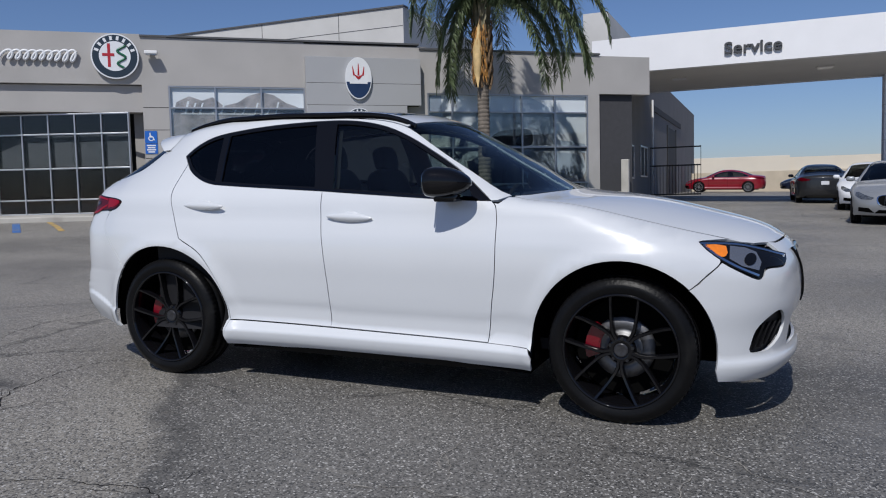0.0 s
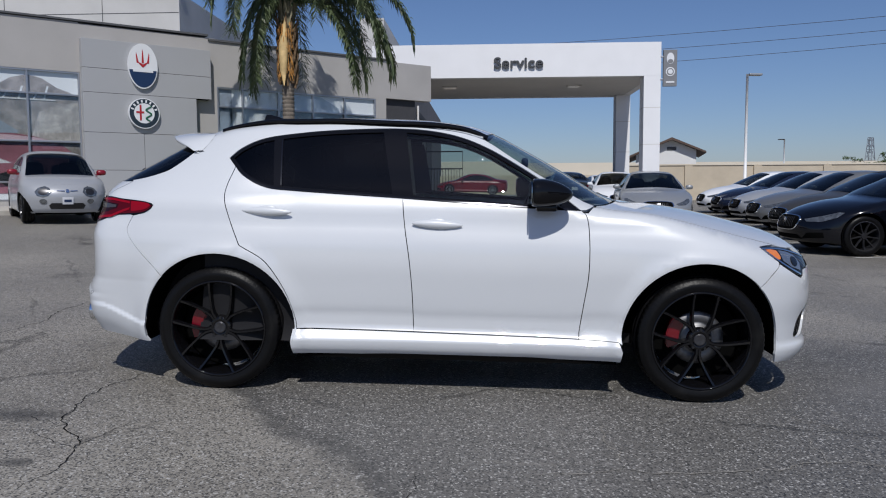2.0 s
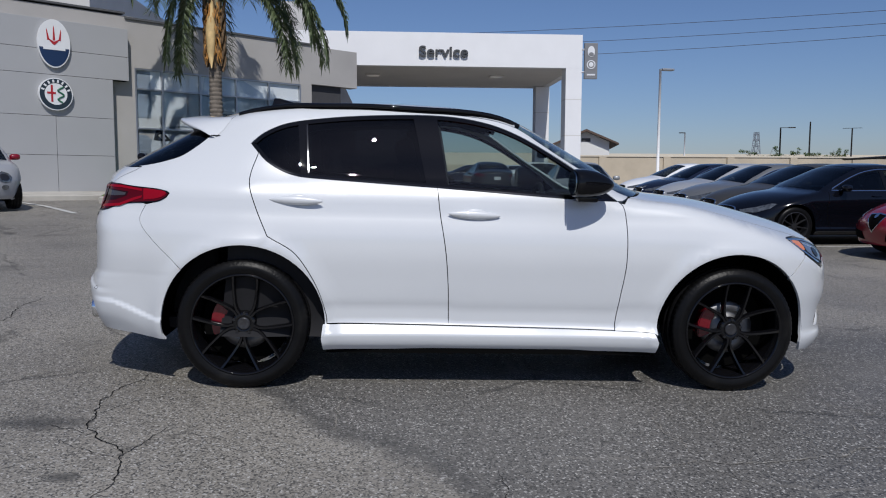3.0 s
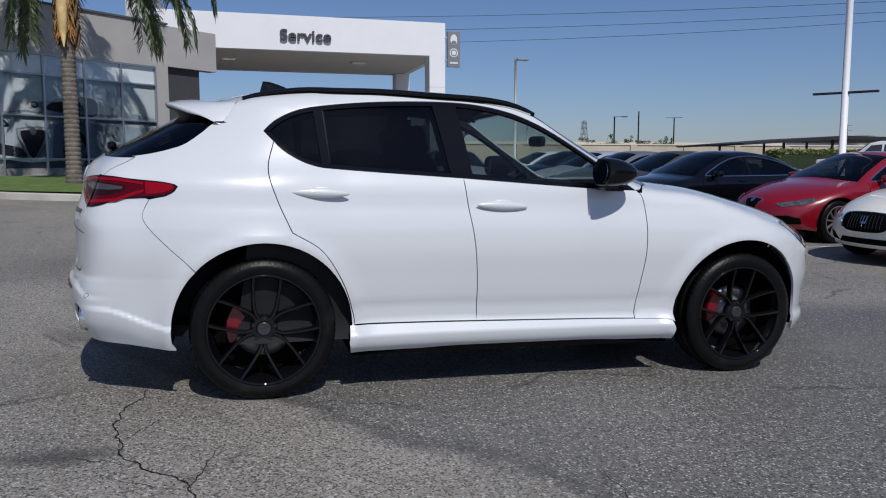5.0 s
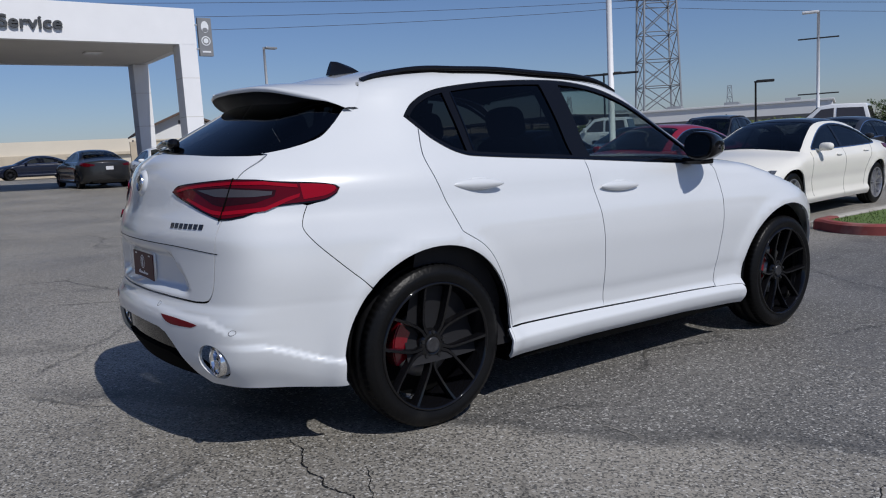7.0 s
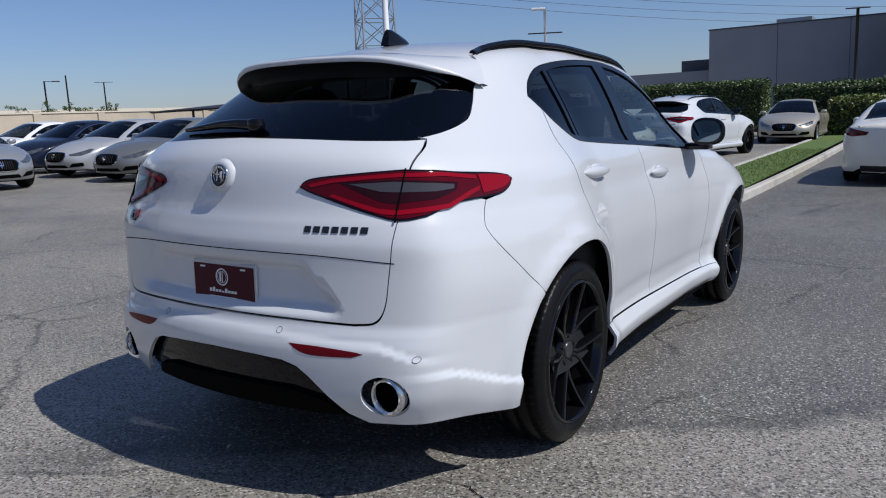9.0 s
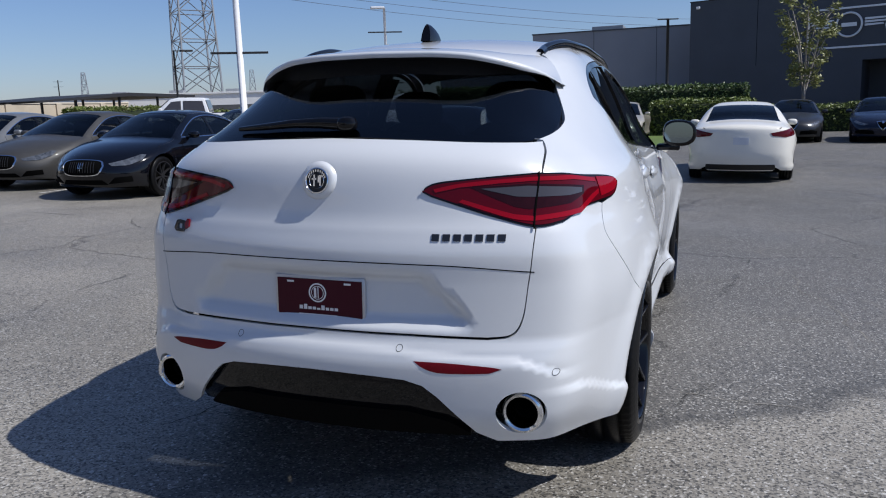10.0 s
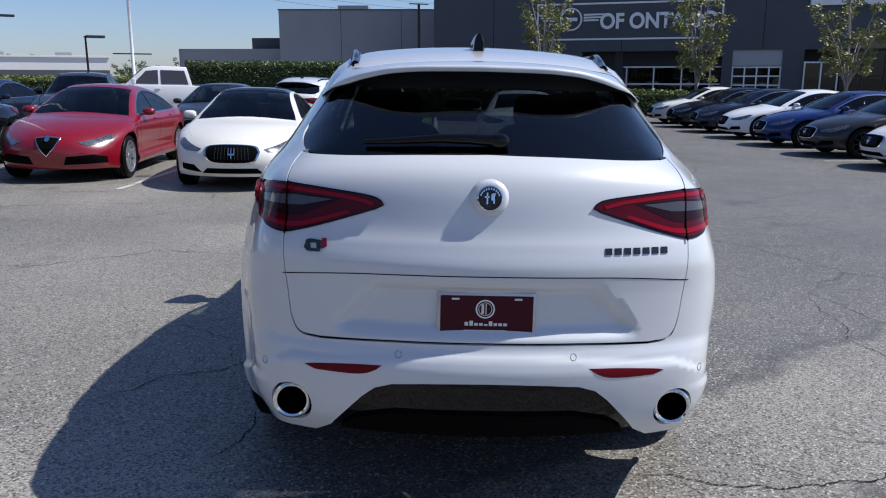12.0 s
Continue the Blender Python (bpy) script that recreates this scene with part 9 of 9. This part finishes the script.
def line(x0, y0, x1, y1, material, label, w=0.05):
    d = Vector((x1 - x0, y1 - y0, 0)).normalized()
    s = Vector((-d.y, d.x, 0)) * w
    n = 8
    rows = []
    for sgn in (-1, 1):
        rows.append([(x0 + (x1 - x0) * k / n + sgn * s.x, y0 + (y1 - y0) * k / n + sgn * s.y, gz(x0 + (x1 - x0) * k / n, y0 + (y1 - y0) * k / n) + 0.006) for k in range(n + 1)])
    lay("bay_line", rows, material, label, "road marking")


for y in (1.95, 4.74, 7.64, 10.4, 13.2, 16.0, 18.7, 21.5):
    line(6.3, y, 11.2, y, LINE_WHITE, "worn white parking bay line")
for k in range(8):
    line(9.35 + 2.75 * k, -13.4, 9.35 + 2.75 * k, -8.3, LINE_WHITE, "worn white parking bay line")
line(-14.6, 8.4, -12.3, 6.6, LINE_BLUE, "worn blue disabled-bay line", 0.08)
line(-14.2, 9.0, -11.7, 7.2, LINE_YELLOW, "worn yellow bay line", 0.06)
line(-13.2, 11.0, -10.6, 7.8, LINE_WHITE, "worn white bay line", 0.06)
line(-8.9, 12.9, -6.8, 10.6, LINE_WHITE, "worn white bay line", 0.06)


# ---- poles, wires, pylon ----
def pole(x, y, top, r, material, label, bars=(), arm=None, head=None, lower=None):
    """A lamp post: bars (z, half length, heading) and an arm with a flat head at its top."""
    z0 = gz(x, y)
    p = empty("street_lamp", Matrix.Translation((x, y, z0)), label, "lamp post")
    bm = bmesh.new()
    tube(bm, [(0, 0, 0.5), (0, 0, (top - z0) * 0.5), (0, 0, top - z0)], r, 12, r * 0.72)
    part("post", bm, material, p, smooth=60)
    bm = bmesh.new()
    lathe(bm, [(0.0, 0.001), (0.0, r * 2.1), (0.52, r * 2.0), (0.56, r * 1.3), (0.56, 0.001)], 16, "z")
    part("footing", bm, CONCRETE, p, smooth=40)
    for z, half, head_ in bars:
        m = Matrix.Translation((0, 0, z - z0)) @ pose(0, 0, 0, 0, 0, head_)
        bm = bmesh.new()
        box(bm, (-half, -0.05, -0.025), (half, 0.05, 0.025), 0.008, m)
        part("crossbar", bm, POLE_BLACK, p)
    if arm:
        l, head_ = arm
        m = Matrix.Translation((0, 0, top - z0)) @ pose(0, 0, 0, 0, 0, head_)
        bm = bmesh.new()
        box(bm, (-0.05, -0.03, -0.05), (l, 0.03, 0.0), 0.008, m)
        part("arm", bm, material, p)
        bm = bmesh.new()
        box(bm, (l - 0.1, -0.14, -0.06), (l + 0.5, 0.14, 0.03), 0.02, m)
        part("lamp_head", bm, head or material, p)
    return p


pole(11.95, 30.05, 6.25, 0.075, POLE_WHITE, "tall white lamp post with a single flat head", arm=(0.15, 10), head=GALV)
pole(12.1, 9.75, 9.4, 0.085, POLE_WHITE, "tall white lamp post with a dark crossbar", bars=((2.85, 0.68, -55),), arm=(0.3, -55), head=GALV)
pole(28.0, 12.7, 5.8, 0.075, POLE_WHITE, "white lamp post with two dark crossbars", bars=((2.55, 0.75, -60), (4.75, 0.75, -60)), arm=(0.1, 120), head=POLE_WHITE)
pole(22.75, 12.25, 2.98, 0.045, POLE_BLACK, "short black lamp post with a single flat head", arm=(0.12, -55))
pole(28, 24, 4.6, 0.06, POLE_BLACK, "black lamp post with a single arm", arm=(0.4, -40))
pole(30, 73, 6.0, 0.09, POLE_WHITE, "distant white lamp post", arm=(-0.5, 0), head=POLE_BLACK)
pole(35.5, 64, 6.0, 0.09, POLE_BLACK, "distant black lamp post", arm=(0.8, -10))
pole(44.5, 75, 7.4, 0.10, POLE_BLACK, "distant black utility post")
pole(120, 124, 9.5, 0.14, POLE_BLACK, "far dark utility post with short crossbars", bars=((9.2, 0.9, -40), (8.2, 0.9, -40)))
pole(35.5, 1.1, 5.2, 0.09, POLE_BLACK, "black lamp post with a flat double head before the grey building", bars=((5.2, 0.5, -70),))
pole(52.3, 80, 7.1, 0.10, POLE_BLACK, "distant black post with twin floodlights", bars=((7.1, 1.0, -40),))


def lattice(x, y, z0, height, half, top_half, label, levels=7, r=0.14, turn=35):
    t = empty("pylon", Matrix.Translation((x, y, z0)) @ pose(0, 0, 0, 0, 0, turn), label, "pylon")
    zs = [height * (1 - (1 - k / levels) ** 0.9) for k in range(levels + 1)]
    hw = [half + (top_half - half) * k / levels for k in range(levels + 1)]
    corner = [(-1, -1), (1, -1), (1, 1), (-1, 1)]
    for cx, cy in corner:
        bm = bmesh.new()
        tube(bm, [(cx * h, cy * h, z) for h, z in zip(hw, zs)], r, 4)
        part("leg", bm, FAR_STEEL, t)
    for k in range(levels):
        for i in range(4):
            (ax, ay), (bx, by) = corner[i], corner[(i + 1) % 4]
            bm = bmesh.new()
            tube(bm, [(ax * hw[k], ay * hw[k], zs[k]), (bx * hw[k + 1], by * hw[k + 1], zs[k + 1])], r * 0.5, 4)
            tube(bm, [(bx * hw[k], by * hw[k], zs[k]), (ax * hw[k + 1], ay * hw[k + 1], zs[k + 1])], r * 0.5, 4)
            tube(bm, [(ax * hw[k + 1], ay * hw[k + 1], zs[k + 1]), (bx * hw[k + 1], by * hw[k + 1], zs[k + 1])], r * 0.5, 4)
            part("bracing", bm, FAR_STEEL, t)
    for q in (0.72, 0.84, 0.96):
        bm = bmesh.new()
        w = top_half * 3.2
        tube(bm, [(-w, 0, height * q), (0, -0.4, height * q + 0.6), (w, 0, height * q)], r * 0.6, 4)
        tube(bm, [(-w, 0, height * q), (0, 0.4, height * q - 0.5), (w, 0, height * q)], r * 0.6, 4)
        part("crossarm", bm, FAR_STEEL, t)
    return t


lattice(88, 67, 1.0, 27, 2.7, 2.0, "tall grey lattice power pylon beyond the lot", turn=-38)
lattice(385, 370, 0.5, 30, 3.2, 1.0, "far lattice power pylon in the haze", 5, 0.2)
lattice(212, 430, 0.5, 28, 3.0, 1.0, "far lattice power pylon in the haze", 5, 0.2)
lattice(480, 310, 0.5, 32, 3.4, 1.2, "far lattice power pylon in the haze", 5, 0.2)


def wire(a, b, sag, label):
    a, b = Vector(a), Vector(b)
    bm = bmesh.new()
    tube(bm, [a.lerp(b, k / 20) - Vector((0, 0, sag * 4 * (k / 20) * (1 - k / 20))) for k in range(21)], 0.032, 4, caps=False)
    ob = part("power_line", bm, WIRE, None, label)
    tagged(ob, label, "cable", "overhead power lines")


for dz, off, sag, far in ((20.7, -3, 5.3, 30.7), (20.07, 0, 6.1, 28.6), (19.56, 3, 7.1, 26.3)):
    wire((-140, 190 + off, dz + 17), (88, 67 + off, dz), sag, "thin overhead power line across the sky")
    wire((88, 67 + off, dz), (300, -60 + off, far), 6.0, "thin overhead power line across the sky")

# ---- the city car and the second row ----
CITY = Shape(
    plan=[(-1.9, 0.70), (-1.15, 0.80), (0.0, 0.80), (1.15, 0.81), (1.9, 0.68)],
    inset=[(0.12, 0.08), (0.25, 0.0), (0.5, 0.0), (0.72, 0.0), (0.85, 0.015), (0.95, 0.05), (1.2, 0.14), (1.4, 0.25), (1.5, 0.36)],
    roofline=[(-1.95, 0.70), (-1.75, 0.95), (-1.6, 1.15), (-1.35, 1.37), (-0.9, 1.465), (-0.3, 1.49), (0.1, 1.46), (0.4, 1.36), (0.75, 1.12), (0.95, 0.99), (1.2, 0.95), (1.5, 0.86), (1.7, 0.74), (1.9, 0.5)],
    tail=[(0.15, -1.6), (0.4, -1.75), (0.8, -1.76), (1.0, -1.70)], nose=[(0.12, 1.55), (0.3, 1.72), (0.55, 1.77), (0.75, 1.70), (0.9, 1.5)],
    hubs=(-1.15, 1.15), hub_z=0.30, arch=0.335, flare=0.018, taper=0.05, taper_x=-0.9, belt=(0.95, 1.3), crown=0.12, bend=(0.22, 0.3, 0.2), tail_bow=(0.25, 0.5, 0.0), nose_bow=(0.45, 0.6))
CITY_SPEC = dict(
    edge=((-1.75, 0.46), (-1.3, 0.50), (-0.5, 0.53), (0.1, 0.55), (0.5, 0.60), (0.9, 0.66), (1.2, 0.63), (1.5, 0.50)), ends=(1.45, -1.62), cuts=(0.86, 0.14, -1.30, -1.60), bows=(0.10, 0.07, -0.06, -0.10), nose_bow=0.16, tail_bow=0.10,
    dlo_top=((0.62, 1.0), (0.45, 1.13), (0.2, 1.26), (-0.1, 1.33), (-0.5, 1.345), (-0.9, 1.30), (-1.2, 1.18), (-1.32, 1.03)), dlo_low=((-1.32, 1.03), (-1.2, 0.99), (-0.3, 0.97), (0.62, 0.98)), post=-0.42,
    seams=(((0.70, 0.95), (0.74, 0.62), (0.68, 0.30)), ((-0.48, 0.97), (-0.5, 0.6), (-0.45, 0.27))),
    head=((22, 0.64), (26, 0.72), (34, 0.755), (42, 0.72), (45, 0.64), (41, 0.565), (33, 0.535), (26, 0.565)), tail=((40, 0.75), (44, 0.92), (54, 0.93), (56, 0.76), (48, 0.70)),
    sill=0.2, wheel=0.295, track=0.79, mirror=(0.52, 1.03), handle=((-0.25, 0.86),))


def city_face(car, shape, ft, rt):
    sheet("lower_intake", DARK_PLASTIC, shape, ft, [(-24, 0.30), (24, 0.30), (26, 0.37), (22, 0.42), (-22, 0.42), (-26, 0.37)], cell=(4, 0.05), off=0.005, lip=0.005, parent=car)
    sheet("number_plate", PLATE_PALE, shape, ft, [(-7.5, 0.40), (7.5, 0.40), (7.5, 0.54), (-7.5, 0.54)], cell=(4, 0.05), off=0.02, lip=0.015, parent=car)
    sheet("plate_bar", SIGN_NAVY, shape, ft, [(-5, 0.445), (5, 0.445), (5, 0.495), (-5, 0.495)], cell=(4, 0.05), off=0.023, lip=0.002, parent=car)
    sheet("emblem", CHROME, shape, ft, ring(0, 0.66, 2.6, 0.035, 16), cell=(3, 0.05), off=0.015, lip=0.01, parent=car)
    for s in (-1, 1):
        sheet("chrome_bar", CHROME, shape, ft, [(s * 4, 0.652), (s * 15, 0.66), (s * 15, 0.672), (s * 4, 0.668)], cell=(3, 0.05), off=0.012, lip=0.008, parent=car)
        sheet("fog_lamp", LAMP_GLASS, shape, ft, ring(s * 33, 0.455, 5.0, 0.05, 16), cell=(4, 0.05), off=0.012, lip=0.012, parent=car)
        sheet("lamp_core", DARK_ALLOY, shape, ft, ring(s * 33.5, 0.645, 6.5, 0.065, 18), cell=(4, 0.05), off=0.012, lip=0.005, parent=car)
    plate_rear(car, shape, rt)


CITY_KIT = wheel_kit(0.295, 0.205, 12, DARK_ALLOY)
city = build_car("hatchback", CITY, CITY_SPEC, "pale_silver", CITY_KIT, "small silver city hatchback with round lamps and red mirrors", city_face, cell=0.07)
for o in city.children:
    if o.name.startswith("door_mirror"):
        o.material_slots[0].link = "OBJECT"
        o.material_slots[0].material = PAINTS["red"]
        tagged(o, "bright red mirror cap")
city.matrix_world = on_ground(-9.3, 11.3, -53)
tagged(city, "small silver city hatchback with round lamps and red mirrors", "car")

grey_suv = copy_thing(HERO_CAR, on_ground(15.6, 9.3, 195))
for o in grey_suv.children_recursive:
    if o.type == "MESH" and o.data.materials and o.data.materials[0] == WHITE_PAINT:
        o.material_slots[0].link = "OBJECT"
        o.material_slots[0].material = PAINTS["graphite"]
tagged(grey_suv, "dark grey SUV in the second parked row", "car")


def pickup(m, colour, label):
    """A crew-cab pickup: slab sides, open bed, tall cab."""
    truck = empty("pickup_truck", m, label, "truck")
    body = PAINTS[colour]

    def slab(name, outline, half, material, soft=0.04, lean=0.0, z0=1.0):
        bm = bmesh.new()
        prism(bm, outline, -half, half, lambda a, b, c: (a, c, b))
        if lean:
            for v in bm.verts:
                v.co.y *= 1 - lean * max(0, v.co.z - z0)
        bmesh.ops.bevel(bm, geom=list(bm.edges), offset=soft, segments=2, affect="EDGES", profile=0.5)
        return part(name, bm, material, truck, smooth=40)
    slab("body", [(-2.9, 0.55), (2.85, 0.5), (2.95, 0.75), (2.9, 1.12), (1.55, 1.25), (-0.95, 1.22), (-2.9, 1.24)], 0.99, body)
    slab("cab", [(1.5, 1.2), (0.75, 1.86), (0.35, 1.95), (-0.8, 1.93), (-1.0, 1.2)], 0.95, body, 0.04, 0.20, 1.2)
    bar("bed_floor", (-2.8, -0.86, 1.1), (-1.1, 0.86, 1.26), DARK_PLASTIC, truck, 0.01)
    for s in (-1, 1):
        for a in ([(1.15, 1.27), (0.68, 1.76), (0.25, 1.80), (0.25, 1.27)], [(0.15, 1.27), (0.15, 1.80), (-0.72, 1.79), (-0.85, 1.27)]):
            bm = bmesh.new()
            prism(bm, a, 0.0, 0.012, lambda u, v, w: (u, s * (0.952 * (1 - 0.20 * max(0, v - 1.2)) + w), v))
            part("side_window", bm, SMOKE_LENS, truck)
        bar("door_mirror", (1.05, min(s * 1.0, s * 1.24), 1.24), (1.2, max(s * 1.0, s * 1.24), 1.48), body, truck, 0.04)
        bar("door_handle", (0.18, min(s * 0.985, s * 1.02), 1.08), (0.36, max(s * 0.985, s * 1.02), 1.12), body, truck, 0.008)
        bar("headlight", (2.80, min(s * 0.62, s * 0.97), 0.86), (2.965, max(s * 0.62, s * 0.97), 1.08), LAMP_GLASS, truck, 0.02)
        bar("tail_light", (-2.93, min(s * 0.82, s * 0.985), 0.85), (-2.86, max(s * 0.82, s * 0.985), 1.2), RED_LENS, truck, 0.01)
    bm = bmesh.new()
    prism(bm, [(1.42, 1.28), (0.80, 1.83), (0.81, 1.85), (1.46, 1.29)], -0.82, 0.82, lambda a, b, c: (a, c, b))
    part("windscreen", bm, SMOKE_LENS, truck)
    bm = bmesh.new()
    prism(bm, [(-0.98, 1.30), (-0.84, 1.82), (-0.86, 1.83), (-1.01, 1.30)], -0.74, 0.74, lambda a, b, c: (a, c, b))
    part("rear_window", bm, SMOKE_LENS, truck)
    bar("grille", (2.88, -0.6, 0.72), (2.97, 0.6, 1.08), DARK_PLASTIC, truck, 0.02)
    bar("front_bumper", (2.78, -0.98, 0.42), (3.02, 0.98, 0.68), body, truck, 0.05)
    bar("rear_bumper", (-3.05, -0.95, 0.45), (-2.85, 0.95, 0.62), CHROME, truck, 0.03)
    tyre, rim_me, dark = ALLOY_KIT
    for x in (-1.85, 1.85):
        for s in (-1, 1):
            w = new("wheel", rim_me)
            w.parent = truck
            w.matrix_local = Matrix.Translation((x, s * 0.97, 0.39)) @ (pose(0, 0, 0, 0, 0, 0) if s < 0 else pose(0, 0, 0, 0, 0, 180)) @ Matrix.Diagonal((1.12, 1, 1.12, 1))
            new("tyre", tyre).parent = w
            new("brake_disc", dark).parent = w
    return truck


pickup(on_ground(26.6, 11.0, 110), "offwhite", "white crew-cab pickup truck in the second row")
pickup(on_ground(26.7, 22.4, 118), "offwhite", "white pickup truck parked before the carport")
